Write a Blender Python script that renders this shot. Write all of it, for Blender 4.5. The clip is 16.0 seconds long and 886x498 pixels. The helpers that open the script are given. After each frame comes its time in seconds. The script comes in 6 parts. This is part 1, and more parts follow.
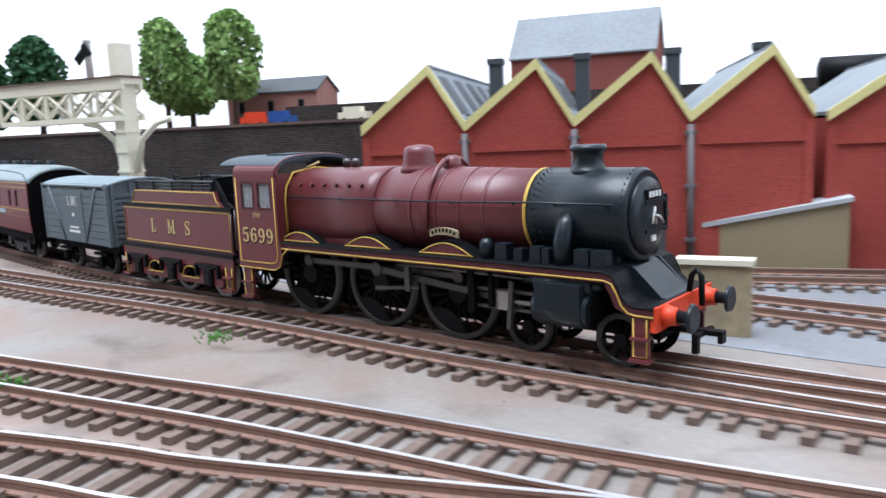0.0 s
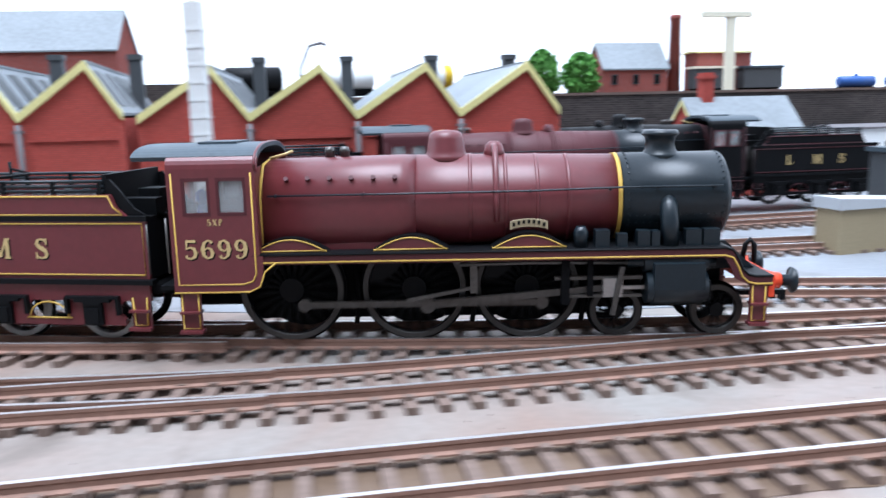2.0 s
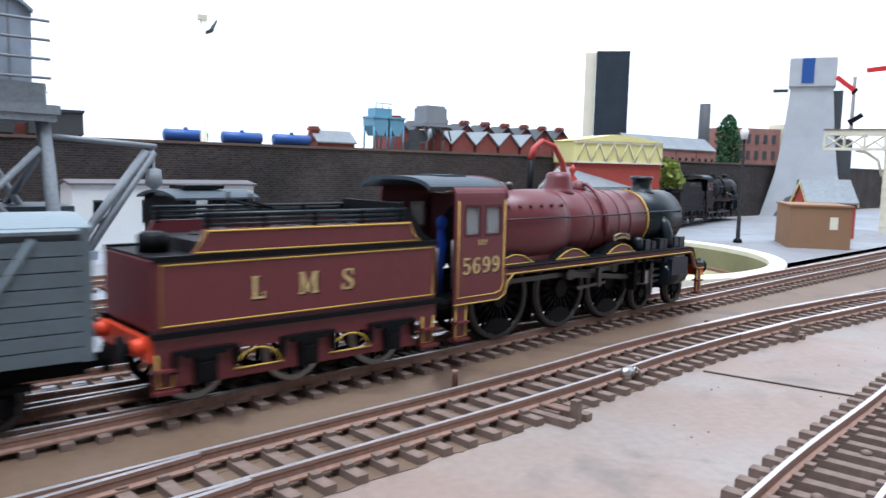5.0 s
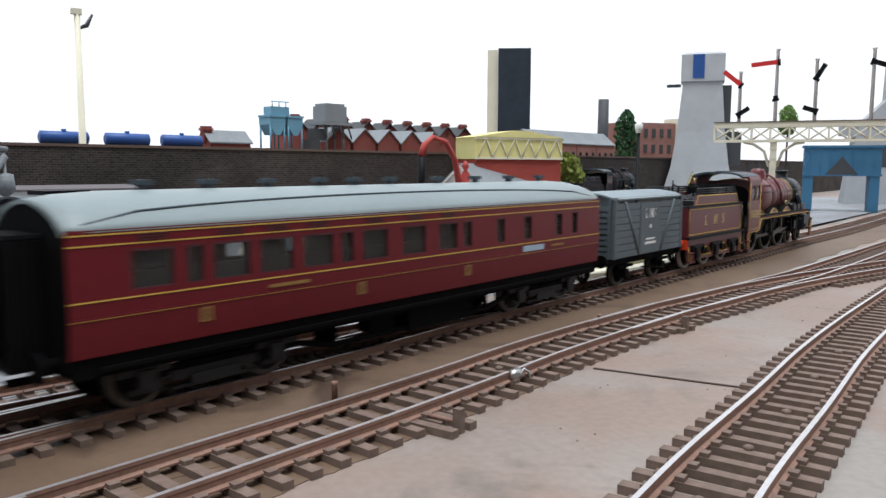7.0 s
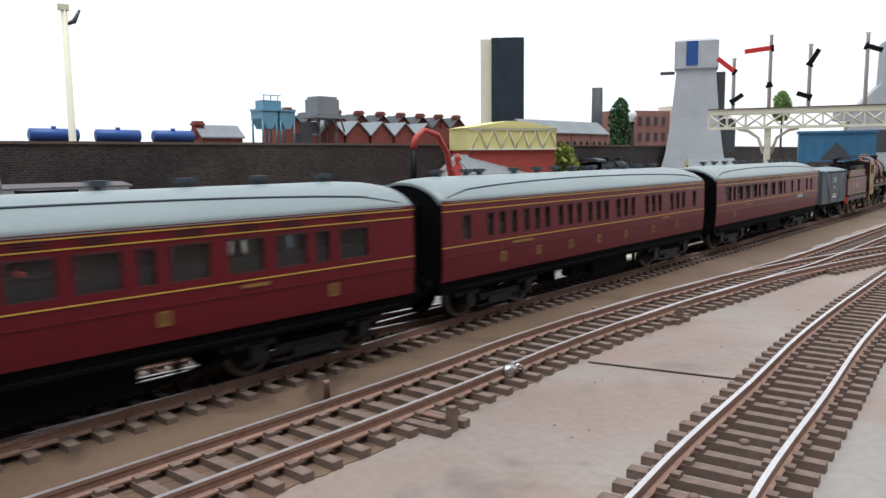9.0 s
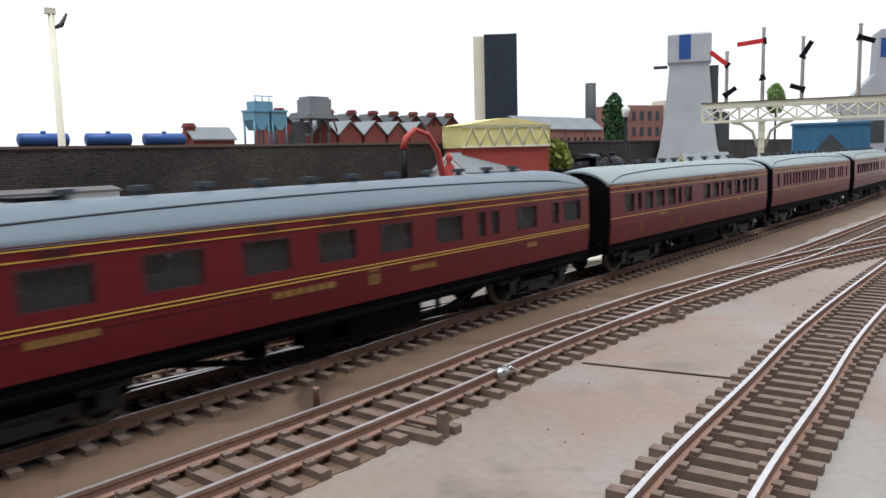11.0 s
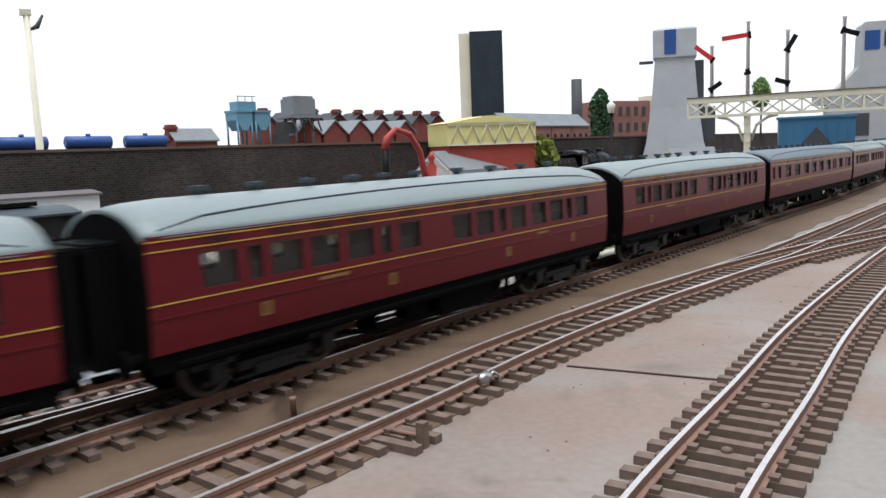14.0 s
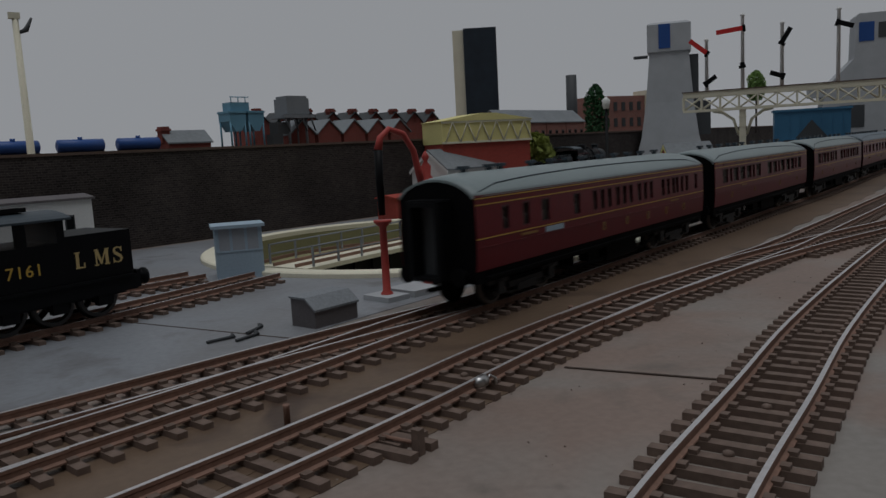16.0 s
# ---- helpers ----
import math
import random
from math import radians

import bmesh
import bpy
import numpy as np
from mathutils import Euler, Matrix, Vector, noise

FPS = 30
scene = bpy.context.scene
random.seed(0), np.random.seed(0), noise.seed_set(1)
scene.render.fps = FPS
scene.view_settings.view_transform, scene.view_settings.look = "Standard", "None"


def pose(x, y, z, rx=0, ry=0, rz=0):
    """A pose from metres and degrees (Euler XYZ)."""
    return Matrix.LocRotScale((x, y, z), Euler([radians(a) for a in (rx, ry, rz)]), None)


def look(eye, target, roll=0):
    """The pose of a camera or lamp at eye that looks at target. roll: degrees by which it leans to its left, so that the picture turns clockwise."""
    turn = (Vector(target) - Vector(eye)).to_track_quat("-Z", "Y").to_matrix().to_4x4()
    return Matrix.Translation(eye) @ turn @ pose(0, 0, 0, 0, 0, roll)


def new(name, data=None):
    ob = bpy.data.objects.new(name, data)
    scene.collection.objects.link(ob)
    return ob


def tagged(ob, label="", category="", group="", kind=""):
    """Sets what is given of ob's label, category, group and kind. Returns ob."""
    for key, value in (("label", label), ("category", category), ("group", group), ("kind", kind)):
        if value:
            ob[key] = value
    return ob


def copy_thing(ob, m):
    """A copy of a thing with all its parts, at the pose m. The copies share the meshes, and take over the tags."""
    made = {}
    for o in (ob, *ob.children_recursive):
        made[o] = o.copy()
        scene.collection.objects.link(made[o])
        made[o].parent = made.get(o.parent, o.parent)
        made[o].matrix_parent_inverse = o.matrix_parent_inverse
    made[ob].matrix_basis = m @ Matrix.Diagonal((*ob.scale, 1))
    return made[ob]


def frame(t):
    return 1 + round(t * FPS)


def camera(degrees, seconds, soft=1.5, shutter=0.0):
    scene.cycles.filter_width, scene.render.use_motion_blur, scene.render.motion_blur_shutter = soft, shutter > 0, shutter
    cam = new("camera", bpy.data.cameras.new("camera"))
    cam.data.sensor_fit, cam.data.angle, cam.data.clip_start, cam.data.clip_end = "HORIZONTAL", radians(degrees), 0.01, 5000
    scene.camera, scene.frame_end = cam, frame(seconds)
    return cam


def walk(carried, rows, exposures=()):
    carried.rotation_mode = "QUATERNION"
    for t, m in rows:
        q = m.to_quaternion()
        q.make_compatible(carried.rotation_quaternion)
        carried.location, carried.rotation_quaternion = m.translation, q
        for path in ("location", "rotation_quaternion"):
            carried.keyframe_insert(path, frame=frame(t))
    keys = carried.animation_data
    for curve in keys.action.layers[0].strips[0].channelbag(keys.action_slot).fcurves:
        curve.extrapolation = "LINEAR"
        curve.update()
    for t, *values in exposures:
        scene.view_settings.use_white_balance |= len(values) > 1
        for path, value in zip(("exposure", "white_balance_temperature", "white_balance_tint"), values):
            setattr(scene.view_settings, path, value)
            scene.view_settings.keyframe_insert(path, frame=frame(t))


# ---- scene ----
FOV = 59.76
CAM = [
    (0.0, -126.4, -169.1, 62.2, 30.06, -8.73, 2.49),
    (0.5, -96.0, -185.9, 66.8, 24.76, -9.18, 2.51),
    (1.0, -64.4, -195.8, 64.4, 18.82, -9.59, 2.01),
    (1.5, -20.5, -203.4, 62.3, 10.14, -9.98, 2.21),
    (2.0, 17.4, -203.5, 64.1, 2.78, -10.37, 1.27),
    (2.5, 75.3, -197.7, 66.8, -3.11, -9.61, 1.44),
    (3.0, 110.6, -189.7, 60.9, -9.05, -8.91, 0.04),
    (3.5, 150.3, -174.0, 59.2, -13.50, -8.60, -0.35),
    (4.0, 196.6, -165.6, 59.7, -18.09, -8.17, -0.58),
    (4.5, 239.4, -155.9, 60.1, -22.40, -7.38, -0.79),
    (5.0, 275.2, -145.8, 59.4, -26.28, -6.15, -1.40),
    (7.5, 288.7, -140.3, 59.2, -33.18, -6.44, -0.03),
    (8.0, 288.8, -140.7, 60.0, -33.29, -6.65, 0.04),
    (8.5, 289.7, -140.0, 60.0, -33.20, -6.78, 0.09),
    (9.0, 291.0, -139.1, 60.3, -33.03, -6.87, 0.56),
    (11.5, 295.1, -137.1, 61.2, -33.38, -7.07, 1.62),
    (12.0, 295.9, -136.4, 61.2, -33.67, -7.08, 1.59),
    (12.5, 296.7, -135.6, 61.5, -33.80, -7.13, 1.79),
    (13.0, 298.2, -135.5, 61.6, -33.87, -7.16, 2.22),
    (13.5, 299.0, -135.0, 61.8, -33.90, -7.22, 2.33),
    (14.0, 299.4, -134.8, 61.9, -34.03, -7.27, 2.23),
    (14.5, 300.0, -134.3, 62.2, -34.15, -7.27, 2.48),
    (15.0, 301.3, -133.6, 62.1, -34.06, -7.33, 2.88),
    (15.5, 301.9, -133.0, 62.3, -34.11, -7.39, 2.93),
    (16.0, 302.0, -132.5, 62.6, -34.23, -7.47, 3.05),
]

K = 0.001  # the layout is drawn in millimetres, 4 mm to the foot


def cam_pose(x, y, z, yaw, pitch, roll):
    return pose(x * K, y * K, z * K, 0, 0, yaw) @ pose(0, 0, 0, 90 + pitch) @ pose(0, 0, 0, 0, 0, -roll)


cam = camera(FOV, 16.0, soft=1.5, shutter=0.45)
walk(cam, [(r[0], cam_pose(*r[1:])) for r in CAM],
     exposures=[(t, 0.40 + s, k, 10) for t, s, k in ((0, 0.7, 5650), (2.0, 0.98, 5400), (3.5, 1.12, 5350), (5.0, 0.58, 5600), (7.5, 0.1, 6200), (15.2, 0.1, 6200),
                (15.4, -0.28, 6250), (15.5, -0.5, 6250), (15.6, -0.75, 6250), (15.7, -1.0, 6250), (15.8, -1.3, 6250), (15.9, -1.63, 6250), (16.0, -1.93, 6250))])

# ---- light: a bright white room, soft daylight from above and from behind the camera
world = bpy.data.worlds.new("world")
scene.world = world
world.use_nodes = True
bg = world.node_tree.nodes["Background"]
bg.inputs[0].default_value = (0.975, 0.99, 1.01, 1)
bg.inputs[1].default_value = 0.80
sun = new("sun", bpy.data.lights.new("sun", "SUN"))
sun.data.energy, sun.data.angle, sun.data.color = 2.3, radians(40), (1.0, 0.985, 0.965)
sun.matrix_world = look((0, 0, 1), (0.08, 0.22, 0))

# ---- materials


def mat(name, color, rough=0.6, metal=0.0, vary=0.15, grain=900, broad=25, bump=0.1, alpha=1.0, coat=0.0, spec=0.3):
    m = bpy.data.materials.new(name)
    m.use_nodes = True
    nt = m.node_tree
    b = nt.nodes["Principled BSDF"]
    b.inputs["Roughness"].default_value = rough
    b.inputs["Metallic"].default_value = metal
    b.inputs["Alpha"].default_value = alpha
    b.inputs["Coat Weight"].default_value = coat
    b.inputs["Specular IOR Level"].default_value = spec
    tc = nt.nodes.new("ShaderNodeTexCoord")
    n1 = nt.nodes.new("ShaderNodeTexNoise")
    n2 = nt.nodes.new("ShaderNodeTexNoise")
    n1.inputs["Scale"].default_value, n2.inputs["Scale"].default_value = grain, broad
    n1.inputs["Detail"].default_value, n2.inputs["Detail"].default_value = 3, 5
    nt.links.new(tc.outputs["Object"], n1.inputs["Vector"])
    nt.links.new(tc.outputs["Object"], n2.inputs["Vector"])
    add = nt.nodes.new("ShaderNodeMath")
    add.operation = "ADD"
    nt.links.new(n1.outputs["Fac"], add.inputs[0])
    nt.links.new(n2.outputs["Fac"], add.inputs[1])
    ramp = nt.nodes.new("ShaderNodeMapRange")
    ramp.inputs[1].default_value, ramp.inputs[2].default_value = 0.6, 1.4
    ramp.inputs[3].default_value, ramp.inputs[4].default_value = 1 - vary, 1 + vary
    nt.links.new(add.outputs[0], ramp.inputs[0])
    mix = nt.nodes.new("ShaderNodeVectorMath")
    mix.operation = "SCALE"
    mix.inputs[0].default_value = color
    nt.links.new(ramp.outputs[0], mix.inputs["Scale"])
    nt.links.new(mix.outputs[0], b.inputs["Base Color"])
    if bump:
        bp = nt.nodes.new("ShaderNodeBump")
        bp.inputs["Strength"].default_value, bp.inputs["Distance"].default_value = bump, 0.0004
        nt.links.new(n1.outputs["Fac"], bp.inputs["Height"])
        nt.links.new(bp.outputs[0], b.inputs["Normal"])
    return m


def brick_mat(name, c1, c2, mortar, bw=3.0, bh=1.0, bump=0.4, vary=0.3):
    m = mat(name, c1, 0.9, vary=vary, bump=0, spec=0.12)
    nt = m.node_tree
    b = nt.nodes["Principled BSDF"]
    tc = nt.nodes.new("ShaderNodeTexCoord")
    sep = nt.nodes.new("ShaderNodeSeparateXYZ")
    com = nt.nodes.new("ShaderNodeCombineXYZ")
    sm = nt.nodes.new("ShaderNodeMath")
    nt.links.new(tc.outputs["Object"], sep.inputs[0])
    nt.links.new(sep.outputs[0], sm.inputs[0])
    nt.links.new(sep.outputs[1], sm.inputs[1])
    nt.links.new(sm.outputs[0], com.inputs[0])
    nt.links.new(sep.outputs[2], com.inputs[1])
    br = nt.nodes.new("ShaderNodeTexBrick")
    br.inputs["Scale"].default_value = 1
    br.inputs["Brick Width"].default_value, br.inputs["Row Height"].default_value = bw * K, bh * K
    br.inputs["Mortar Size"].default_value = 0.13 * bh * K
    br.inputs["Color1"].default_value, br.inputs["Color2"].default_value = (*c1, 1), (*c2, 1)
    br.inputs["Mortar"].default_value = (*mortar, 1)
    nt.links.new(com.outputs[0], br.inputs["Vector"])
    scl = [n for n in nt.nodes if n.type == "VECT_MATH"][0]
    nt.links.new(br.outputs["Color"], scl.inputs[0])
    bp = nt.nodes.new("ShaderNodeBump")
    bp.invert = True
    bp.inputs["Strength"].default_value, bp.inputs["Distance"].default_value = bump, 0.0003
    nt.links.new(br.outputs["Fac"], bp.inputs["Height"])
    nt.links.new(bp.outputs[0], b.inputs["Normal"])
    return m


MAROON = mat("maroon_paint", (0.112, 0.0195, 0.0235), 0.4, vary=0.14, grain=500, bump=0.03, spec=0.6)
COACHRED = mat("coach_maroon", (0.12, 0.009, 0.0145), 0.38, vary=0.12, grain=500, bump=0.02, spec=0.25)
DULLRED = mat("weathered_maroon", (0.07, 0.018, 0.022), 0.55, vary=0.2)
BLACK = mat("black_paint", (0.005, 0.0055, 0.0065), 0.5, vary=0.3, bump=0.05, spec=0.12)
SMOKE = mat("smokebox_black", (0.007, 0.0125, 0.0172), 0.34, vary=0.25, bump=0.06, spec=0.4)
UNDER = mat("underframe_black", (0.004, 0.004, 0.0045), 0.75, vary=0.3, spec=0.05)
GILT = mat("dull_gilt", (0.25, 0.145, 0.04), 0.5, vary=0.2, bump=0)
YELLOW = mat("yellow_lining", (0.52, 0.34, 0.065), 0.5, vary=0.1, bump=0)
GOLD = mat("gold_lettering", (0.50, 0.38, 0.17), 0.5, vary=0.15, bump=0)
RED = mat("buffer_beam_red", (0.62, 0.06, 0.02), 0.45, vary=0.1)
STEEL = mat("bright_steel", (0.42, 0.42, 0.42), 0.3, 0.9, vary=0.2)
DULLSTEEL = mat("oily_steel", (0.10, 0.095, 0.09), 0.4, 0.8, vary=0.3)
TYRE = mat("tyre_steel", (0.06, 0.058, 0.056), 0.4, 0.6, vary=0.25)
PALETYRE = mat("pale_tyre", (0.36, 0.355, 0.34), 0.45, 0.3, vary=0.15)
SIGNAL = mat("signal_enamel_red", (0.55, 0.03, 0.03), 0.4, vary=0.1)
ROOF = mat("grey_coach_roof", (0.215, 0.262, 0.268), 0.4, vary=0.10, bump=0.03)
DARKROOF = mat("dark_coach_roof", (0.12, 0.155, 0.185), 0.45, vary=0.10, bump=0.03)
CABROOF = mat("cab_roof_grey", (0.046, 0.062, 0.076), 0.5, vary=0.2)
GLASS = mat("window_glass", (0.06, 0.062, 0.062), 0.06, vary=0.0, bump=0, alpha=0.3, spec=0.5)
CABGLASS = mat("cab_glass", (0.40, 0.42, 0.43), 0.1, vary=0.0, bump=0, alpha=0.4)
PANE = mat("hut_glass", (0.35, 0.38, 0.42), 0.1, vary=0.05, bump=0)
SEAT = mat("cream_brown_interior", (0.30, 0.25, 0.20), 0.9, vary=0.3, broad=60)
BOGIE = mat("bogie_black", (0.014, 0.0145, 0.016), 0.55, vary=0.3, spec=0.3)
COAL = mat("coal", (0.012, 0.012, 0.013), 0.6, vary=0.4, bump=0.6, grain=400)
VANGREY = mat("van_grey", (0.10, 0.125, 0.14), 0.6, vary=0.15)
WHITE = mat("white_paint", (0.72, 0.73, 0.72), 0.6, vary=0.08)
CREAM = mat("cream_paint", (0.72, 0.69, 0.55), 0.6, vary=0.1)
BARGE = mat("yellow_bargeboard", (0.70, 0.64, 0.28), 0.65, vary=0.12)
SLATE = mat("slate_grey", (0.20, 0.22, 0.235), 0.6, vary=0.2, grain=300)
DRAIN = mat("drainpipe_grey", (0.13, 0.12, 0.125), 0.6)
DARKGREY = mat("vent_dark_grey", (0.06, 0.065, 0.07), 0.6)
TANKGREY = mat("galvanised_grey", (0.30, 0.345, 0.41), 0.45, vary=0.3, grain=120, broad=40)
TRESTLE = mat("trestle_grey", (0.22, 0.24, 0.26), 0.6, vary=0.25)
CONCRETE = mat("concrete_grey", (0.42, 0.44, 0.46), 0.85, vary=0.1, grain=60, broad=12)
BLUE = mat("blue_steel", (0.05, 0.16, 0.28), 0.5, vary=0.2)
PALEBLUE = mat("pale_blue_steel", (0.15, 0.33, 0.45), 0.5, vary=0.2)
TANKBLUE = mat("tank_wagon_blue", (0.03, 0.085, 0.28), 0.4, vary=0.15)
CABINBLUE = mat("cabin_blue_grey", (0.33, 0.43, 0.52), 0.6, vary=0.1)
CRANERED = mat("water_crane_red", (0.40, 0.06, 0.05), 0.5, vary=0.2)
TAN = mat("tan_card", (0.30, 0.245, 0.15), 0.8, vary=0.15)
BROWNBOX = mat("brown_card", (0.26, 0.15, 0.085), 0.8, vary=0.15)
RUST = mat("rusty_rail", (0.235, 0.14, 0.105), 0.75, vary=0.25, grain=700)
RAILTOP = mat("worn_rail_head", (0.66, 0.64, 0.64), 0.42, 0.85, vary=0.15, bump=0)
SLEEPER = mat("painted_sleeper", (0.15, 0.108, 0.088), 0.8, vary=0.3, grain=500, broad=60)


def board_mat(name, pale, warm, stain):
    """Brush-painted board: two washes of colour that run into each other, darker spills and fine grit."""
    m = mat(name, pale, 0.52, vary=0.16, grain=420, broad=16, bump=0.12, spec=0.35)
    nt = m.node_tree
    tc = nt.nodes.new("ShaderNodeTexCoord")

    def patch(scale, lo, hi, warp):
        n = nt.nodes.new("ShaderNodeTexNoise")
        n.inputs["Scale"].default_value, n.inputs["Detail"].default_value, n.inputs["Distortion"].default_value = scale, 6, warp
        r = nt.nodes.new("ShaderNodeMapRange")
        r.inputs[1].default_value, r.inputs[2].default_value = lo, hi
        nt.links.new(tc.outputs["Object"], n.inputs["Vector"])
        nt.links.new(n.outputs["Fac"], r.inputs[0])
        return r.outputs[0]

    def blend(fac, a, b):
        x = nt.nodes.new("ShaderNodeMix")
        x.data_type = "RGBA"
        nt.links.new(fac, x.inputs[0])
        for sock, v in ((x.inputs[6], a), (x.inputs[7], b)):
            if isinstance(v, tuple):
                sock.default_value = (*v, 1)
            else:
                nt.links.new(v, sock)
        return x.outputs[2]

    base = blend(patch(9, 0.42, 0.58, 1.2), pale, warm)
    base = blend(patch(34, 0.56, 0.72, 0.8), base, stain)
    scl = [n for n in nt.nodes if n.type == "VECT_MATH"][0]
    nt.links.new(base, scl.inputs[0])
    return m


GROUND = board_mat("painted_baseboard", (0.238, 0.218, 0.198), (0.228, 0.17, 0.142), (0.15, 0.125, 0.108))
DIRT = board_mat("dark_painted_ballast", (0.115, 0.075, 0.048), (0.138, 0.094, 0.064), (0.072, 0.046, 0.033))
APRON = board_mat("grey_apron", (0.225, 0.24, 0.262), (0.195, 0.2, 0.21), (0.14, 0.14, 0.145))
JOINT = mat("joint_shadow_gap", (0.05, 0.035, 0.028), 0.9)
REDBRICK = brick_mat("red_brick_card", (0.43, 0.082, 0.062), (0.36, 0.066, 0.052), (0.27, 0.075, 0.062), 2.4, 0.95, 0.5, 0.14)
FARBRICK = brick_mat("far_brick", (0.26, 0.07, 0.055), (0.22, 0.06, 0.05), (0.2, 0.1, 0.09))
PINKBRICK = brick_mat("pale_brick", (0.33, 0.16, 0.13), (0.28, 0.13, 0.11), (0.3, 0.2, 0.18))
STONE = brick_mat("dark_retaining_brick", (0.056, 0.047, 0.044), (0.03, 0.026, 0.026), (0.078, 0.068, 0.062), 5, 1.7, 0.7, 0.5)
COPING = mat("coping", (0.12, 0.085, 0.07), 0.85, vary=0.2)
LEAF = mat("leaf_green", (0.21, 0.33, 0.10), 0.8, vary=0.4, grain=300)
LEAF2 = mat("dark_leaf_green", (0.03, 0.09, 0.035), 0.8, vary=0.4, grain=300)
BRIGHT = mat("bright_green", (0.10, 0.26, 0.05), 0.8, vary=0.3, grain=300)
BARK = mat("bark", (0.10, 0.08, 0.07), 0.9)
TURF = mat("pit_floor_green", (0.25, 0.24, 0.13), 0.9, vary=0.2)
FIGBLUE = mat("blue_plastic", (0.02, 0.07, 0.42), 0.6)

# ---- mesh helpers (millimetres)


def box(bm, x0, x1, y0, y1, z0, z1):
    v = [bm.verts.new((x, y, z)) for z in (z0, z1) for y in (y0, y1) for x in (x0, x1)]
    return [bm.faces.new([v[i] for i in f]) for f in ((0, 2, 3, 1), (4, 5, 7, 6), (0, 1, 5, 4), (2, 6, 7, 3), (0, 4, 6, 2), (1, 3, 7, 5))]


def prism(bm, pts, a, b, axis="y"):
    """A polygon extruded from a to b: pts are (x, z) along y, (y, z) along x, (x, y) along z."""
    put = {"y": lambda p, c: (p[0], c, p[1]), "x": lambda p, c: (c, p[0], p[1]), "z": lambda p, c: (p[0], p[1], c)}[axis]
    u = [bm.verts.new(put(p, a)) for p in pts]
    w = [bm.verts.new(put(p, b)) for p in pts]
    n = len(pts)
    bm.faces.new(u), bm.faces.new(w[::-1])
    for i in range(n):
        bm.faces.new((u[i], w[i], w[(i + 1) % n], u[(i + 1) % n]))


def tube(bm, path, r, seg=8, caps=True):
    """A round bar along a path; r is one radius or one for each point."""
    path = [Vector(p) for p in path]
    rs = r if isinstance(r, (list, tuple)) else [r] * len(path)
    rings = []
    side = None
    for i, p in enumerate(path):
        d = (path[min(i + 1, len(path) - 1)] - path[max(i - 1, 0)]).normalized()
        if side is None:
            side = d.orthogonal().normalized()
        side = (side - d * side.dot(d)).normalized()
        up = d.cross(side)
        rings.append([bm.verts.new(p + (side * math.cos(k) + up * math.sin(k)) * rs[i]) for k in [2 * math.pi * j / seg for j in range(seg)]])
    for a, b in zip(rings, rings[1:]):
        for j in range(seg):
            bm.faces.new((a[j], a[(j + 1) % seg], b[(j + 1) % seg], b[j])).smooth = True
    if caps:
        bm.faces.new(rings[0][::-1]), bm.faces.new(rings[-1])


def loft(bm, rings, caps=True, smooth=True):
    rr = [[bm.verts.new(p) for p in ring] for ring in rings]
    n = len(rr[0])
    for a, b in zip(rr, rr[1:]):
        for j in range(n):
            bm.faces.new((a[j], a[(j + 1) % n], b[(j + 1) % n], b[j])).smooth = smooth
    if caps:
        bm.faces.new(rr[0][::-1]), bm.faces.new(rr[-1])


def part(name, bm, material, parent=None, label="", at=(0, 0, 0), bevel=0.0, turn=0.0):
    """Links a bmesh drawn in millimetres as one mesh object, under a thing or a part."""
    if bevel:
        bmesh.ops.bevel(bm, geom=[e for e in bm.edges if len(e.link_faces) == 2 and e.calc_face_angle(0) > 0.5], offset=bevel, segments=1, affect="EDGES")
    bmesh.ops.recalc_face_normals(bm, faces=bm.faces)
    bm.transform(Matrix.Scale(K, 4))
    me = bpy.data.meshes.new(name)
    bm.to_mesh(me)
    bm.free()
    for m in (material if isinstance(material, (list, tuple)) else [material]):
        me.materials.append(m)
    ob = new(name, me)
    ob.parent = parent
    ob.matrix_basis = pose(at[0] * K, at[1] * K, at[2] * K, 0, 0, turn)
    if label:
        ob["label"] = label
    return ob


def boxes(name, lst, material, parent=None, label="", at=(0, 0, 0), bevel=0.0, turn=0.0):
    bm = bmesh.new()
    for b in lst:
        box(bm, *b)
    return part(name, bm, material, parent, label, at, bevel, turn)


def bar(name, path, r, material, parent=None, label="", seg=8, at=(0, 0, 0)):
    bm = bmesh.new()
    tube(bm, path, r, seg)
    return part(name, bm, material, parent, label, at)


def root(name, label, category, at=(0, 0, 0), turn=0.0, group="", kind=""):
    ob = new(name)
    ob.empty_display_size = 0.01
    ob.matrix_basis = pose(at[0] * K, at[1] * K, at[2] * K, 0, 0, turn)
    return tagged(ob, label, category, group, kind)


def text(body, size, at, rot, material, parent, name="lettering", label=""):
    cu = bpy.data.curves.new(name, "FONT")
    cu.body, cu.size, cu.extrude, cu.align_x = body, size * K, 0.0001, "CENTER"
    cu.offset, cu.space_character = size * 0.000003, 1.15
    cu.materials.append(material)
    ob = new(name, cu)
    ob.parent = parent
    ob.matrix_basis = pose(at[0] * K, at[1] * K, at[2] * K, *rot)
    if label:
        ob["label"] = label
    return ob


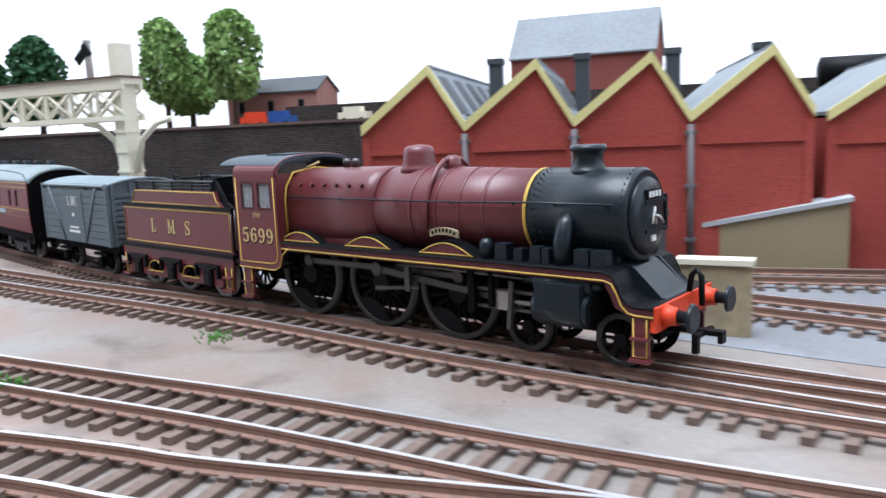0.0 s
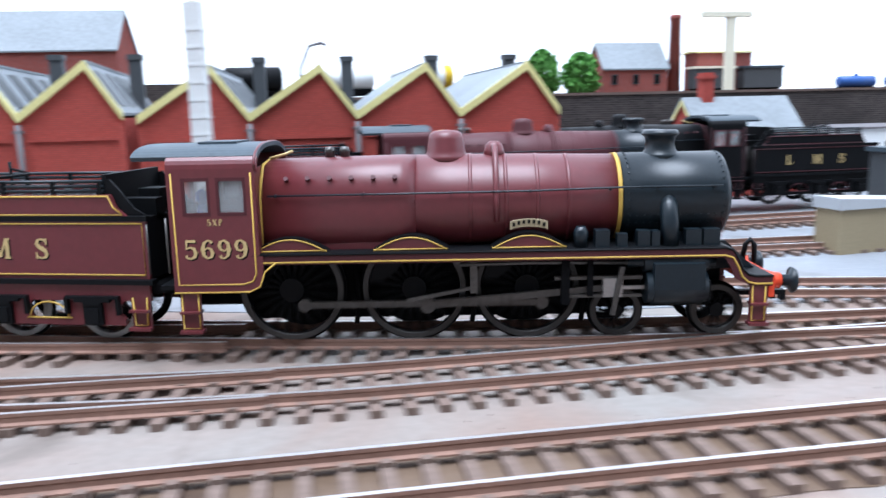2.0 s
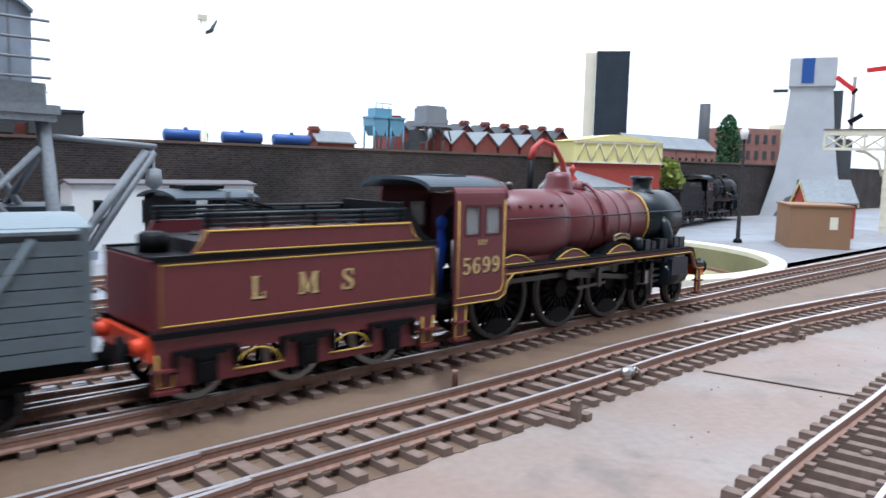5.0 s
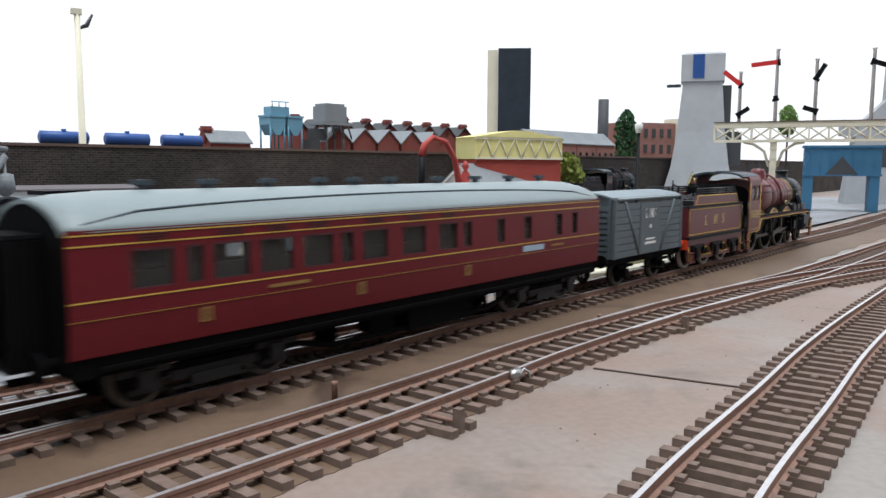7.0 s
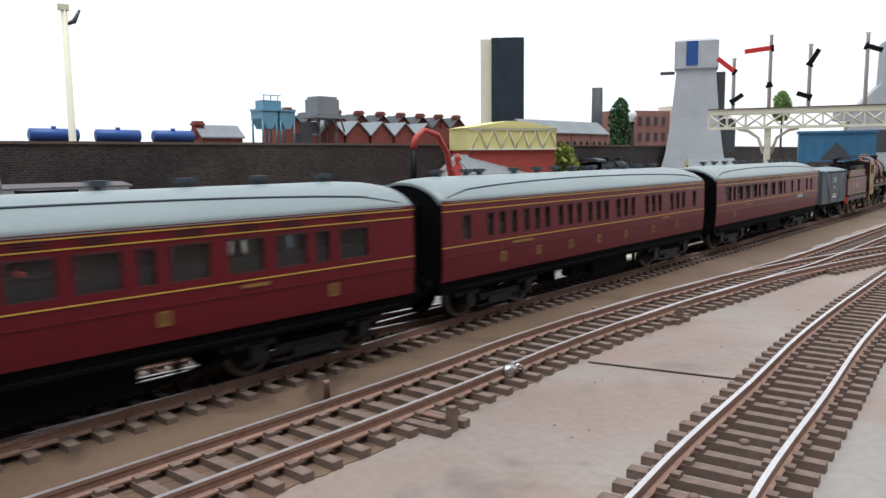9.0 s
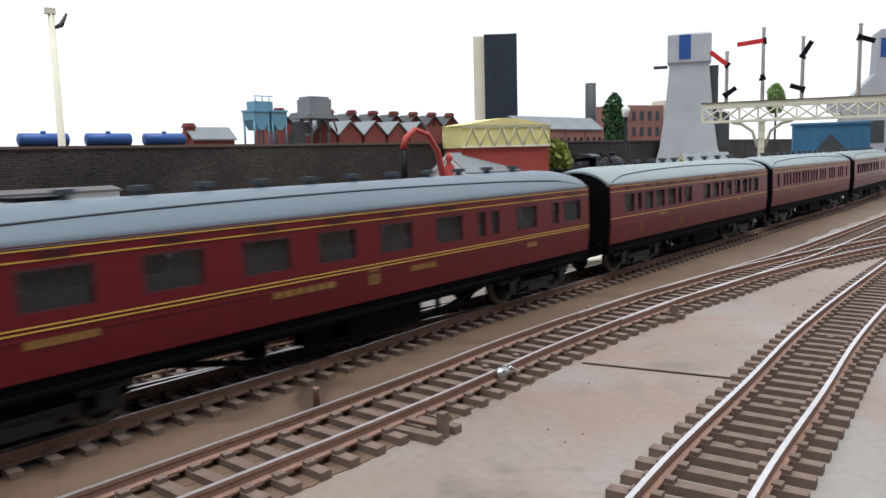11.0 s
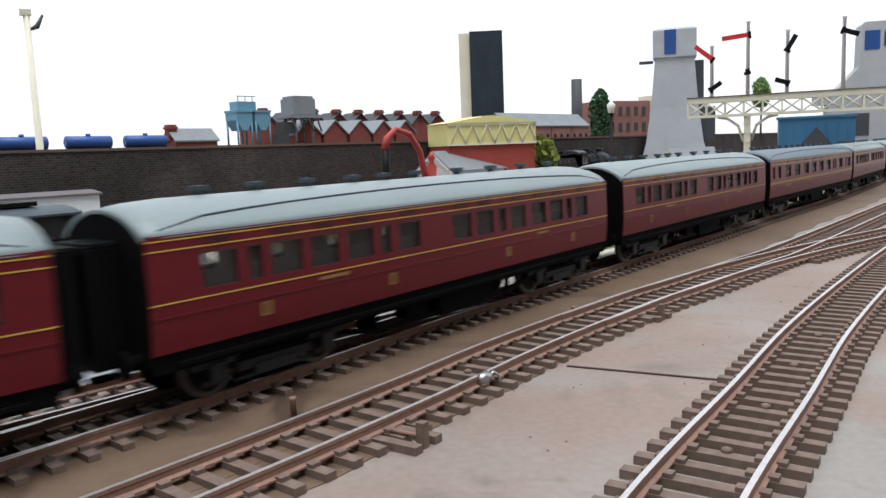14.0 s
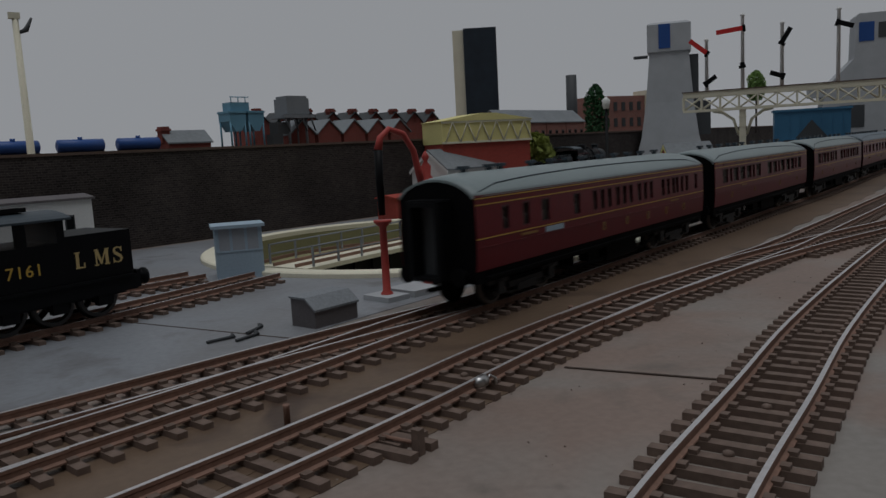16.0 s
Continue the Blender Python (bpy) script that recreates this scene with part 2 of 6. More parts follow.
def ring_yz(x, r, cz, cy=0.0, n=32, p=2.0, ry=None):
    """A closed ring across the boiler; p above 2 squares it off."""
    out = []
    for i in range(n):
        a = 2 * math.pi * i / n
        c, s = math.cos(a), math.sin(a)
        e = 2 / p
        out.append((x, cy + (ry or r) * math.copysign(abs(c) ** e, c), cz + r * math.copysign(abs(s) ** e, s)))
    return out


# ---- the lines of the tracks


def spline(pts, n=16):
    P = [Vector((*p, 0)) for p in pts]
    Q = [2 * P[0] - P[1], *P, 2 * P[-1] - P[-2]]
    out = []
    for i in range(1, len(Q) - 2):
        a, b, c, d = Q[i - 1:i + 3]
        for k in range(n):
            u = k / n
            out.append(0.5 * (2 * b + (c - a) * u + (2 * a - 5 * b + 4 * c - d) * u * u + (3 * b - 3 * c + d - a) * u ** 3))
    return out + [P[-1]]


MAIN = [(-1000, 262), (-700, 145), (-600, 110), (-500, 82), (-400, 57), (-300, 36), (-200, 18), (-100, 5), (0, 0), (100, 5), (200, 20), (300, 44), (375, 66),
        (443, 90.2), (521, 113.8), (628, 148.6), (720, 177.1), (825, 211.6), (1000, 265.2), (1300, 368), (2000, 602.6), (2600, 802.6)]
RT = 4.6  # rail top above the board
curve = spline(MAIN)
cum = np.concatenate([[0], np.cumsum([(b - a).length for a, b in zip(curve, curve[1:])])])
cum -= cum[min(range(len(curve)), key=lambda i: curve[i].length)]
CX, CY = [p.x for p in curve], [p.y for p in curve]


def on_main(s):
    return Vector((float(np.interp(s, cum, CX)), float(np.interp(s, cum, CY)), 0))


TRAIN_T = [0, 0.5, 1, 1.5, 2, 2.5, 3, 3.5, 4, 4.5, 5, 7.5, 9, 11.5, 12.5, 13.5, 14.5, 15.2, 16]
TRAIN_S = [-257, -198, -135, -69, 0, 69, 139, 211, 283, 358, 437, 861, 1138, 1588, 1772, 1956, 2140, 2268, 2415]


def train_s(t):
    """How far the engine's driving axle has come along the main line."""
    n = len(TRAIN_T)
    i = max(0, min(n - 2, int(np.searchsorted(TRAIN_T, t)) - 1))
    m = [(TRAIN_S[min(k + 1, n - 1)] - TRAIN_S[max(k - 1, 0)]) / (TRAIN_T[min(k + 1, n - 1)] - TRAIN_T[max(k - 1, 0)]) for k in (i, i + 1)]
    h = TRAIN_T[i + 1] - TRAIN_T[i]
    u = (t - TRAIN_T[i]) / h
    return ((2 * u ** 3 - 3 * u * u + 1) * TRAIN_S[i] + (u ** 3 - 2 * u * u + u) * h * m[0]
            + (3 * u * u - 2 * u ** 3) * TRAIN_S[i + 1] + (u ** 3 - u * u) * h * m[1])


def rolling_pose(s, half):
    a, b = on_main(s - half), on_main(s + half)
    m = (a + b) / 2
    return pose(m.x * K, m.y * K, RT * K, 0, 0, math.degrees(math.atan2(b.y - a.y, b.x - a.x)))

# ---- ground and large structure
WALLLINE = [(-1100, 122), (-607, 233), (438, 468), (800, 550), (1150, 640), (1700, 820), (2600, 1120)]
TOP = 71.0

WELL, WELL_R = (590, 308), 141.0  # turntable well, cut through board and yard
well_ring = [(WELL[0] + WELL_R * math.cos(2 * math.pi * k / 64), WELL[1] + WELL_R * math.sin(2 * math.pi * k / 64)) for k in range(64)]
bm = bmesh.new()
rings = []
for u in (0.0, 0.03, 0.08, 0.2, 0.5, 1.0):
    ring = []
    for x, y in well_ring:
        dx, dy = x - WELL[0], y - WELL[1]
        k = min((3300 - WELL[0] if dx > 0 else WELL[0] + 1900) / max(abs(dx), 1e-6), (2500 - WELL[1] if dy > 0 else WELL[1] + 700) / max(abs(dy), 1e-6))
        ring.append(bm.verts.new((x + dx * (k - 1) * u, y + dy * (k - 1) * u, 0)))
    rings.append(ring)
for a, b in zip(rings, rings[1:]):
    for k in range(64):
        bm.faces.new((a[k], b[k], b[(k + 1) % 64], a[(k + 1) % 64]))
tagged(part("ground", bm, GROUND), "brownish painted baseboard of a model railway layout", "ground", kind="structure")


def sheet(name, pts, z, material, label, cat):
    bm = bmesh.new()
    prism(bm, pts, 0.01, z, "z")
    return tagged(part(name, bm, material), label, cat, kind="structure")


def offset_line(line, d):
    out = []
    for i, p in enumerate(line):
        t = (line[min(i + 1, len(line) - 1)] - line[max(i - 1, 0)]).normalized()
        out.append(Vector((p.x - t.y * d, p.y + t.x * d, 0)))
    return out


far = [p for p in curve if 30 < p.x < 1500]
edge = []
for p, q, r in zip(far, offset_line(far, -12), offset_line(far, -44)):
    u = max(0.0, min(1.0, (p.x - 30) / 260))
    v = q.lerp(r, u * u * (3 - 2 * u))
    edge.append((v.x, v.y + 1.5 * math.sin(p.x * 0.11)))
strip = edge + [(p.x, p.y) for p in reversed(offset_line(far, 16))]
sheet("ballast_strip", strip, 0.3, DIRT, "dark brown painted ballast strip between the tracks", "ground")
dust = [p for p in spline([(-62, -97), (100, -61), (255, -21), (360, 11), (445, 40), (515, 60), (624, 84), (696, 102), (966, 182)], 24)]
rag = random.Random(3)
lower = [(p.x, p.y + rag.uniform(-0.7, 0.7)) for p in offset_line(dust, -14.6)]
sheet("track_bed", lower + [(p.x, p.y) for p in reversed(offset_line(dust, 15))], 0.2, DIRT, "brown dust and paint along the goods line", "ground")
back = [p for p in curve if -420 < p.x < 2000]
apron = [(p.x, p.y) for p in offset_line(back, 34)] + [(1700, 800), (1150, 630), (800, 540)] + [well_ring[(8 - k) % 64] for k in range(65)] + [(800, 540.02), (438, 459), (-420, 268)]
sheet("apron", apron, 0.25, APRON, "grey painted yard surface of the engine sheds", "ground")


def wall_run(name, line, z0, z1, thick, material, label):
    bm = bmesh.new()
    L = [Vector((*p, 0)) for p in line]
    B = offset_line(L, thick)
    prism(bm, [(p.x, p.y) for p in L] + [(p.x, p.y) for p in reversed(B)], z0, z1, "z")
    return tagged(part(name, bm, material), label, "wall", kind="structure")


wall_run("wall_north", WALLLINE, 0, TOP, 8, STONE, "dark weathered brick retaining wall behind the yard")
wall_run("trim", [(x, y - 1) for x, y in WALLLINE], TOP, TOP + 2, 10, COPING, "brown coping along the retaining wall")
bm = bmesh.new()
prism(bm, [(x, y + 8.2) for x, y in WALLLINE] + [(3200, 2600), (-1800, 2600), (-1800, 130)], TOP - 6, TOP - 0.5, "z")
tagged(part("upper_ground", bm, COPING), "brown upper level of the layout above the wall", "ground", kind="structure")

# unseen wall added behind the camera: blocks low light so the blacks deepen
tagged(boxes("unseen_wall_south", [(-3000, 4200, -910, -900, -820, 1250)], mat("unseen_wall_grey", (0.20, 0.19, 0.18), 0.9, vary=0.1, grain=20, broad=2)), "unseen dim plain wall added behind the camera to block low light", "wall", kind="structure")

# ---- tracks
TRACKS = {
    "main": (MAIN, 0.0),
    "loop": ([(-800, 95), (-600, 52), (-467, 33), (-317, 21), (-221, 8), (-125, -1), (-50, -2)], 0.1),
    "crossing": ([(-700, -75), (-343, -57), (-247, -51), (-173, -50), (-104, -47), (-30, -40), (24, -29), (89, -14), (141, -3), (206, 13), (272, 33), (320, 49)], 0.2),
    "front_branch": ([(-520, -140), (-284, -92), (-229, -83), (-150, -65), (-91, -52), (-30, -41)], 0.3),
    "goods": ([(-400, -190), (-200, -131), (-62, -97), (12, -80), (100, -61), (186, -43), (255, -21), (330, 2), (360, 11), (400, 24), (445, 40), (515, 60), (559, 69), (624, 84), (696, 102), (966, 182), (1300, 282), (1800, 430)], 0.15),
    "front_goods": ([(-100, -195), (60, -120), (137, -82), (166, -68), (207, -50), (255, -26), (300, -8)], 0.35),
    "diverging": ([(480, 50), (559, 70), (646, 84), (747, 92), (900, 97), (1200, 95)], 0.25),
    "front_curve": ([(230, -150), (330, -89), (395, -58), (459, -33), (520, -9), (604, 20), (720, 57), (900, 108), (1200, 185)], 0.05),
    "yard": ([(-700, 235), (-400, 140), (-159, 88), (-12, 62), (100, 52), (185, 50), (250, 57), (313, 70), (400, 88), (470, 99)], 0.4),
    "shed_road": ([(-260, 118), (-120, 146), (-40, 158), (60, 178), (160, 203), (300, 240), (420, 272)], 0.12),
    "turntable_road": ([(-20, 118), (120, 128), (230, 150), (321, 183), (362, 199), (410, 222), (446, 240)], 0.3),
}
sleeper_bm = bmesh.new()
box(sleeper_bm, -1.35, 1.35, -15.2, 15.2, 0, 1.8)
for y in (-10.2, -6.3, 6.3, 10.2):
    box(sleeper_bm, -1.1, 1.1, y - 0.9, y + 0.9, 1.8, 2.7)
bmesh.ops.recalc_face_normals(sleeper_bm, faces=sleeper_bm.faces)
sleeper_bm.transform(Matrix.Scale(K, 4))
SLEEPER_MESH = bpy.data.meshes.new("sleeper")
sleeper_bm.to_mesh(SLEEPER_MESH)
SLEEPER_MESH.materials.append(SLEEPER)


def rail(line, d, owner, lift):
    prof = [(-1.2, 1.8), (1.2, 1.8), (1.2, 2.2), (0.4, 2.6), (0.4, 3.6), (0.55, 3.85), (0.55, RT), (-0.55, RT), (-0.55, 3.85), (-0.4, 3.6), (-0.4, 2.6), (-1.2, 2.2)]
    bm = bmesh.new()
    rings = []
    for i, p in enumerate(line):
        t = (line[min(i + 1, len(line) - 1)] - line[max(i - 1, 0)]).normalized()
        rings.append([bm.verts.new((p.x - t.y * (d + w), p.y + t.x * (d + w), z - lift * 0.1)) for w, z in prof])
    for a, b in zip(rings, rings[1:]):
        for j in range(len(prof)):
            f = bm.faces.new((a[j], a[(j + 1) % 12], b[(j + 1) % 12], b[j]))
            f.material_index = 1 if j == 6 else 0
    bm.faces.new(rings[0]), bm.faces.new(rings[-1])
    part("rail", bm, [RUST, RAILTOP], owner)


taken = []
for tname, (pts, lift) in TRACKS.items():
    tr = root("track", "steel rails on brown painted sleepers", "railway track", kind="structure")
    line = spline(pts, 12)
    rail(line, -8.45, tr, lift)
    rail(line, 8.45, tr, lift)
    dist, k, here = 0.0, 0, []
    for a, b in zip(line, line[1:]):
        seg = (b - a).length
        while dist < seg:
            p = a.lerp(b, dist / seg)
            dist += 7.3
            if tname == "main" and not -600 < p.x < 1380:
                continue
            if any((p - q).length < 6.0 for q in taken):
                continue
            ob = new("sleeper", SLEEPER_MESH)
            ob.parent = tr
            ob.matrix_basis = pose(p.x * K, p.y * K, -lift * K * 0.3, 0, 0, math.degrees(math.atan2((b - a).y, (b - a).x)) + random.uniform(-1, 1))
            here.append(p)
        dist -= seg
    taken += here

# ---- rolling stock


def wheel_mesh(r, width, hub):
    """A spoked wheel about the y axis."""
    bm = bmesh.new()
    n = 36
    rings = []
    for k in range(n):
        a = 2 * math.pi * k / n
        c, s = math.cos(a), math.sin(a)
        rings.append([(c * q, y, s * q) for q, y in ((r + 0.7, width / 2), (r + 0.7, width / 2 - 0.7), (r, width / 2 - 0.9), (r - 0.1, -width / 2), (r - 1.4, -width / 2), (r - 1.5, width / 2))])
    vv = [[bm.verts.new(p) for p in g] for g in rings]
    for k in range(n):
        a, b = vv[k], vv[(k + 1) % n]
        for j in range(6):
            f = bm.faces.new((a[j], a[(j + 1) % 6], b[(j + 1) % 6], b[j]))
            f.material_index = 1 if j in (2, 3, 4) else 0
            f.smooth = j != 3
    tube(bm, [(0, width / 2, 0), (0, -width / 2 - 0.3, 0)], hub, 14)
    return bm


SPOKES = {}


def wheel(parent, x, y, r, spokes, hub, crank=0.0, label="", tyre=None):
    bm = wheel_mesh(r, 2.4, hub)
    if y > 0:
        bm.transform(Matrix.Rotation(math.pi, 4, "Z"))
    if crank:
        a = math.copysign(1, y)
        tube(bm, [(0, 0, -crank), (0, a * 2.4, -crank)], 1.3, 10)
        prism(bm, [(-7, 9.5), (-4, 7.2), (0, 6.4), (4, 7.2), (7, 9.5), (3.5, 11.2), (0, 11.8), (-3.5, 11.2)], a * 0.2, a * 1.25, "y")
    w = part("wheel", bm, [BLACK, tyre or TYRE], parent, label, at=(x, y, r))
    if spokes and (r, hub) not in SPOKES:
        bm = bmesh.new()
        tube(bm, [(hub * 0.7, 0, 0), (r - 1.4, 0, 0)], [0.62, 0.45], 5)
        bmesh.ops.recalc_face_normals(bm, faces=bm.faces)
        bm.transform(Matrix.Scale(K, 4))
        SPOKES[r, hub] = bpy.data.meshes.new("spoke")
        bm.to_mesh(SPOKES[r, hub])
        bm.free()
        SPOKES[r, hub].materials.append(BLACK)
    for k in range(spokes):
        sp = new("spoke", SPOKES[r, hub])
        sp.parent = w
        sp.matrix_basis = pose(0, 0, 0, 0, 360 * k / spokes, 0)
    return w


# serifed lettering: each stroke is a run of (x, y) points with the pen's width at each
STROKES = {
    "L": [[(0.16, 0, 0.2), (0.16, 1, 0.2)], [(0, 0.045, 0.09), (0.62, 0.045, 0.09)], [(0.585, 0, 0.08), (0.585, 0.32, 0.08)], [(0, 0.96, 0.08), (0.34, 0.96, 0.08)]],
    "M": [[(0.13, 0, 0.09), (0.13, 1, 0.09)], [(0.15, 1, 0.2), (0.47, 0.08, 0.17)], [(0.45, 0.1, 0.09), (0.8, 1, 0.09)], [(0.84, 0, 0.2), (0.84, 1, 0.2)],
          [(0, 0.04, 0.08), (0.28, 0.04, 0.08)], [(0.67, 0.04, 0.08), (1.0, 0.04, 0.08)], [(0, 0.96, 0.08), (0.2, 0.96, 0.08)], [(0.78, 0.96, 0.08), (1.0, 0.96, 0.08)]],
    "S": [[(0.58, 0.8, 0.07), (0.5, 0.93, 0.08), (0.32, 0.97, 0.08), (0.15, 0.9, 0.13), (0.1, 0.75, 0.17), (0.19, 0.61, 0.19), (0.35, 0.51, 0.2), (0.52, 0.4, 0.19),
           (0.59, 0.25, 0.17), (0.52, 0.09, 0.13), (0.33, 0.03, 0.08), (0.14, 0.08, 0.08), (0.07, 0.22, 0.07)], [(0.6, 0.68, 0.07), (0.6, 0.99, 0.07)], [(0.05, 0.01, 0.07), (0.05, 0.33, 0.07)]],
    "5": [[(0.1, 0.94, 0.13), (0.6, 0.93, 0.13)], [(0.14, 0.98, 0.09), (0.12, 0.52, 0.09)],
          [(0.12, 0.54, 0.08), (0.3, 0.62, 0.09), (0.5, 0.55, 0.15), (0.59, 0.35, 0.2), (0.52, 0.12, 0.16), (0.33, 0.03, 0.09), (0.15, 0.07, 0.1), (0.08, 0.2, 0.17)]],
    "6": [[(0.57, 0.82, 0.16), (0.5, 0.94, 0.1), (0.35, 0.97, 0.08), (0.17, 0.82, 0.15), (0.09, 0.5, 0.2), (0.14, 0.19, 0.17), (0.33, 0.04, 0.09), (0.52, 0.12, 0.15),
           (0.59, 0.31, 0.18), (0.52, 0.51, 0.14), (0.35, 0.59, 0.08), (0.17, 0.47, 0.08)]],
    "X": [[(0.06, 0, 0.09), (0.6, 1, 0.09)], [(0.08, 1, 0.2), (0.6, 0, 0.2)]],
    "P": [[(0.18, 0, 0.18), (0.18, 1, 0.18)], [(0.18, 0.96, 0.08), (0.45, 0.95, 0.12), (0.58, 0.75, 0.18), (0.45, 0.54, 0.12), (0.18, 0.52, 0.08)], [(0.02, 0.04, 0.08), (0.36, 0.04, 0.08)]],
}
STROKES["9"] = [[(0.68 - x, 1 - y, w) for x, y, w in run] for run in STROKES["6"]]


def lettering(body, size, at, side, parent, pitch=0.84, label="", paint=None):
    """Gold serifed characters with a black shade, standing proud of a side sheet that faces side along y."""
    n = len(body)
    for k, ch in enumerate(body):
        off = (k - (n - 1) / 2) * pitch - 0.34
        for name, m, dx, lift in (("letter_shade", BLACK, 0.07, 0.03), ("letter", paint or GOLD, 0.0, 0.10)):
            bm = bmesh.new()
            for q, run in enumerate(STROKES[ch]):
                y = at[1] + side * (lift + 0.012 * q)
                left, right = [], []
                for i, (px, py, w) in enumerate(run):
                    a, b = run[max(i - 1, 0)], run[min(i + 1, len(run) - 1)]
                    d = Vector((b[0] - a[0], b[1] - a[1])).normalized()
                    for lst, sg in ((left, 1), (right, -1)):
                        u, v = px - d.y * w / 2 * sg + off + dx, py + d.x * w / 2 * sg - dx
                        lst.append((at[0] - side * u * size, at[2] + v * size))
                prism(bm, left + right[::-1], y - side * 0.1, y, "y")
            part(name, bm, m, parent, label if name == "letter" else "")


def splasher(parent, x0, x1, zb, h, side, mats):
    n = 14
    pts = [(x0 + (x1 - x0) * k / n, zb + h * math.sin(math.pi * k / n) ** 0.95) for k in range(n + 1)]
    bm = bmesh.new()
    prism(bm, pts, side * 9.5, side * 14.6, "y")
    sp = part("splasher", bm, mats[0], parent)
    mid = (x0 + x1) / 2
    rim = [(mid + (x - mid) * 1.07, zb + (z - zb) * 1.2) for x, z in pts]
    bm = bmesh.new()
    prism(bm, rim, side * 9.4, side * 14.35, "y")
    part("splasher_top", bm, BLACK, sp, "black splasher top")
    bar("lining", [(x, side * 14.7, z) for x, z in pts] + [(x0, side * 14.7, zb + 0.35), (x1, side * 14.7, zb + 0.35)][::-1] + [(x0, side * 14.7, zb + 0.2)], 0.2, mats[1], sp, "yellow lining", 5)


def build_engine(name, label, paint, lined, group=""):
    """A 4-6-0 tender engine; x ahead from the driving axle, z up from the rails. Returns the root and its moving parts."""
    e = root(name, label, "locomotive", group=group)
    moving = {"wheels": [], "rods": []}
    line = YELLOW if lined else DULLRED
    for side in (-1, 1):
        for x in (-32, 0, 29.3):
            moving["wheels"].append((wheel(e, x, side * 8.6, 13.5, 20, 3.2, 5.2), x, side * 8.6, 13.5, side))
        for x in (52.3, 78.3):
            moving["wheels"].append((wheel(e, x, side * 8.6, 6.6, 10, 1.8), x, side * 8.6, 6.6, 0))
    # frames, axles and brake gear
    boxes("frame", [(-58, -44, -6, -5, 9, 22), (-58, -44, 5, 6, 9, 22), (-44, 44, -6, -5, 5, 22), (-44, 44, 5, 6, 5, 22), (44, 80, -6, -5, 7, 22), (44, 80, 5, 6, 7, 22), (40, 86, -4.9, 4.9, 6.5, 9.5), (-45, 80, -4.9, 4.9, 14, 16)], UNDER, e)
    bm = bmesh.new()
    for x, r in ((-32, 13.5), (0, 13.5), (29.3, 13.5), (52.3, 6.6), (78.3, 6.6)):
        tube(bm, [(x, -8, r), (x, 8, r)], 1.2, 8)
    part("axle", bm, UNDER, e)
    for x in (-15, 15.5, 44):
        for side in (-1, 1):
            bar("brake_hanger", [(x, side * 8.4, 20), (x + 0.5, side * 8.4, 11), (x - 0.5, side * 8.4, 4)], 0.7, UNDER, e, seg=6)
    # running plate with valances
    prof = [(-40, 24.4), (77.6, 24.4), (79.6, 23.8), (81, 21.4), (82, 19), (83.6, 17.5), (85.4, 17.1), (89.6, 17.1)]
    bm = bmesh.new()
    prism(bm, prof + [(x, z - 1.1) for x, z in reversed(prof)], -16.6, 16.6, "y")
    part("running_plate", bm, BLACK, e)
    for side in (-1, 1):
        up = [(x, z - 0.2) for x, z in prof]
        bm = bmesh.new()
        prism(bm, up + [(x - (1.6 if 79 < x < 83 else 0), z - 2.6) for x, z in reversed(up)], side * 15.9, side * 16.7, "y")
        v = part("valance", bm, DULLRED if lined else paint, e)
        bar("lining", [(x, side * 16.75, z - 2.2) for x, z in prof], 0.26, line, v, "yellow lining" if lined else "", 5)
        bar("lining", [(x, side * 16.75, z - 0.3) for x, z in prof], 0.3, BLACK, v, "", 5)
    # boiler, firebox and smokebox
    bm = bmesh.new()
    loft(bm, [ring_yz(x, r, z) for x, r, z in ((-6, 12.5, 35.0), (12, 12.4, 35.1), (30, 11.9, 35.3), (53, 11.1, 35.6))])
    boiler = part("boiler", bm, paint, e)
    for x, r, z in ((15, 12.4, 35.1), (24, 12.15, 35.2), (32, 11.9, 35.3), (40, 11.6, 35.4)):
        bm = bmesh.new()
        loft(bm, [ring_yz(x - 0.5, r + 0.12, z), ring_yz(x + 0.5, r + 0.12, z)])
        part("boiler_band", bm, paint, boiler)
    bm = bmesh.new()
    loft(bm, [ring_yz(52.3, 11.45, 35.6), ring_yz(53.3, 11.45, 35.6)])
    part("boiler_band", bm, line, boiler, "yellow band" if lined else "")
    bm = bmesh.new()
    loft(bm, [ring_yz(-38, 12.7, 34.4, p=2.9, ry=13.0), ring_yz(-3, 12.9, 34.7, p=2.7, ry=12.9), ring_yz(1, 12.5, 35.0, p=2.2, ry=12.5)])
    fire = part("firebox", bm, paint, e)
    boxes("firebox_side", [(-38, -4, -11.2, 11.2, 24, 30)], paint, e)
    for side in (-1, 1):
        for k in range(6):
            bar("washout_plug", [(-31.4 + 5.5 * k, side * 11.6, 42.4), (-31.4 + 5.5 * k, side * 12.35, 42.9)], 0.62, DULLRED, fire, seg=8)
        bar("firebox_band", [(-38, side * 13.15, 25), (-38, side * 13.15, 38), (-37.6, side * 12.6, 42), (-37.6, side * 9.5, 46.2), (-37.6, 0, 47.3)], 0.4, line, fire, "yellow lining" if lined else "", 6)
    bm = bmesh.new()
    loft(bm, [ring_yz(x, r, 35.6) for x, r in ((53.2, 11.35), (79.4, 11.35), (80.3, 10.7))])
    smoke = part("smokebox", bm, SMOKE, e)
    bm = bmesh.new()
    loft(bm, [ring_yz(x, r, 35.4) for x, r in ((80, 9.6), (81.2, 9.0), (81.9, 6.0), (82.2, 1.0))])
    door = part("smokebox_door", bm, SMOKE, e)
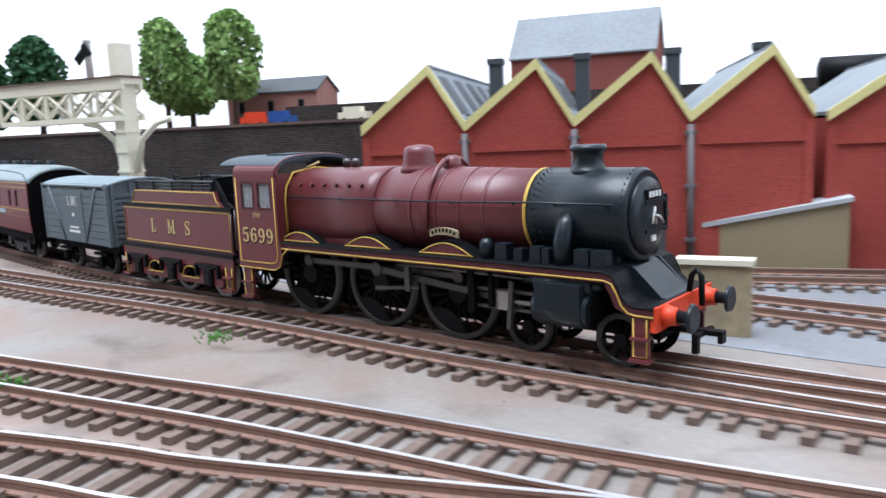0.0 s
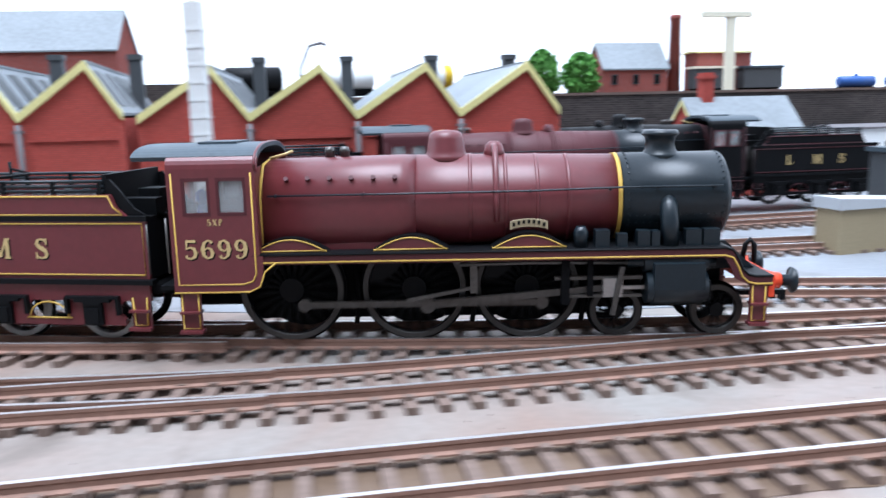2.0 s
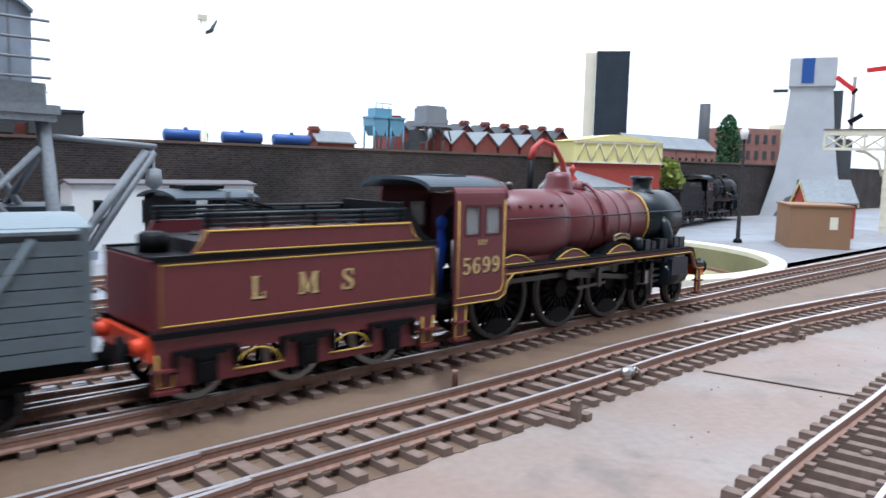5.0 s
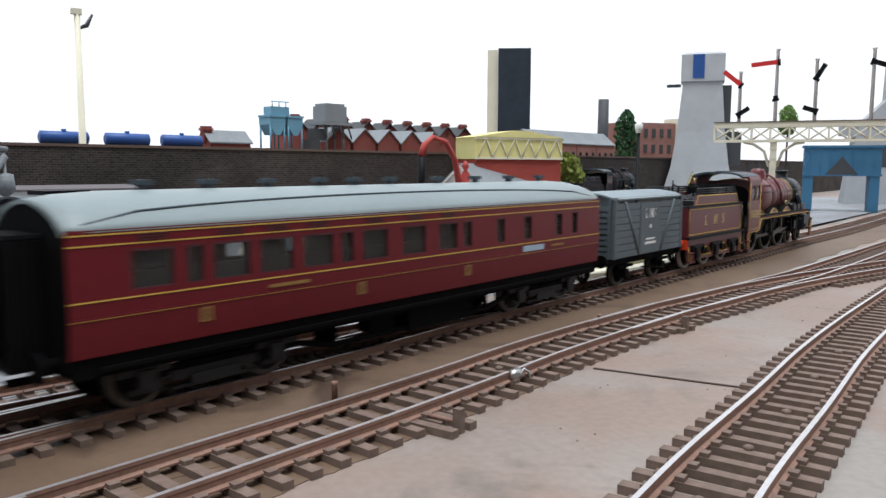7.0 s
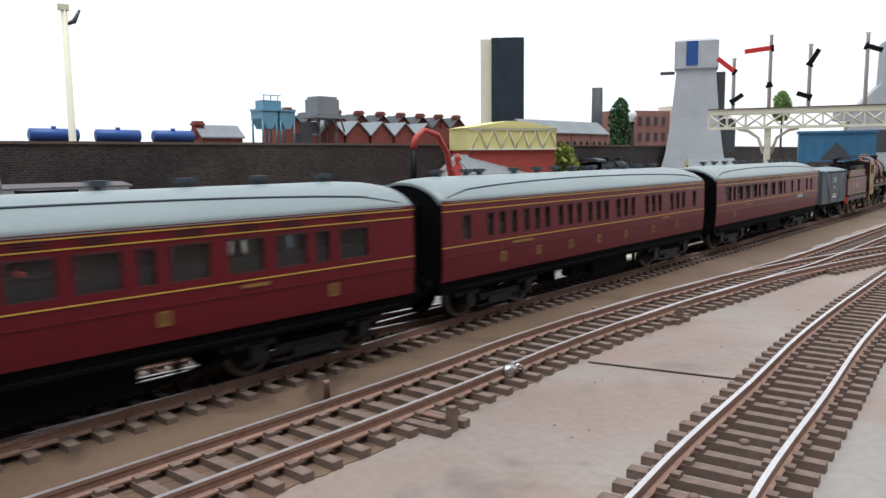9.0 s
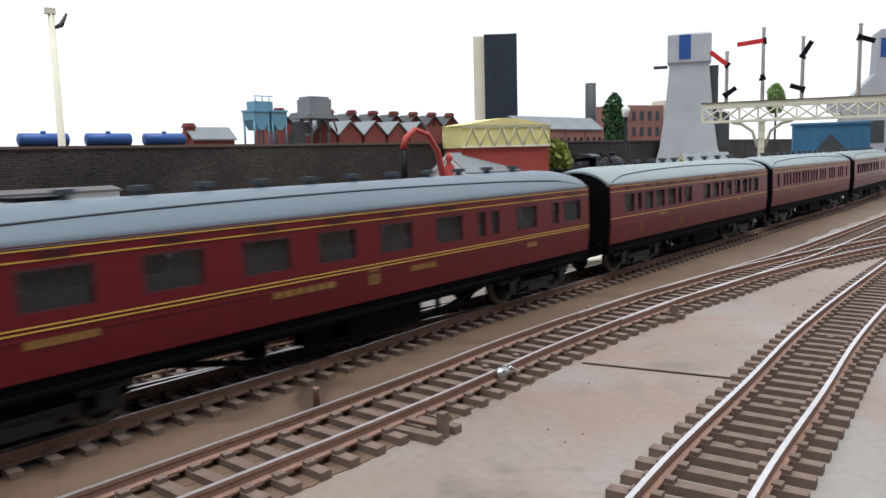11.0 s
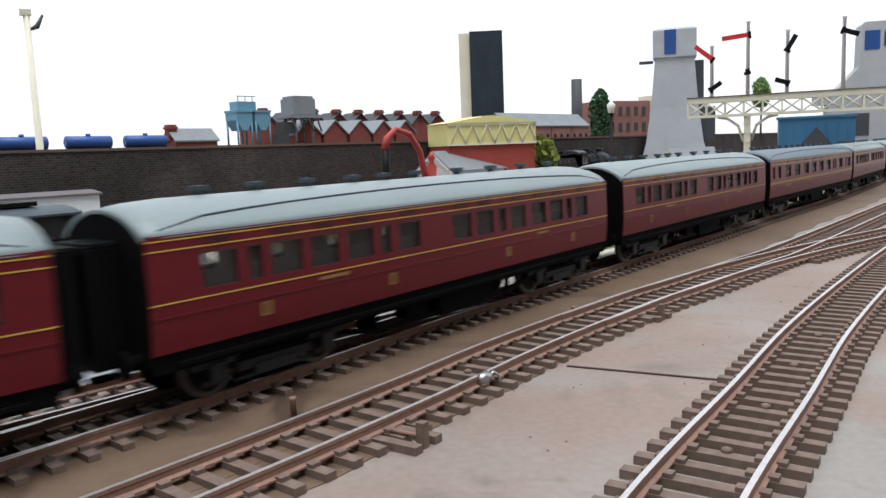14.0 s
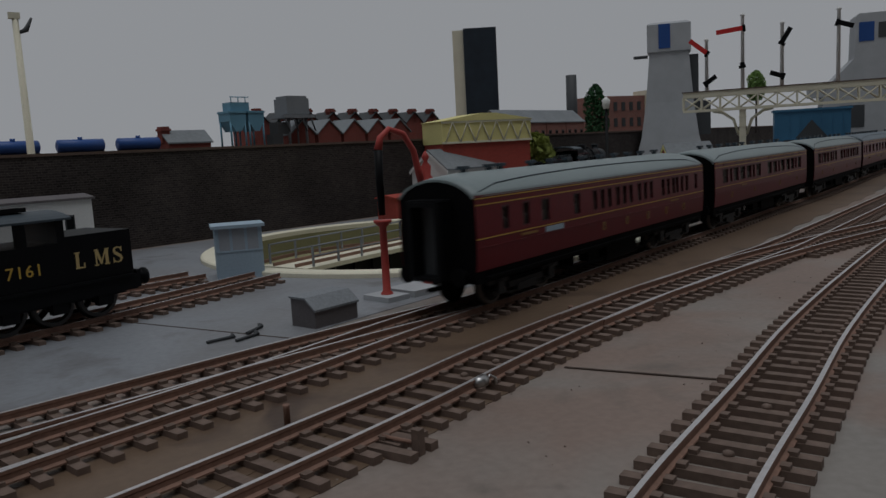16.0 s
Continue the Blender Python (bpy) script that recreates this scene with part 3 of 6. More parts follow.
    boxes("hinge_strap", [(81, 82.4, -4, 7, 38.4, 39.2), (81, 82.4, -4, 7, 31.6, 32.4), (80, 82, 7.6, 8.6, 31, 40)], SMOKE, door)
    bar("door_dart", [(82, 0, 35.4), (83.6, 0, 35.4), (83.6, 2.4, 33.6)], 0.45, STEEL, door, "bright steel handle", 6)
    boxes("number_plate", [(81.0, 82.5, -3.6, 3.6, 39.6, 41.8)], BLACK, door)
    boxes("plate_bar", [(82.45, 82.65, -3.0 + k * 1.7, -1.9 + k * 1.7, 40.0, 41.4) for k in range(4)], WHITE, door, "pale painted marks")
    bar("chalk_mark", [(82.5, -1.2, 33.6), (82.4, 0.4, 37.4), (82.5, 0.8, 33.4)], 0.35, WHITE, door, "white painted stroke", 5)
    boxes("shed_plate", [(81.9, 82.4, -1.1, 1.1, 29.4, 30.8)], WHITE, door)
    bm = bmesh.new()
    for k in range(40):
        a = 2 * math.pi * k / 40
        for x in (55, 78.8):
            tube(bm, [(x, 11.3 * math.cos(a), 35.6 + 11.3 * math.sin(a)), (x, 11.62 * math.cos(a), 35.6 + 11.62 * math.sin(a))], 0.22, 5)
    for k in range(14):
        for s2 in (-1, 1):
            for q in (0.35, 0.55):
                c, s = math.cos(q), -math.sin(q)
                tube(bm, [(55.4 + 1.78 * k, s2 * 11.3 * c, 35.6 + 11.3 * s), (55.4 + 1.78 * k, s2 * 11.6 * c, 35.6 + 11.6 * s)], 0.2, 5)
    part("rivets", bm, SMOKE, smoke)
    boxes("smokebox_saddle", [(57, 77, -8, 8, 22, 27)], SMOKE, e)
    # chimney, dome, top feed, whistle, valves
    bm = bmesh.new()
    tube(bm, [(65, 0, z) for z in (45.4, 46.6, 47.8, 49.5, 50.9, 51.4, 51.9, 52.6)], [5.6, 4.6, 3.9, 3.7, 4.0, 4.7, 4.7, 4.2], 24)
    part("chimney", bm, SMOKE, e)
    bm = bmesh.new()
    tube(bm, [(8.9, 0, z) for z in (45.8, 47.2, 48.5, 51.5, 52.8, 53.5, 53.8)], [6.4, 5.4, 5.0, 4.6, 4.2, 3.2, 0.5], 24)
    part("dome", bm, paint, e)
    bm = bmesh.new()
    tube(bm, [(21.5, 0, z) for z in (46.5, 48.2, 49.6, 50.6)], [3.2, 2.6, 2.3, 1.2], 14)
    for side in (-1, 1):
        tube(bm, [(21.5, 0, 49.2), (21.5, side * 3.6, 49.3), (21.5, side * 6.8, 47.2), (21.5, side * 10.4, 43), (21.5, side * 12.6, 37), (21.5, side * 12.9, 31)], 0.75, 8)
    part("top_feed", bm, paint, e)
    for x in (-22, -18):
        bar("safety_valve", [(x, 0, 46.8), (x, 0, 48.2), (x, 0, 48.6), (x, 0, 50)], [1.4, 1.1, 1.5, 1.0], DULLSTEEL, e, seg=10)
    bar("whistle", [(-37, -4, 47.5), (-33, -4, 48.5), (-31, -4, 49.3)], 0.4, GOLD, e, "brass whistle", 6)
    for side in (-1, 1):
        pts = [(-36, side * 13.6, 38.6), (0, side * 13.3, 38.6), (30, side * 12.5, 38.6), (53, side * 11.9, 39), (78, side * 11.9, 39)]
        h = bar("handrail", pts, 0.28, SMOKE, e, "", 6)
        for x, y in ((-34, 13.2), (-12, 13.0), (10, 12.6), (30, 12.1), (50, 11.5), (62, 11.4), (76, 11.4)):
            bar("handrail_knob", [(x, side * (y - 0.4), 38.6), (x, side * (y + 0.6), 38.6)], 0.42, SMOKE, h, seg=6)
        # splashers
        splasher(e, -40, -21.5, 24.4, 3.2, side, (paint, line))
        splasher(e, -9.5, 9, 24.4, 3.3, side, (paint, line))
        splasher(e, 20.3, 38.7, 24.4, 3.3, side, (paint, line))
        n = 10
        bm = bmesh.new()
        arc = [(29.4 + 5.6 * math.sin(q), 30.3 + 1.6 * math.cos(q)) for q in [-1 + 2 * k / n for k in range(n + 1)]]
        prism(bm, arc + [(x, z - 1.9) for x, z in reversed(arc)], side * 14.2, side * 15.0, "y")
        plate = part("nameplate", bm, TAN, e, "curved pale brass nameplate with dark marks")
        boxes("plate_bar", [(25.3 + k * 1.25, 25.95 + k * 1.25, side * 15.0 - 0.15, side * 15.0 + 0.15, 30.1 + 0.75 * (1 - (abs(k - 3) / 3) ** 2), 31.0 + 0.75 * (1 - (abs(k - 3) / 3) ** 2)) for k in range(7)], BLACK, plate)
        # steam pipe
        bar("steam_pipe", [(64.8, side * 9, 36), (64.8, side * 11.4, 33.6), (64.8, side * 12.8, 30), (64.8, side * 13.2, 24)], [2.2, 2.3, 2.3, 2.3], SMOKE, e, seg=12)
        for a, b, yc, dy, z0, z1 in ((46, 49.5, 13, 1.8, 24.4, 28.6), (51.5, 54, 13, 1.4, 24.4, 27.6), (56.5, 59.5, 13.2, 1.6, 24.4, 28.4), (60, 62, 13.2, 1.6, 24.4, 28.2), (68.6, 72.4, 12.6, 1.6, 24, 28.4), (73, 77, 12.6, 1.6, 24, 28.4)):
            boxes("sandbox", [(a, b, side * yc - dy, side * yc + dy, z0, z1)], SMOKE, e, bevel=0.4)
        bar("mechanical_lubricator", [(42.5, side * 13.5, 24.4), (42.5, side * 13.5, 28.2), (42.5, side * 13.5, 29.6)], [1.8, 1.9, 1.2], SMOKE, e, seg=8)
        # cylinder and motion work
        bm = bmesh.new()
        tube(bm, [(58.6, side * 14, 14), (73.6, side * 14, 14)], 4.2, 18)
        tube(bm, [(60, side * 14, 14), (72.4, side * 14, 14)], 4.6, 18)
        tube(bm, [(54, side * 14, 20.3), (76, side * 14, 20.3)], [1.2, 1.2], 12)
        tube(bm, [(58, side * 14, 20.3), (74, side * 14, 20.3)], 2.5, 14)
        box(bm, 60, 72.4, side * 14 - 4.6, side * 14 + 4.6, 14, 20.6)
        part("cylinder", bm, SMOKE, e, bevel=0.0)
        boxes("cylinder_cover", [(73.4, 74.2, side * 14 - 3.2, side * 14 + 3.2, 11, 16)], BLACK, e, bevel=0.5)
        bars = boxes("slide_bar", [(36, 58, side * 13.6 - 0.7, side * 13.6 + 0.7, 16.0, 16.9), (38, 58, side * 13.6 - 0.7, side * 13.6 + 0.7, 11.4, 12.1)], DULLSTEEL, e)
        boxes("slide_bar_bracket", [(37.5, 39.5, side * 14 - 1.8, side * 14 + 1.8, 10, 23.4), (44, 45.4, side * 15 - 0.6, side * 15 + 0.6, 12, 23.4)], UNDER, e)
        bar("reversing_rod", [(12, side * 15, 20.6), (30, side * 15, 20.9), (57, side * 14.6, 20.3)], 0.55, DULLSTEEL, e, seg=6)
        boxes("expansion_link", [(14.6, 16.4, side * 14.6 - 0.7, side * 14.6 + 0.7, 13.2, 22.6), (11, 20, side * 13.6 - 0.5, side * 13.6 + 0.5, 20.5, 22.4)], DULLSTEEL, e, bevel=0.3)
        # moving rods: built about their own pins
        bm = bmesh.new()
        box(bm, -32, 29.3, -0.45, 0.45, -0.8, 0.8)
        for x in (-32, 0, 29.3):
            tube(bm, [(x, -0.9, 0), (x, 0.9, 0)], 1.7, 12)
        rod = part("coupling_rod", bm, DULLSTEEL, e, at=(0, side * 11.4, 13.5 - 5.2))
        bm = bmesh.new()
        prism(bm, [(0, 1.0), (47, 0.75), (47, -0.75), (0, -1.0)], -0.5, 0.5, "y")
        tube(bm, [(0, -1, 0), (0, 1, 0)], 2.0, 12)
        con = part("connecting_rod", bm, DULLSTEEL, e, at=(0, side * 12.9, 13.5 - 5.2))
        cross = boxes("crosshead", [(-2.4, 2.4, -1.4, 1.4, -2.2, 2.6), (0, 16, -0.4, 0.4, -0.45, 0.45)], STEEL, e, at=(47, side * 13.6, 13.8))
        bm = bmesh.new()
        prism(bm, [(0, 0.5), (17, 0.4), (17, -0.4), (0, -0.5)], -0.35, 0.35, "y")
        ecc = part("eccentric_rod", bm, DULLSTEEL, e, at=(0, side * 14.6, 11))
        comb = boxes("combination_lever", [(-0.6, 0.6, -0.4, 0.4, -7.5, 5.0)], DULLSTEEL, e, at=(52, side * 15.4, 14.5))
        moving["rods"].append((rod, con, cross, ecc, comb, side))
        # cab side
        x0, x1 = -60, -38
        bm = bmesh.new()
        lo = 15.0
        for b in ((x0, -56.4, 24, 46), (-49.4, -47.8, 34.8, 43.4), (-40.4, x1, 24, 46), (-56.4, -40.4, 24, 34.8), (-56.4, -40.4, 43.4, 46)):
            box(bm, b[0], b[1], side * 16.6 - 0.4, side * 16.6 + 0.4, b[2], b[3])
        prism(bm, [(x0, 24), (x0, lo), (-41, lo), (-38.8, 16), (-37.6, 18), (-37.2, 21), (-37.2, 24)], side * 16.6 - 0.4, side * 16.6 + 0.4, "y")
        cab = part("cab_side", bm, paint, e)
        yy = side * 17.05
        bar("lining", [(-58.8, yy, 45), (-58.8, yy, 16.9), (-42.4, yy, 16.9), (-40, yy, 17.6), (-39, yy, 19.6), (-39, yy, 45)], 0.22, line, cab, "yellow lining" if lined else "", 5)
        bar("lining", [(x0, yy, lo - 0.1), (-41, yy, lo - 0.1), (-38.2, yy, 16.2), (-36.8, yy, 20), (-34, yy, 22.2)], 0.23, line, cab, "yellow lining" if lined else "", 5)
        for a, b in ((-56.4, -49.4), (-47.8, -40.4)):
            y0, y1 = side * 16.9 - 0.2, side * 16.9 + 0.35
            w = boxes("window_frame", [(a, b, y0, y1, 43, 43.8), (a, b, y0, y1, 34.4, 35.2), (a, a + 0.7, y0, y1, 35.2, 43), (b - 0.7, b, y0, y1, 35.2, 43)], DULLRED, cab)
            boxes("pane", [(a + 0.6, b - 0.6, side * 16.5 - 0.1, side * 16.5 + 0.1, 35, 43.2)], CABGLASS, w).visible_shadow = False
        if lined:
            lettering("5699", 4.9, (-48.8, side * 17.0, 23.5), side, cab, 0.86, "gold shaded cab number")
            lettering("5XP", 1.6, (-48.6, side * 17.0, 31.9), side, cab, 0.9)
        bar("cab_handrail", [(-61, side * 16.8, 20), (-61, side * 16.8, 34)], 0.3, DULLSTEEL, cab, seg=6)
        # steps
        for xs, xw in ((-56.5, 2.6), (86.4, 2.1)):
            zt = 15 if xs < 0 else 16.2
            st = boxes("step", [(xs - xw, xs + xw, side * 16 - 0.4, side * 16 + 0.4, 4.4, zt), (xs - xw - 0.3, xs + xw + 0.3, side * 16 - 1.6, side * 16 + 1.6, 4.2, 5.0), (xs - xw, xs + xw, side * 16 - 1.6, side * 16 + 1.6, 9.4, 10)], paint, e)
            yy2 = side * 16.45
            bar("lining", [(xs - xw + 0.5, yy2, zt), (xs - xw + 0.5, yy2, 5.4), (xs + xw - 0.5, yy2, 5.4), (xs + xw - 0.5, yy2, zt)], 0.25, line, st, "", 5)
        # front fall plate, buffers
        bm = bmesh.new()
        prism(bm, [(76, 24.4), (80.5, 24.4), (88, 17.2), (78, 17.2)], side * 7, side * 7.8, "y")
        part("front_frame", bm, SMOKE, e)
        bm = bmesh.new()
        tube(bm, [(90, side * 11.5, 14.5), (91.6, side * 11.5, 14.5), (93.3, side * 11.5, 14.5)], [2.7, 2.2, 2.0], 14)
        buf = part("buffer", bm, RED, e)
        bm = bmesh.new()
        tube(bm, [(93.2, side * 11.5, 14.5), (95.6, side * 11.5, 14.5), (96.2, side * 11.5, 14.5), (97, side * 11.5, 14.5)], [1.5, 1.4, 3.4, 3.0], 16)
        part("buffer_head", bm, SMOKE, buf)
    boxes("buffer_beam", [(88.8, 90.2, -16.4, 16.4, 11.4, 17.0)], RED, e, "red buffer beam", bevel=0.2)
    prism_bm = bmesh.new()
    prism(prism_bm, [(77, 25), (80.5, 24), (87.6, 17.6), (88.6, 17), (77, 16.8)], -7, 7, "y")
    part("front_platform", prism_bm, SMOKE, e)
    bar("brake_hose", [(89.4, 4, 17), (90, 4, 21), (91.2, 4, 22.4), (92.4, 4, 21), (92.6, 4, 14)], 0.75, BLACK, e, seg=8)
    boxes("coupling", [(84, 99, -1.2, 1.2, 8.2, 9.4), (98.2, 99.4, -1.2, 1.2, 6.6, 9.4), (94, 95.2, -5, 5, 8.0, 9.0), (92, 93.4, -0.9, 0.9, 3.2, 8.2)], BLACK, e)
    # cab front, roof and figure
    boxes("cab_front", [(-39, -38, -16.1, 16.1, 24.4, 46)], paint, e)
    n = 20
    arc = []
    for k in range(n + 1):
        c, h = math.cos(math.pi * k / n), math.sin(math.pi * k / n)
        arc.append((17.0 * math.copysign(abs(c) ** 0.72, c), 45.8 + 5.8 * abs(h) ** 0.8))
    bm = bmesh.new()
    top = arc[3:-3]
    prism(bm, [(y, z + 0.15) for y, z in top] + [(y * 0.97, z - 0.9) for y, z in reversed(top)], -69, -37.4, "x")
    rf = part("cab_roof", bm, CABROOF, e, "dark grey curved roof")
    for run in (arc[:4], arc[-4:]):
        bm = bmesh.new()
        prism(bm, run + [(y * 0.95, z - 0.8) for y, z in reversed(run)], -60, -37.4, "x")
        part("cab_cantrail", bm, paint, e)
    boxes("roof_vent", [(-55, -45, -6, 6, 51, 52.2)], CABROOF, rf, bevel=0.4)
    bar("roof_rib", [(-38, y, z + 0.1) for y, z in arc], 0.4, paint, rf, seg=5)
    boxes("cab_floor", [(-64, -38, -15.8, 15.8, 15.4, 16.6)], BLACK, e)
    bm = bmesh.new()
    loft(bm, [ring_yz(-40, 10, 32, p=2.6), ring_yz(-39, 11, 32, p=2.6)])
    part("backhead", bm, BLACK, e)
    return e, moving


def build_tender(name, label, paint, lined, group="", load=True):
    """A six-wheeled tender with coal rails; x counts back from the engine's driving axle."""
    e = root(name, label, "tender", group=group)
    line = YELLOW if lined else DULLRED
    wheels = []
    for side in (-1, 1):
        for x in (-82, -108, -134.5):
            wheels.append((wheel(e, x, side * 8.6, 8.5, 12, 2.2, tyre=PALETYRE if lined else TYRE), x, side * 8.6, 8.5))
        y = side * 15.2
        # outside frame with openings
        bm = bmesh.new()
        box(bm, -146, -66, y - 0.5, y + 0.5, 12.0, 16.4)
        for xc in (-82, -108, -134.5):
            prism(bm, [(xc - 8.4, 12.0), (xc + 8.4, 12.0), (xc + 7.2, 10.4), (xc + 7.2, 8.4), (xc + 8.4, 7.2), (xc + 8.4, 5.4), (xc - 8.4, 5.4), (xc - 8.4, 7.2), (xc - 7.2, 8.4), (xc - 7.2, 10.4)], y - 0.5, y + 0.5, "y")
        for xc in (-95, -121.2):
            box(bm, xc - 5, xc + 5, y - 0.5, y + 0.5, 5.4, 7.2)
        fr = part("tender_frame", bm, paint, e)
        for xc in (-95, -121.2):
            bar("lining", [(xc + 5.6 * math.cos(q), y + side * 0.6, 7.4 + 4.2 * math.sin(q)) for q in [math.pi * k / 10 for k in range(11)]], 0.24, line, fr, "", 5)
            bar("lining", [(xc - 6.5, y + side * 0.6, 7.3), (xc + 6.5, y + side * 0.6, 7.3)], 0.24, line, fr, "", 5)
        for xc in (-82, -108, -134.5):
            ax = boxes("axlebox", [(xc - 2.6, xc + 2.6, y - 1.6, y + 1.6, 5.6, 11), (xc - 1.8, xc + 1.8, y + side * 1.6 - 0.4, y + side * 1.6 + 0.4, 6.2, 10.2)], BLACK, e, bevel=0.3)
            boxes("leaf_spring", [(xc - 7.5, xc + 7.5, y + side * 0.9 - 0.9, y + side * 0.9 + 0.9, 12.6, 13.4), (xc - 5, xc + 5, y + side * 0.9 - 0.9, y + side * 0.9 + 0.9, 11.8, 12.6), (xc - 2.5, xc + 2.5, y + side * 0.9 - 0.9, y + side * 0.9 + 0.9, 11, 11.8), (xc - 7.6, xc - 6.8, y - 0.4, y + side * 2, 8.5, 13), (xc + 6.8, xc + 7.6, y - 0.4, y + side * 2, 8.5, 13)], BLACK, ax)
        for xs in (-69, -143.5):
            st = boxes("step", [(xs - 2.6, xs + 2.6, y - 0.4, y + 0.4, 4.6, 13.6), (xs - 3, xs + 3, y - 0.5, y + side * 2.2, 4.4, 5.2), (xs - 2.6, xs + 2.6, y - 0.5, y + side * 2, 9.2, 9.8)], paint, e)
            bar("lining", [(xs - 2, y + side * 0.6, 13), (xs - 1.6, y + side * 0.6, 5.6), (xs + 1.6, y + side * 0.6, 5.6), (xs + 2, y + side * 0.6, 13)], 0.25, line, st, "", 5)
        # body side: tank and flared coal plate
        yb = side * 14.6
        boxes("tank_side", [(-145, -66, yb - 0.5, yb + 0.5, 17.6, 33)], paint, e)
        yl = yb + side * 0.62
        bar("lining", [(-144, yl, 18.8), (-67, yl, 18.8), (-67, yl, 32.2), (-144, yl, 32.2), (-144, yl, 18.8)], 0.23, line, e, "", 5)
        bm = bmesh.new()
        prism(bm, [(-137, 34), (-71, 34), (-73.5, 36), (-75, 39.6), (-134, 39.6), (-135.4, 36)], yb - 0.5, yb + 0.5, "y")
        cp_ = part("coal_plate", bm, paint, e)
        bar("lining", [(-136.4, yl, 34.5), (-72, yl, 34.5), (-74.4, yl, 36.4), (-75.6, yl, 39.2), (-133.6, yl, 39.2), (-136.4, yl, 34.5)], 0.23, line, cp_, "", 5)
        boxes("beading", [(-145.4, -65.4, yb - 0.9, yb + 0.9, 32.8, 34.1)], BLACK, e, bevel=0.25)
        boxes("solebar", [(-146.6, -64.6, y - 1.4, y + 1.4, 16.4, 17.7)], BLACK, e, bevel=0.25)
        bar("handrail", [(-65.6, side * 15.4, 19), (-65.6, side * 15.4, 32)], 0.3, DULLSTEEL, e, seg=6)
        for z in (40.5, 41.7, 42.9):
            bar("coal_rail", [(-134, side * 14.2, z), (-77, side * 14.2, z)], 0.5, SMOKE, e, seg=6)
        boxes("rail_post", [(x - 0.5, x + 0.5, side * 14.2 - 0.5, side * 14.2 + 0.5, 39, 43) for x in (-133, -119, -105, -91, -78)], BLACK, e)
        prof = [(-77, 43), (-75.5, 43.4), (-72.5, 40), (-69.5, 36), (-66, 34), (-66, 32), (-80, 32), (-80, 39)]
        bm = bmesh.new()
        prism(bm, prof, side * 13.6 - 0.4, side * 13.6 + 0.4, "y")
        part("front_plate", bm, BLACK, e)
        if lined:
            for ch, x in (("L", -120.8), ("M", -108.2), ("S", -95.6)):
                lettering(ch, 5.4, (x, yb + side * 0.5, 22.9), side, e, label="gold shaded letter")
        bm = bmesh.new()
        tube(bm, [(-146.5, side * 11.5, 14.4), (-148, side * 11.5, 14.4), (-149.6, side * 11.5, 14.4)], [2.2, 1.8, 1.6], 14)
        buf = part("buffer", bm, RED, e)
        bar("buffer_head", [(-149.5, side * 11.5, 14.4), (-150.8, side * 11.5, 14.4), (-151, side * 11.5, 14.4), (-151.8, side * 11.5, 14.4)], [1.2, 1.2, 3.0, 2.8], BLACK, buf, seg=14)
    boxes("tank", [(-145, -66, -14.2, 14.2, 17.6, 33.6)], BLACK, e)
    boxes("rear_panel", [(-145.6, -145, -14.6, 14.6, 17.6, 33)], paint, e)
    boxes("rear_beam", [(-147.0, -145.6, -15.4, 15.4, 11.4, 16.4)], RED, e, "red buffer beam")
    boxes("tender_floor", [(-146, -60, -14.8, 14.8, 14, 16.4)], UNDER, e)
    boxes("front_bulkhead", [(-78, -76.6, -13.4, 13.4, 30, 44.6), (-76, -66, -9, -5, 32, 38), (-76, -66, 4, 9, 32, 37), (-74, -68, -3, 3, 32, 40)], BLACK, e, bevel=0.4)
    bm = bmesh.new()
    for k in range(60):
        x, y = random.uniform(-128, -82), random.uniform(-10.5, 10.5)
        r = random.uniform(1.6, 3.0)
        mm = Matrix.Translation((x, y, 34.6 + 2.2 * (1 - (y / 12) ** 2) + random.uniform(-1, 1))) @ Euler([random.uniform(0, 3) for _ in range(3)]).to_matrix().to_4x4() @ Matrix.Diagonal((r, r * 0.8, r * 0.7, 1))
        bmesh.ops.create_icosphere(bm, subdivisions=1, radius=1, matrix=mm)
    boxes("coal_bed", [(-134, -79, -13, 13, 33, 36.5)], COAL, e)
    tagged(part("coal", bm, COAL, e), "black coal lumps", kind="stuff")
    bm = bmesh.new()
    tube(bm, [(-139.5, 0, 33.6), (-139.5, 0, 37.4), (-139.5, 0, 38.2)], [3.6, 3.6, 2.4], 16)
    part("water_filler", bm, BLACK, e)
    for side in (-1, 1):
        bar("lamp_bracket", [(-118, side * 6, 38), (-118, side * 6, 47)], 0.45, BLACK, e, seg=6)
    bar("fire_iron_rack", [(-118, -6, 45), (-112, -6, 43.5), (-112, 6, 43.5), (-118, 6, 45)], 0.4, BLACK, e, seg=6)
    bar("drawbar", [(-66, 0, 10), (-58, 0, 10)], 1.0, UNDER, e)
    return e, wheels


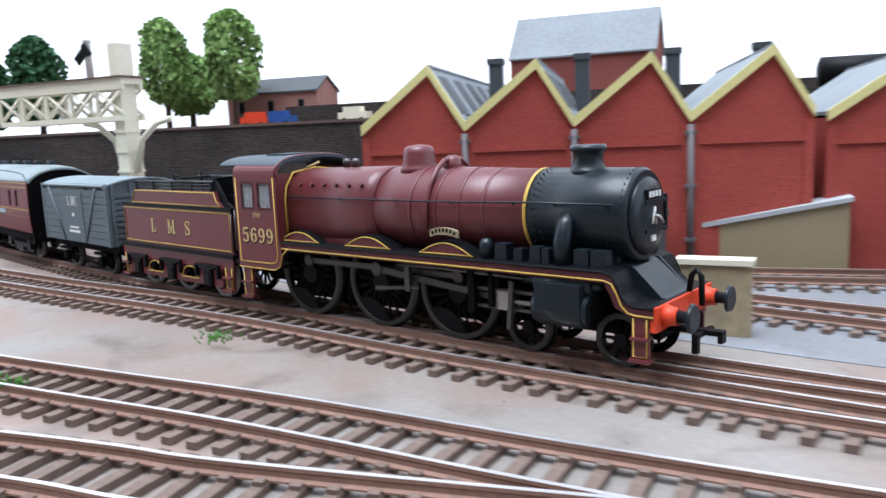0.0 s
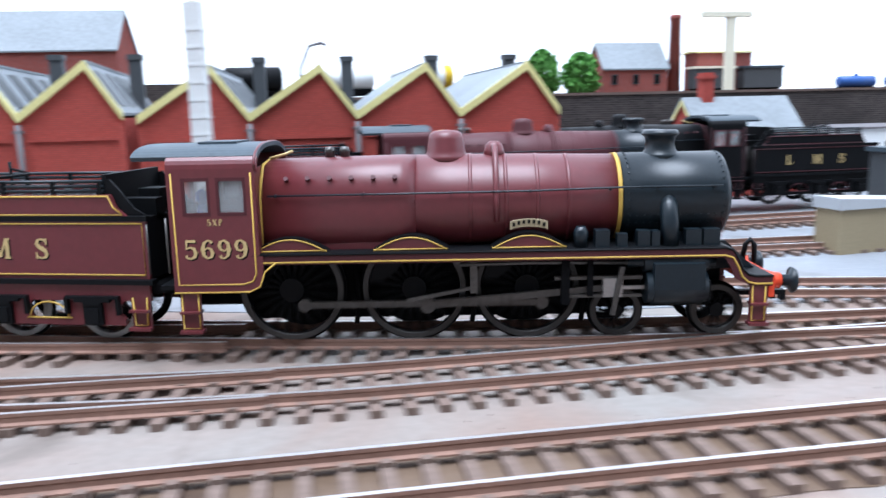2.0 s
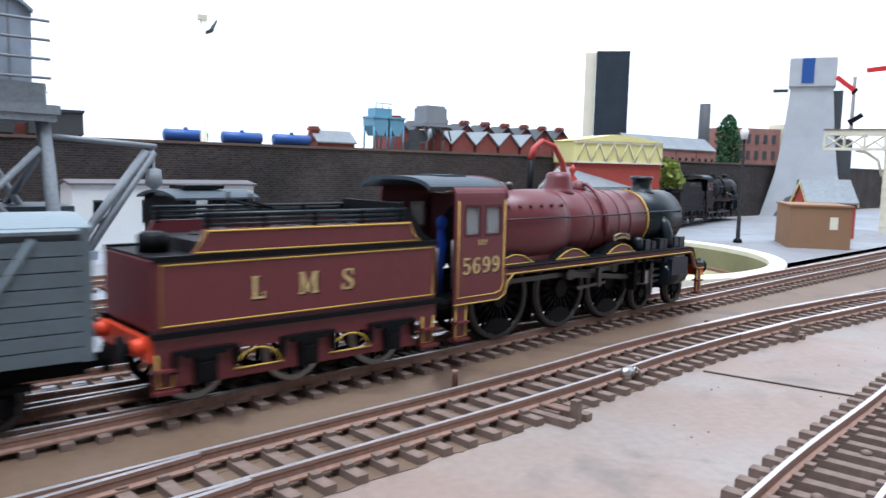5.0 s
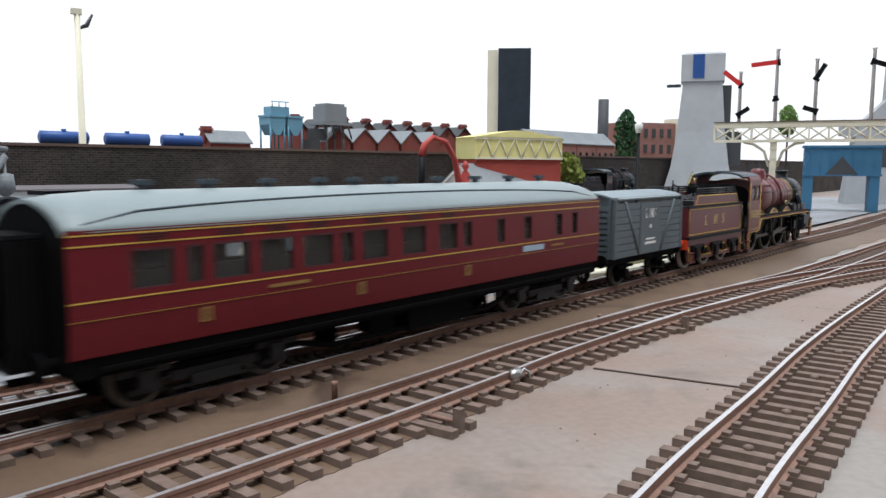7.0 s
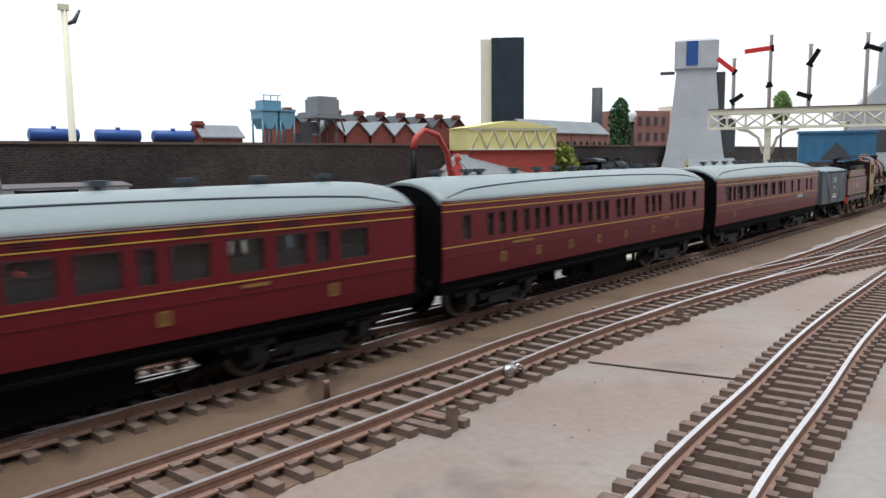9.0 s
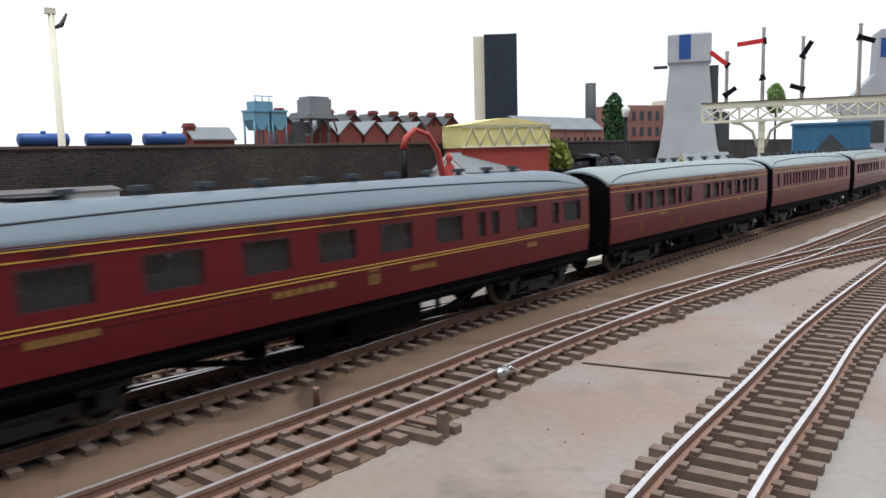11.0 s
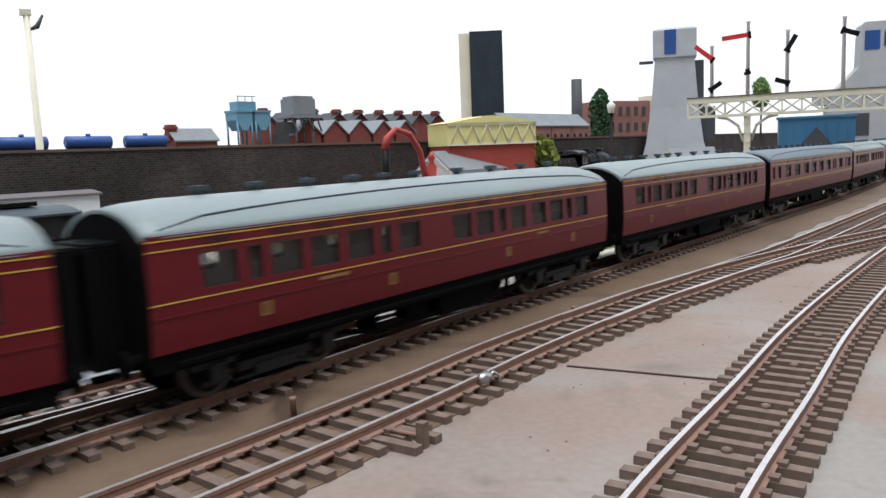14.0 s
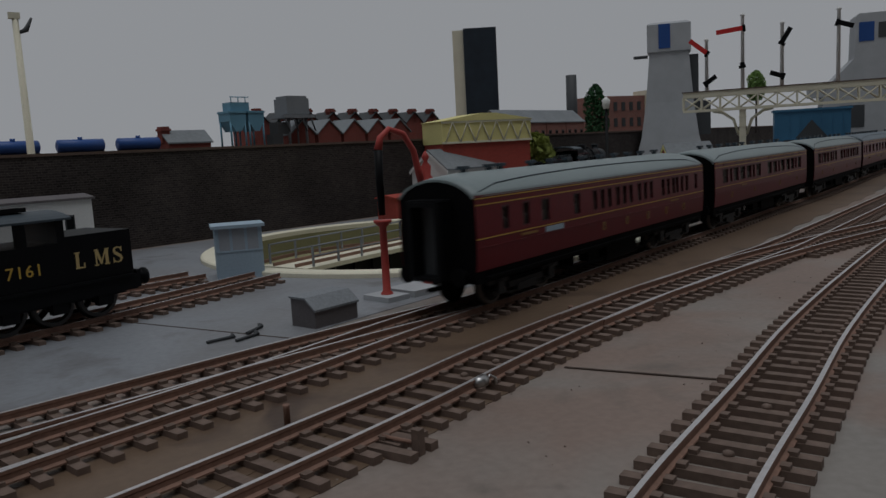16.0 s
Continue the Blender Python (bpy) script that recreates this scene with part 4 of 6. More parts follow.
def build_van():
    """A grey louvred goods van; x counts back from the engine's driving axle, its middle at -195."""
    e = root("goods_van", "grey planked goods van with louvred ends behind the tender", "wagon")
    x0, x1, hw, zb, zt = -231, -158, 15.5, 14, 41
    boxes("body", [(x0, x1, -hw + 0.6, hw - 0.6, zb, zt)], VANGREY, e)
    for side in (-1, 1):
        for k in range(8):
            z = zb + 0.2 + k * 3.05
            boxes("plank", [(x0, -206.5, side * hw - 0.6, side * hw + 0.15, z, z + 2.8)], VANGREY, e)
            boxes("plank", [(-183.5, x1, side * hw - 0.6, side * hw + 0.15, z, z + 2.8)], VANGREY, e)
        boxes("door", [(-206, -184, side * hw - 0.8, side * hw + 0.7, zb + 0.3, zt - 3)], VANGREY, e)
        boxes("door_rail", [(-209, -181, side * hw - 0.2, side * hw + 1.3, zt - 3, zt - 1.6)], DARKGREY, e)
        bar("diagonal_brace", [(-207, side * (hw + 0.5), zb + 1), (-222, side * (hw + 0.5), zt - 2)], 0.8, VANGREY, e, seg=4)
        bar("diagonal_brace", [(-183, side * (hw + 0.5), zb + 1), (-168, side * (hw + 0.5), zt - 2)], 0.8, VANGREY, e, seg=4)
        for xp in (x0 + 0.5, x1 - 0.5):
            boxes("corner_post", [(xp - 1.1, xp + 1.1, side * hw - 0.8, side * hw + 0.7, zb, zt)], VANGREY, e)
        boxes("marking_bar", [(-195 - w, -195 + w, side * hw + side * 0.75 - 0.12, side * hw + side * 0.75 + 0.12, z, z + q) for z, w, q in ((26, 1, 1.6), (18.5, 6, 1.2), (20.6, 5, 0.8))], WHITE, e, "faded white painted marks")
        lettering("LMS", 4.2, (-195, side * (hw + 0.7), 31), side, e, 1.05, "white painted letters", WHITE)
        boxes("solebar", [(x0, x1, side * 12 - 0.8, side * 12 + 0.8, 10.6, 14)], UNDER, e)
        for x in (-215, -175):
            ax = boxes("axle_guard", [(x - 4, x + 4, side * 12 - 0.4, side * 12 + 0.4, 4, 11), (x - 1.8, x + 1.8, side * 13.4 - 1.2, side * 13.4 + 1.2, 4.5, 8.2), (x - 7, x + 7, side * 13.2 - 0.8, side * 13.2 + 0.8, 9, 10.2)], UNDER, e)
            wheel(e, x, side * 8.6, 6.2, 8, 1.6)
        bar("brake_lever", [(-200, side * 14.5, 8), (-176, side * 15, 5.4)], 0.4, UNDER, e, seg=5)
    for xe, sg in ((x0, -1), (x1, 1)):
        for k in range(9):
            z = zb + 1 + k * 2.5
            boxes("louvre", [(xe - 0.1 + sg * 0.2 - 0.5, xe + sg * 0.2 + 0.5, -12.5, 12.5, z, z + 1.7)], VANGREY, e)
        for y in (-13.4, -5, 5, 13.4):
            boxes("end_post", [(xe - 0.9, xe + 0.9, y - 0.8, y + 0.8, zb, zt)], VANGREY, e)
        for y in (-11.5, 11.5):
            bar("buffer", [(xe, y, 13), (xe + sg * 3.5, y, 13), (xe + sg * 3.6, y, 13), (xe + sg * 4.4, y, 13)], [1.8, 1.4, 2.9, 2.9], UNDER, e, seg=12)
    n = 12
    arc = [(16.3 * math.sin(q) / math.sin(0.8), zt - 0.6 + 9 * (math.cos(q) - math.cos(0.8))) for q in [-0.8 + 1.6 * k / n for k in range(n + 1)]]
    bm = bmesh.new()
    prism(bm, arc + [(y * 0.99, z - 0.7) for y, z in reversed(arc)], x0 - 1, x1 + 1, "x")
    part("roof", bm, mat("van_roof", (0.20, 0.24, 0.26), 0.6, vary=0.15), e)
    bm = bmesh.new()
    prism(bm, [(y * 0.94, z - 0.5) for y, z in arc], x0 - 0.1, x1 + 0.1, "x")
    part("end_board", bm, VANGREY, e)
    return e




def build_coach(name, label, wins, roof, vents, marks, lines=(26.2, 37.9, 40.1), CL=222.0):
    """A bogie coach about its own middle, z up from the rails. wins: (middle, width) of each window."""
    e = root(name, label, "coach", group="coaches of the train")
    h, hw = CL / 2, 17.2
    zb, zw0, zw1, zt = 15.0, 28.0, 36.5, 41.2

    def bow(z):
        return hw - 0.9 * max(0, (24 - z) / 12) ** 1.6 - 0.35 * max(0, (z - 30) / 12)

    for side in (-1, 1):
        bm = bmesh.new()

        def panel(a, b, lo, hi):
            k = 5 if lo < 20 else 2
            zs = [lo + (hi - lo) * i / k for i in range(k + 1)]
            prism(bm, [(side * bow(z), z) for z in zs] + [(side * (bow(z) - 0.9), z) for z in reversed(zs)], a, b, "x")

        panel(-h, h, zb, zw0)
        panel(-h, h, zw1, zt)
        edges = [-h] + [v for c, w in sorted(wins) for v in (c - w / 2, c + w / 2)] + [h]
        for a, b in zip(edges[::2], edges[1::2]):
            panel(a, b, zw0, zw1)
        body = part("body_side", bm, COACHRED, e)
        for c, w in wins:
            fr = boxes("window_frame", [(c - w / 2 - 0.35, c + w / 2 + 0.35, side * (bow(zw1) - 0.2) - 0.32, side * (bow(zw1) - 0.2) + 0.32, z - 0.3, z + 0.3) for z in (zw0, zw1)]
                       + [(x - 0.3, x + 0.3, side * (bow(zw1) - 0.2) - 0.32, side * (bow(zw1) - 0.2) + 0.32, zw0, zw1) for x in (c - w / 2, c + w / 2)], DULLRED, body)
            boxes("pane", [(c - w / 2, c + w / 2, side * (hw - 1.0) - 0.1, side * (hw - 1.0) + 0.1, zw0 - 0.1, zw1 + 0.1)], GLASS, fr).visible_shadow = False
        for z in lines:
            yy = side * (bow(z) + 0.06)
            boxes("gold_line", [(-h, h, yy - 0.09, yy + 0.09, z - 0.16, z + 0.16)], YELLOW, body)
        yy = side * (bow(23.6) + 0.05)
        boxes("waist_bead", [(-h, h, yy - 0.12, yy + 0.12, 22.9, 23.3)], COACHRED, body)
        for k, (x, w, z, hh) in enumerate(marks):
            yy = side * (bow(z) + 0.14)
            boxes("gilt_mark", [(x - w / 2, x + w / 2, yy - 0.1, yy + 0.1, z, z + hh)], GILT, body)
            if hh > 3:
                boxes("gilt_shade", [(x - w / 6 - 0.25, x - w / 6 + 0.25, yy - 0.16, yy + 0.16, z + 0.4, z + hh - 0.4), (x + w / 6 - 0.25, x + w / 6 + 0.25, yy - 0.16, yy + 0.16, z + 0.4, z + hh - 0.4)], DULLRED, body)
        for c, w in wins:
            if w > 8:
                yy = side * (bow(38.6) + 0.1)
                boxes("window_vent", [(c - 3.4, c + 3.4, yy - 0.2, yy + 0.2, 38.5 + q * 0.6, 38.8 + q * 0.6) for q in range(3)], DULLRED, body)
        boxes("solebar", [(-h + 0.5, h - 0.5, side * 15.2 - 0.7, side * 15.2 + 0.7, 10.4, 15.4)], UNDER, e)
        boxes("step_board", [(-h + 6, h - 6, side * 16.0 - 0.9, side * 16.0 + 0.9, 11.6, 12.5)], UNDER, e)
        bar("truss_rod", [(-62, side * 12.5, 10), (-36, side * 12.5, 4.6), (36, side * 12.5, 4.6), (62, side * 12.5, 10)], 0.9, UNDER, e, seg=6)
        for x in (-36, -12, 12, 36):
            boxes("queen_post", [(x - 0.6, x + 0.6, side * 12.5 - 0.6, side * 12.5 + 0.6, 4.6, 10.4)], UNDER, e)
    for a, b, y0, y1, z0 in ((-6, 26, -14, -6, 3.6), (-22, -12, -13, -8, 5.5), (-6, 8, 6, 14, 4.2)):
        boxes("underframe_box", [(a, b, y0, y1, z0, 10.8)], UNDER, e, bevel=0.4)
    bar("vacuum_cylinder", [(-34, -7, 5), (-34, -7, 10.6)], 3.4, UNDER, e, seg=12)
    boxes("floor_pan", [(-h + 1, h - 1, -14.6, 14.6, 10.4, 15.2)], UNDER, e)
    # compartment partitions and seats, seen dimly through the glass
    for x in np.arange(-h + 18, h - 17, 24):
        boxes("partition", [(x - 0.5, x + 0.5, -3, 15.6, 15.2, 41)], SEAT, e)
        boxes("seat", [(x + 1, x + 6, -2, 15, 15.2, 29)], SEAT, e, bevel=0.6)
    boxes("corridor_wall", [(-h + 2, h - 2, -3.4, -2.8, 15.2, 30)], SEAT, e)
    n = 16
    # roof with rounded ends
    def arc(q, zc):
        return [(math.sin(a) * (hw - 0.2) / math.sin(1.15) * q, zt - 0.4 + zc * (math.cos(a) - math.cos(1.15)) * 13.2) for a in [-1.15 + 2.3 * k / n for k in range(n + 1)]]
    bm = bmesh.new()
    rings = []
    for x, q, zc in ((-h - 0.4, 0.985, 0.8), (-h + 6, 1, 0.93), (-h + 16, 1, 1), (h - 16, 1, 1), (h - 6, 1, 0.93), (h + 0.4, 0.985, 0.8)):
        a = arc(q, zc)
        rings.append([(x, y, z) for y, z in a] + [(x, y * 0.96, z - 0.8) for y, z in reversed(a)])
    loft(bm, rings)
    rf = part("roof", bm, roof, e)
    for side in (-1, 1):
        def lie(u):
            a = u * 1.15
            return side * math.sin(a) * (hw - 0.2) / math.sin(1.15), zt - 0.3 + (math.cos(a) - math.cos(1.15)) * 13.2
        strip_pts = []
        for k in range(17):
            x = -h + 4 + (2 * h - 8) * k / 16
            y, z = lie(0.86 - 0.34 * math.sin(math.pi * k / 16) ** 0.5)
            strip_pts.append((x, y, z - (0.6 if k in (0, 16) else 0)))
        bar("rain_strip", strip_pts, 0.32, CABROOF, rf, seg=5)
    for x, y in vents:
        boxes("roof_vent", [(x - 0.9, x + 0.9, y - 0.9, y + 0.9, zt + 4.6, zt + 8.6), (x - 2.2, x + 2.2, y - 1.4, y + 1.4, zt + 8.5, zt + 9.7)], CABROOF, rf, bevel=0.25)
    for sg in (-1, 1):
        bm = bmesh.new()
        zs = [12.4 + (zt - 12.4) * k / 8 for k in range(9)]
        out = [(bow(z) - 0.3, z) for z in zs] + [(y * 0.97, z - 0.3) for y, z in reversed(arc(1, 0.8))][1:-1] + [(-bow(z) + 0.3, z) for z in reversed(zs)]
        prism(bm, out, sg * (h - 1.6), sg * (h + 0.1), "x")
        part("coach_end", bm, UNDER, e)
        bm = bmesh.new()
        g0, g1 = sg * h, sg * (h + 8)
        for b in ((-6.6, -5.2, 13, 38), (5.2, 6.6, 13, 38), (-6.6, 6.6, 38, 39.6), (-6.6, 6.6, 12, 13.4)):
            box(bm, min(g0, g1), max(g0, g1), *b)
        part("gangway_bellows", bm, BLACK, e, "black concertina gangway")
        for k in range(4):
            gx = sg * (h + 1.2 + 1.9 * k)
            boxes("bellows_fold", [(gx - 0.4, gx + 0.4, -7.4, -6.5, 13, 39), (gx - 0.4, gx + 0.4, 6.5, 7.4, 13, 39), (gx - 0.4, gx + 0.4, -7.4, 7.4, 39.5, 40.3)], BLACK, e)
        boxes("gangway_door", [(sg * (h + 1) - 0.5, sg * (h + 1) + 0.5, -5.2, 5.2, 13.4, 38)], DARKGREY, e)
        for y in (-11.5, 11.5):
            bar("buffer", [(sg * h, y, 13.5), (sg * (h + 3.6), y, 13.5), (sg * (h + 3.7), y, 13.5), (sg * (h + 4.6), y, 13.5)], [1.8, 1.4, 3.2, 3.2], UNDER, e, seg=12)
        boxes("coupling", [(min(sg * h, sg * (h + 6)), max(sg * h, sg * (h + 6)), -1.2, 1.2, 8, 9.2)], UNDER, e)
        xc = sg * (h - 36)
        bg_ = boxes("bogie", [(xc - 24, xc + 24, s * 12.6 - 0.7, s * 12.6 + 0.7, 6.6, 9) for s in (-1, 1)] + [(xc - 3, xc + 3, -12, 12, 6, 9.5)], UNDER, e)
        for s in (-1, 1):
            for dx in (-18, 18):
                bm = wheel_mesh(7.0, 2.4, 5.6)
                if s > 0:
                    bm.transform(Matrix.Rotation(math.pi, 4, "Z"))
                part("wheel", bm, [BLACK, DULLSTEEL], bg_, at=(xc + dx, s * 8.6, 7))
                boxes("axlebox", [(xc + dx - 2.2, xc + dx + 2.2, s * 13.4 - 1.2, s * 13.4 + 1.2, 4.8, 9.2), (xc + dx - 4, xc + dx + 4, s * 12.9 - 0.5, s * 12.9 + 0.5, 3.8, 5.2)], BOGIE, bg_, bevel=0.3)
            boxes("bogie_frame", [(xc - 25, xc - 12, s * 13 - 0.6, s * 13 + 0.6, 8.2, 10.2), (xc + 12, xc + 25, s * 13 - 0.6, s * 13 + 0.6, 8.2, 10.2), (xc - 12, xc + 12, s * 13.2 - 0.6, s * 13.2 + 0.6, 5.4, 7.6)], BOGIE, bg_)
            boxes("bogie_spring", [(xc - 7, xc + 7, s * 13.3 - 1, s * 13.3 + 1, 3.6, 6.2), (xc - 12, xc + 12, s * 12.8 - 0.4, s * 12.8 + 0.4, 3, 3.8)], BOGIE, bg_)
    return e


engine, ENGINE_MOVING = build_engine("steam_locomotive", "maroon lined steam locomotive with black smokebox hauling the train", MAROON, True)
tender, TENDER_WHEELS = build_tender("tender", "maroon lined tender loaded with coal behind the engine", MAROON, True)
bm = bmesh.new()
tube(bm, [(-55, -6, 16.6), (-55, -6, 26), (-55, -6, 32), (-55, -6, 36)], [0.7, 1.1, 1.9, 1.0], 10)
tube(bm, [(-55, -6, 36), (-55, -6, 37), (-55, -6, 39), (-55, -6, 40)], [1.0, 1.6, 1.6, 0.6], 10)
fig = part("doll", bm, FIGBLUE, engine, "small blue plastic crew figure")
van = build_van()

openw = [(-92.4, 10.2), (-82, 4.4), (-72, 10.5), (-58.7, 10.5), (-45, 10.5), (-34.5, 4.8), (-23.5, 10.2), (3.5, 10.2), (17, 10.2), (27.6, 4.6), (38, 10.2), (53, 10.2), (66.5, 9.8), (76.5, 5), (87.5, 10.5)]
mixed = openw[:7] + [(-6.6, 10.4), (9.8, 9.4), (20, 4.4), (39, 4.7), (56.2, 5), (78.3, 4.8), (90.6, 4.4)]
third = [(-98.4, 4.8)] + [(c + d, 4.0) for c in (-77.8, -55.2, -31, -7.5, 18, 47, 75.6) for d in (-7.2, 0, 7.2)] + [(97.2, 4.4)]
diner = [(-124, 5), (-110, 7), (-88, 15.5), (-62, 15), (-36, 14.5), (-12, 14), (12, 14.2), (37.5, 14.2), (55.5, 4.8), (63.5, 5), (84, 14.2), (105, 5.2), (118, 14)]
brake = [(-92.6, 4.4), (-78.5, 4.8), (-64.2, 6), (-38.7, 5.4)] + [(c + d, 3.9) for c in (-15.2, 7.4, 31, 60, 79) for d in (-7, 0, 7)] + [(99.6, 3.9)]


def class_marks(xs):
    return [(x, 3.1, 18.6, 3.4) for x in xs]


gilt_o = class_marks((-79.5, -32, 31, 80)) + [(-56, 11, 24.4, 0.8), (55, 8, 24.4, 0.8)]
gilt_m = class_marks((-79.5, -29, 20.4)) + [(-55, 13, 24.2, 0.8), (77, 9, 24.2, 0.8)]
gilt3 = class_marks((-77, -54, -30.2, -6.6, 18.8, 47.3, 75.5)) + [(-65, 13.4, 24.4, 0.8), (61, 7.6, 24.4, 0.8)]
gilt_b = class_marks((-14, 9.7, 33.5, 57, 81)) + [(-77, 11.5, 24.4, 0.8), (67.4, 10, 24.4, 0.8)]
gilt_d = [(x + w * (k - 2.5) / 6, w / 6 * 0.72, 21.2, 1.9) for x, w in ((-87.6, 15), (-24.4, 22), (24, 12), (87, 7)) for k in range(6)] + [(1.8, 4.0, 19.6, 4.8)]
vents3 = [(x, 1.2) for x in (-92, -75, -67, -44, -27, -13, 2, 20, 36, 52, 68, 86)]
vents_o = [(x, 1.2) for x in (-84, -66, -47, -28, -14, 2, 26, 48, 70, 92)]
coach_m = build_coach("brake_open_coach", "maroon coach with large and narrow windows and double waist lining", mixed, ROOF, vents_o, gilt_m, (26.6, 22.9, 38, 40.2))
coach_a = build_coach("corridor_coach", "maroon corridor coach with grey roof and gold lining", third, ROOF, vents3, gilt3)
coach_b = build_coach("open_coach", "maroon open coach with large windows and grey roof", openw, ROOF, vents_o, gilt_o)
coach_c = build_coach("dining_coach", "maroon dining coach with darker blue-grey roof", diner, DARKROOF, [(x, 2) for x in range(-112, 116, 18)], gilt_d, (25.4, 24.5, 38.2, 40.3), 264.0)
coach_d = build_coach("brake_coach", "maroon brake coach with grey roof at the end of the train", brake, ROOF, vents3, gilt_b)
for c, x in ((coach_m, 60), (coach_d, -58)):
    for sd in (-1, 1):
        boxes("running_board_sign", [(x - 7, x + 7, sd * 17.3 - 0.15, sd * 17.3 + 0.15, 23.6, 25.6)], CABINBLUE, c, "pale grey board on the side")
COACHES = [coach_m, coach_a, coach_b, coach_c, copy_thing(coach_b, Matrix()), copy_thing(coach_b, Matrix()), coach_d]
LENGTHS = [222, 222, 222, 264, 222, 222, 222]
CENTRES = [246 + sum(LENGTHS[:k]) + 18 * k + LENGTHS[k] / 2 for k in range(7)]
for c in (COACHES[2], COACHES[4], COACHES[6]):
    boxes("coupling_block", [(112, 117, -2.4, 2.4, 8, 13)], CONCRETE, c, "pale grey coupling block", bevel=0.6)

# ---- parked rolling stock
def yard_pose(x, y, deg):
    return pose(x * K, y * K, RT * K, 0, 0, deg)


parked, _ = build_engine("parked_locomotive", "weathered dark maroon steam locomotive parked by the engine shed", DULLRED, False, "parked engines")
parked.matrix_basis = yard_pose(30, 171, 12)
ptender, _ = build_tender("parked_tender", "weathered dark maroon tender beside the engine shed", DULLRED, False, "parked tenders")
ptender.matrix_basis = yard_pose(30, 171, 11)
bengine, _ = build_engine("black_locomotive", "black steam locomotive parked before the retaining wall", BLACK, False, "parked engines")
bengine.matrix_basis = yard_pose(107, 249, 192)
btender, _ = build_tender("black_tender", "black tender with gold lettering in the yard", BLACK, False, "parked tenders")
btender.matrix_basis = yard_pose(107, 249, 192)
for ch, x in (("L", -89), ("M", -105.5), ("S", -122)):
    lettering(ch, 5.4, (x, 15.1, 22.9), 1, btender)
far_engine = copy_thing(bengine, yard_pose(969, 545, 28))
far_engine["label"] = "black steam locomotive beside the far retaining wall"
far_tender = copy_thing(btender, yard_pose(969, 545, 28))


def build_shunter():
    e = root("diesel_shunter", "black diesel shunting locomotive with gold lettering", "locomotive", at=(320, 183, RT), turn=22)
    boxes("frame", [(-12, 50, -15, 15, 9, 15)], BLACK, e, bevel=0.3)
    boxes("bonnet", [(22, 49, -14.6, 14.6, 15, 33)], BLACK, e, bevel=0.8)
    boxes("cab", [(-10, 22, -15, 15, 15, 31), (-10, -7, -15, 15, 31, 40), (19, 22, -15, 15, 31, 40), (4, 8, -15, -14, 31, 40), (4, 8, 14, 15, 31, 40)], BLACK, e)
    boxes("pane", [(-7, 4, -14.7, -14.4, 31, 40), (8, 19, -14.7, -14.4, 31, 40), (-9, -8.5, -12, 12, 32, 39)], GLASS, e)
    bm = bmesh.new()
    arc = [(15.6 * math.sin(q) / math.sin(0.8), 40 + 9 * (math.cos(q) - math.cos(0.8))) for q in [-0.8 + 0.16 * k for k in range(11)]]
    prism(bm, arc + [(y, z - 0.8) for y, z in reversed(arc)], -13, 25, "x")
    part("roof", bm, CABROOF, e)
    boxes("roof_hatch", [(-4, 14, -6, 6, 43, 44.6)], BLACK, e, bevel=0.4)
    boxes("buffer_beam", [(-14, -12, -15, 15, 9.5, 16.5)], RED, e, "red buffer beam")
    boxes("buffer_beam", [(50, 51.6, -15, 15, 9.5, 16.5)], BLACK, e)
    for x, sg in ((-14, -1), (51, 1)):
        for y in (-11, 11):
            bar("buffer", [(x, y, 13), (x + sg * 4, y, 13), (x + sg * 4.1, y, 13), (x + sg * 5.2, y, 13)], [2, 1.6, 3.4, 3.4], BLACK, e, seg=12)
    for s in (-1, 1):
        for x in (0, 18, 36):
            wheel(e, x, s * 8.6, 8.2, 0, 3)
            boxes("axlebox", [(x - 3, x + 3, s * 13 - 1.5, s * 13 + 1.5, 5, 11)], BLACK, e, bevel=0.3)
        boxes("outside_frame", [(-9, 46, s * 12.4 - 0.5, s * 12.4 + 0.5, 8, 11), (-11, 48, s * 15.4 - 0.6, s * 15.4 + 0.6, 14.4, 15.4)], BLACK, e)
        lettering("LMS", 6.2, (35, s * 14.6, 20.5), s, e, 1.25)
        text("7161", 6.0, (6, s * 15.1, 20.5), (90, 0, 0 if s < 0 else 180), YELLOW, e)
    return e


build_shunter()


def build_brake_van():
    e = root("black_wagon", "dark grey covered wagon under the water tower", "wagon", at=(236, 153, RT), turn=14)
    boxes("body", [(-38, 38, -14.5, 14.5, 12, 36)], DARKGREY, e, bevel=0.4)
    boxes("roof", [(-40, 40, -15.5, 15.5, 36, 38)], CABROOF, e, bevel=0.8)
    for s in (-1, 1):
        boxes("footboard", [(-38, 38, s * 15.4 - 1, s * 15.4 + 1, 8.5, 9.6), (-38, 38, s * 15.4 - 1, s * 15.4 + 1, 4, 5)], DULLSTEEL, e)
        boxes("framing", [(x - 0.7, x + 0.7, s * 14.7 - 0.4, s * 14.7 + 0.4, 12, 36) for x in (-37, -18, 0, 18, 37)], BLACK, e)
        for x in (-22, 22):
            wheel(e, x, s * 8.6, 6.2, 8, 1.6)


build_brake_van()

# ---- engine sheds: two rows of four gables


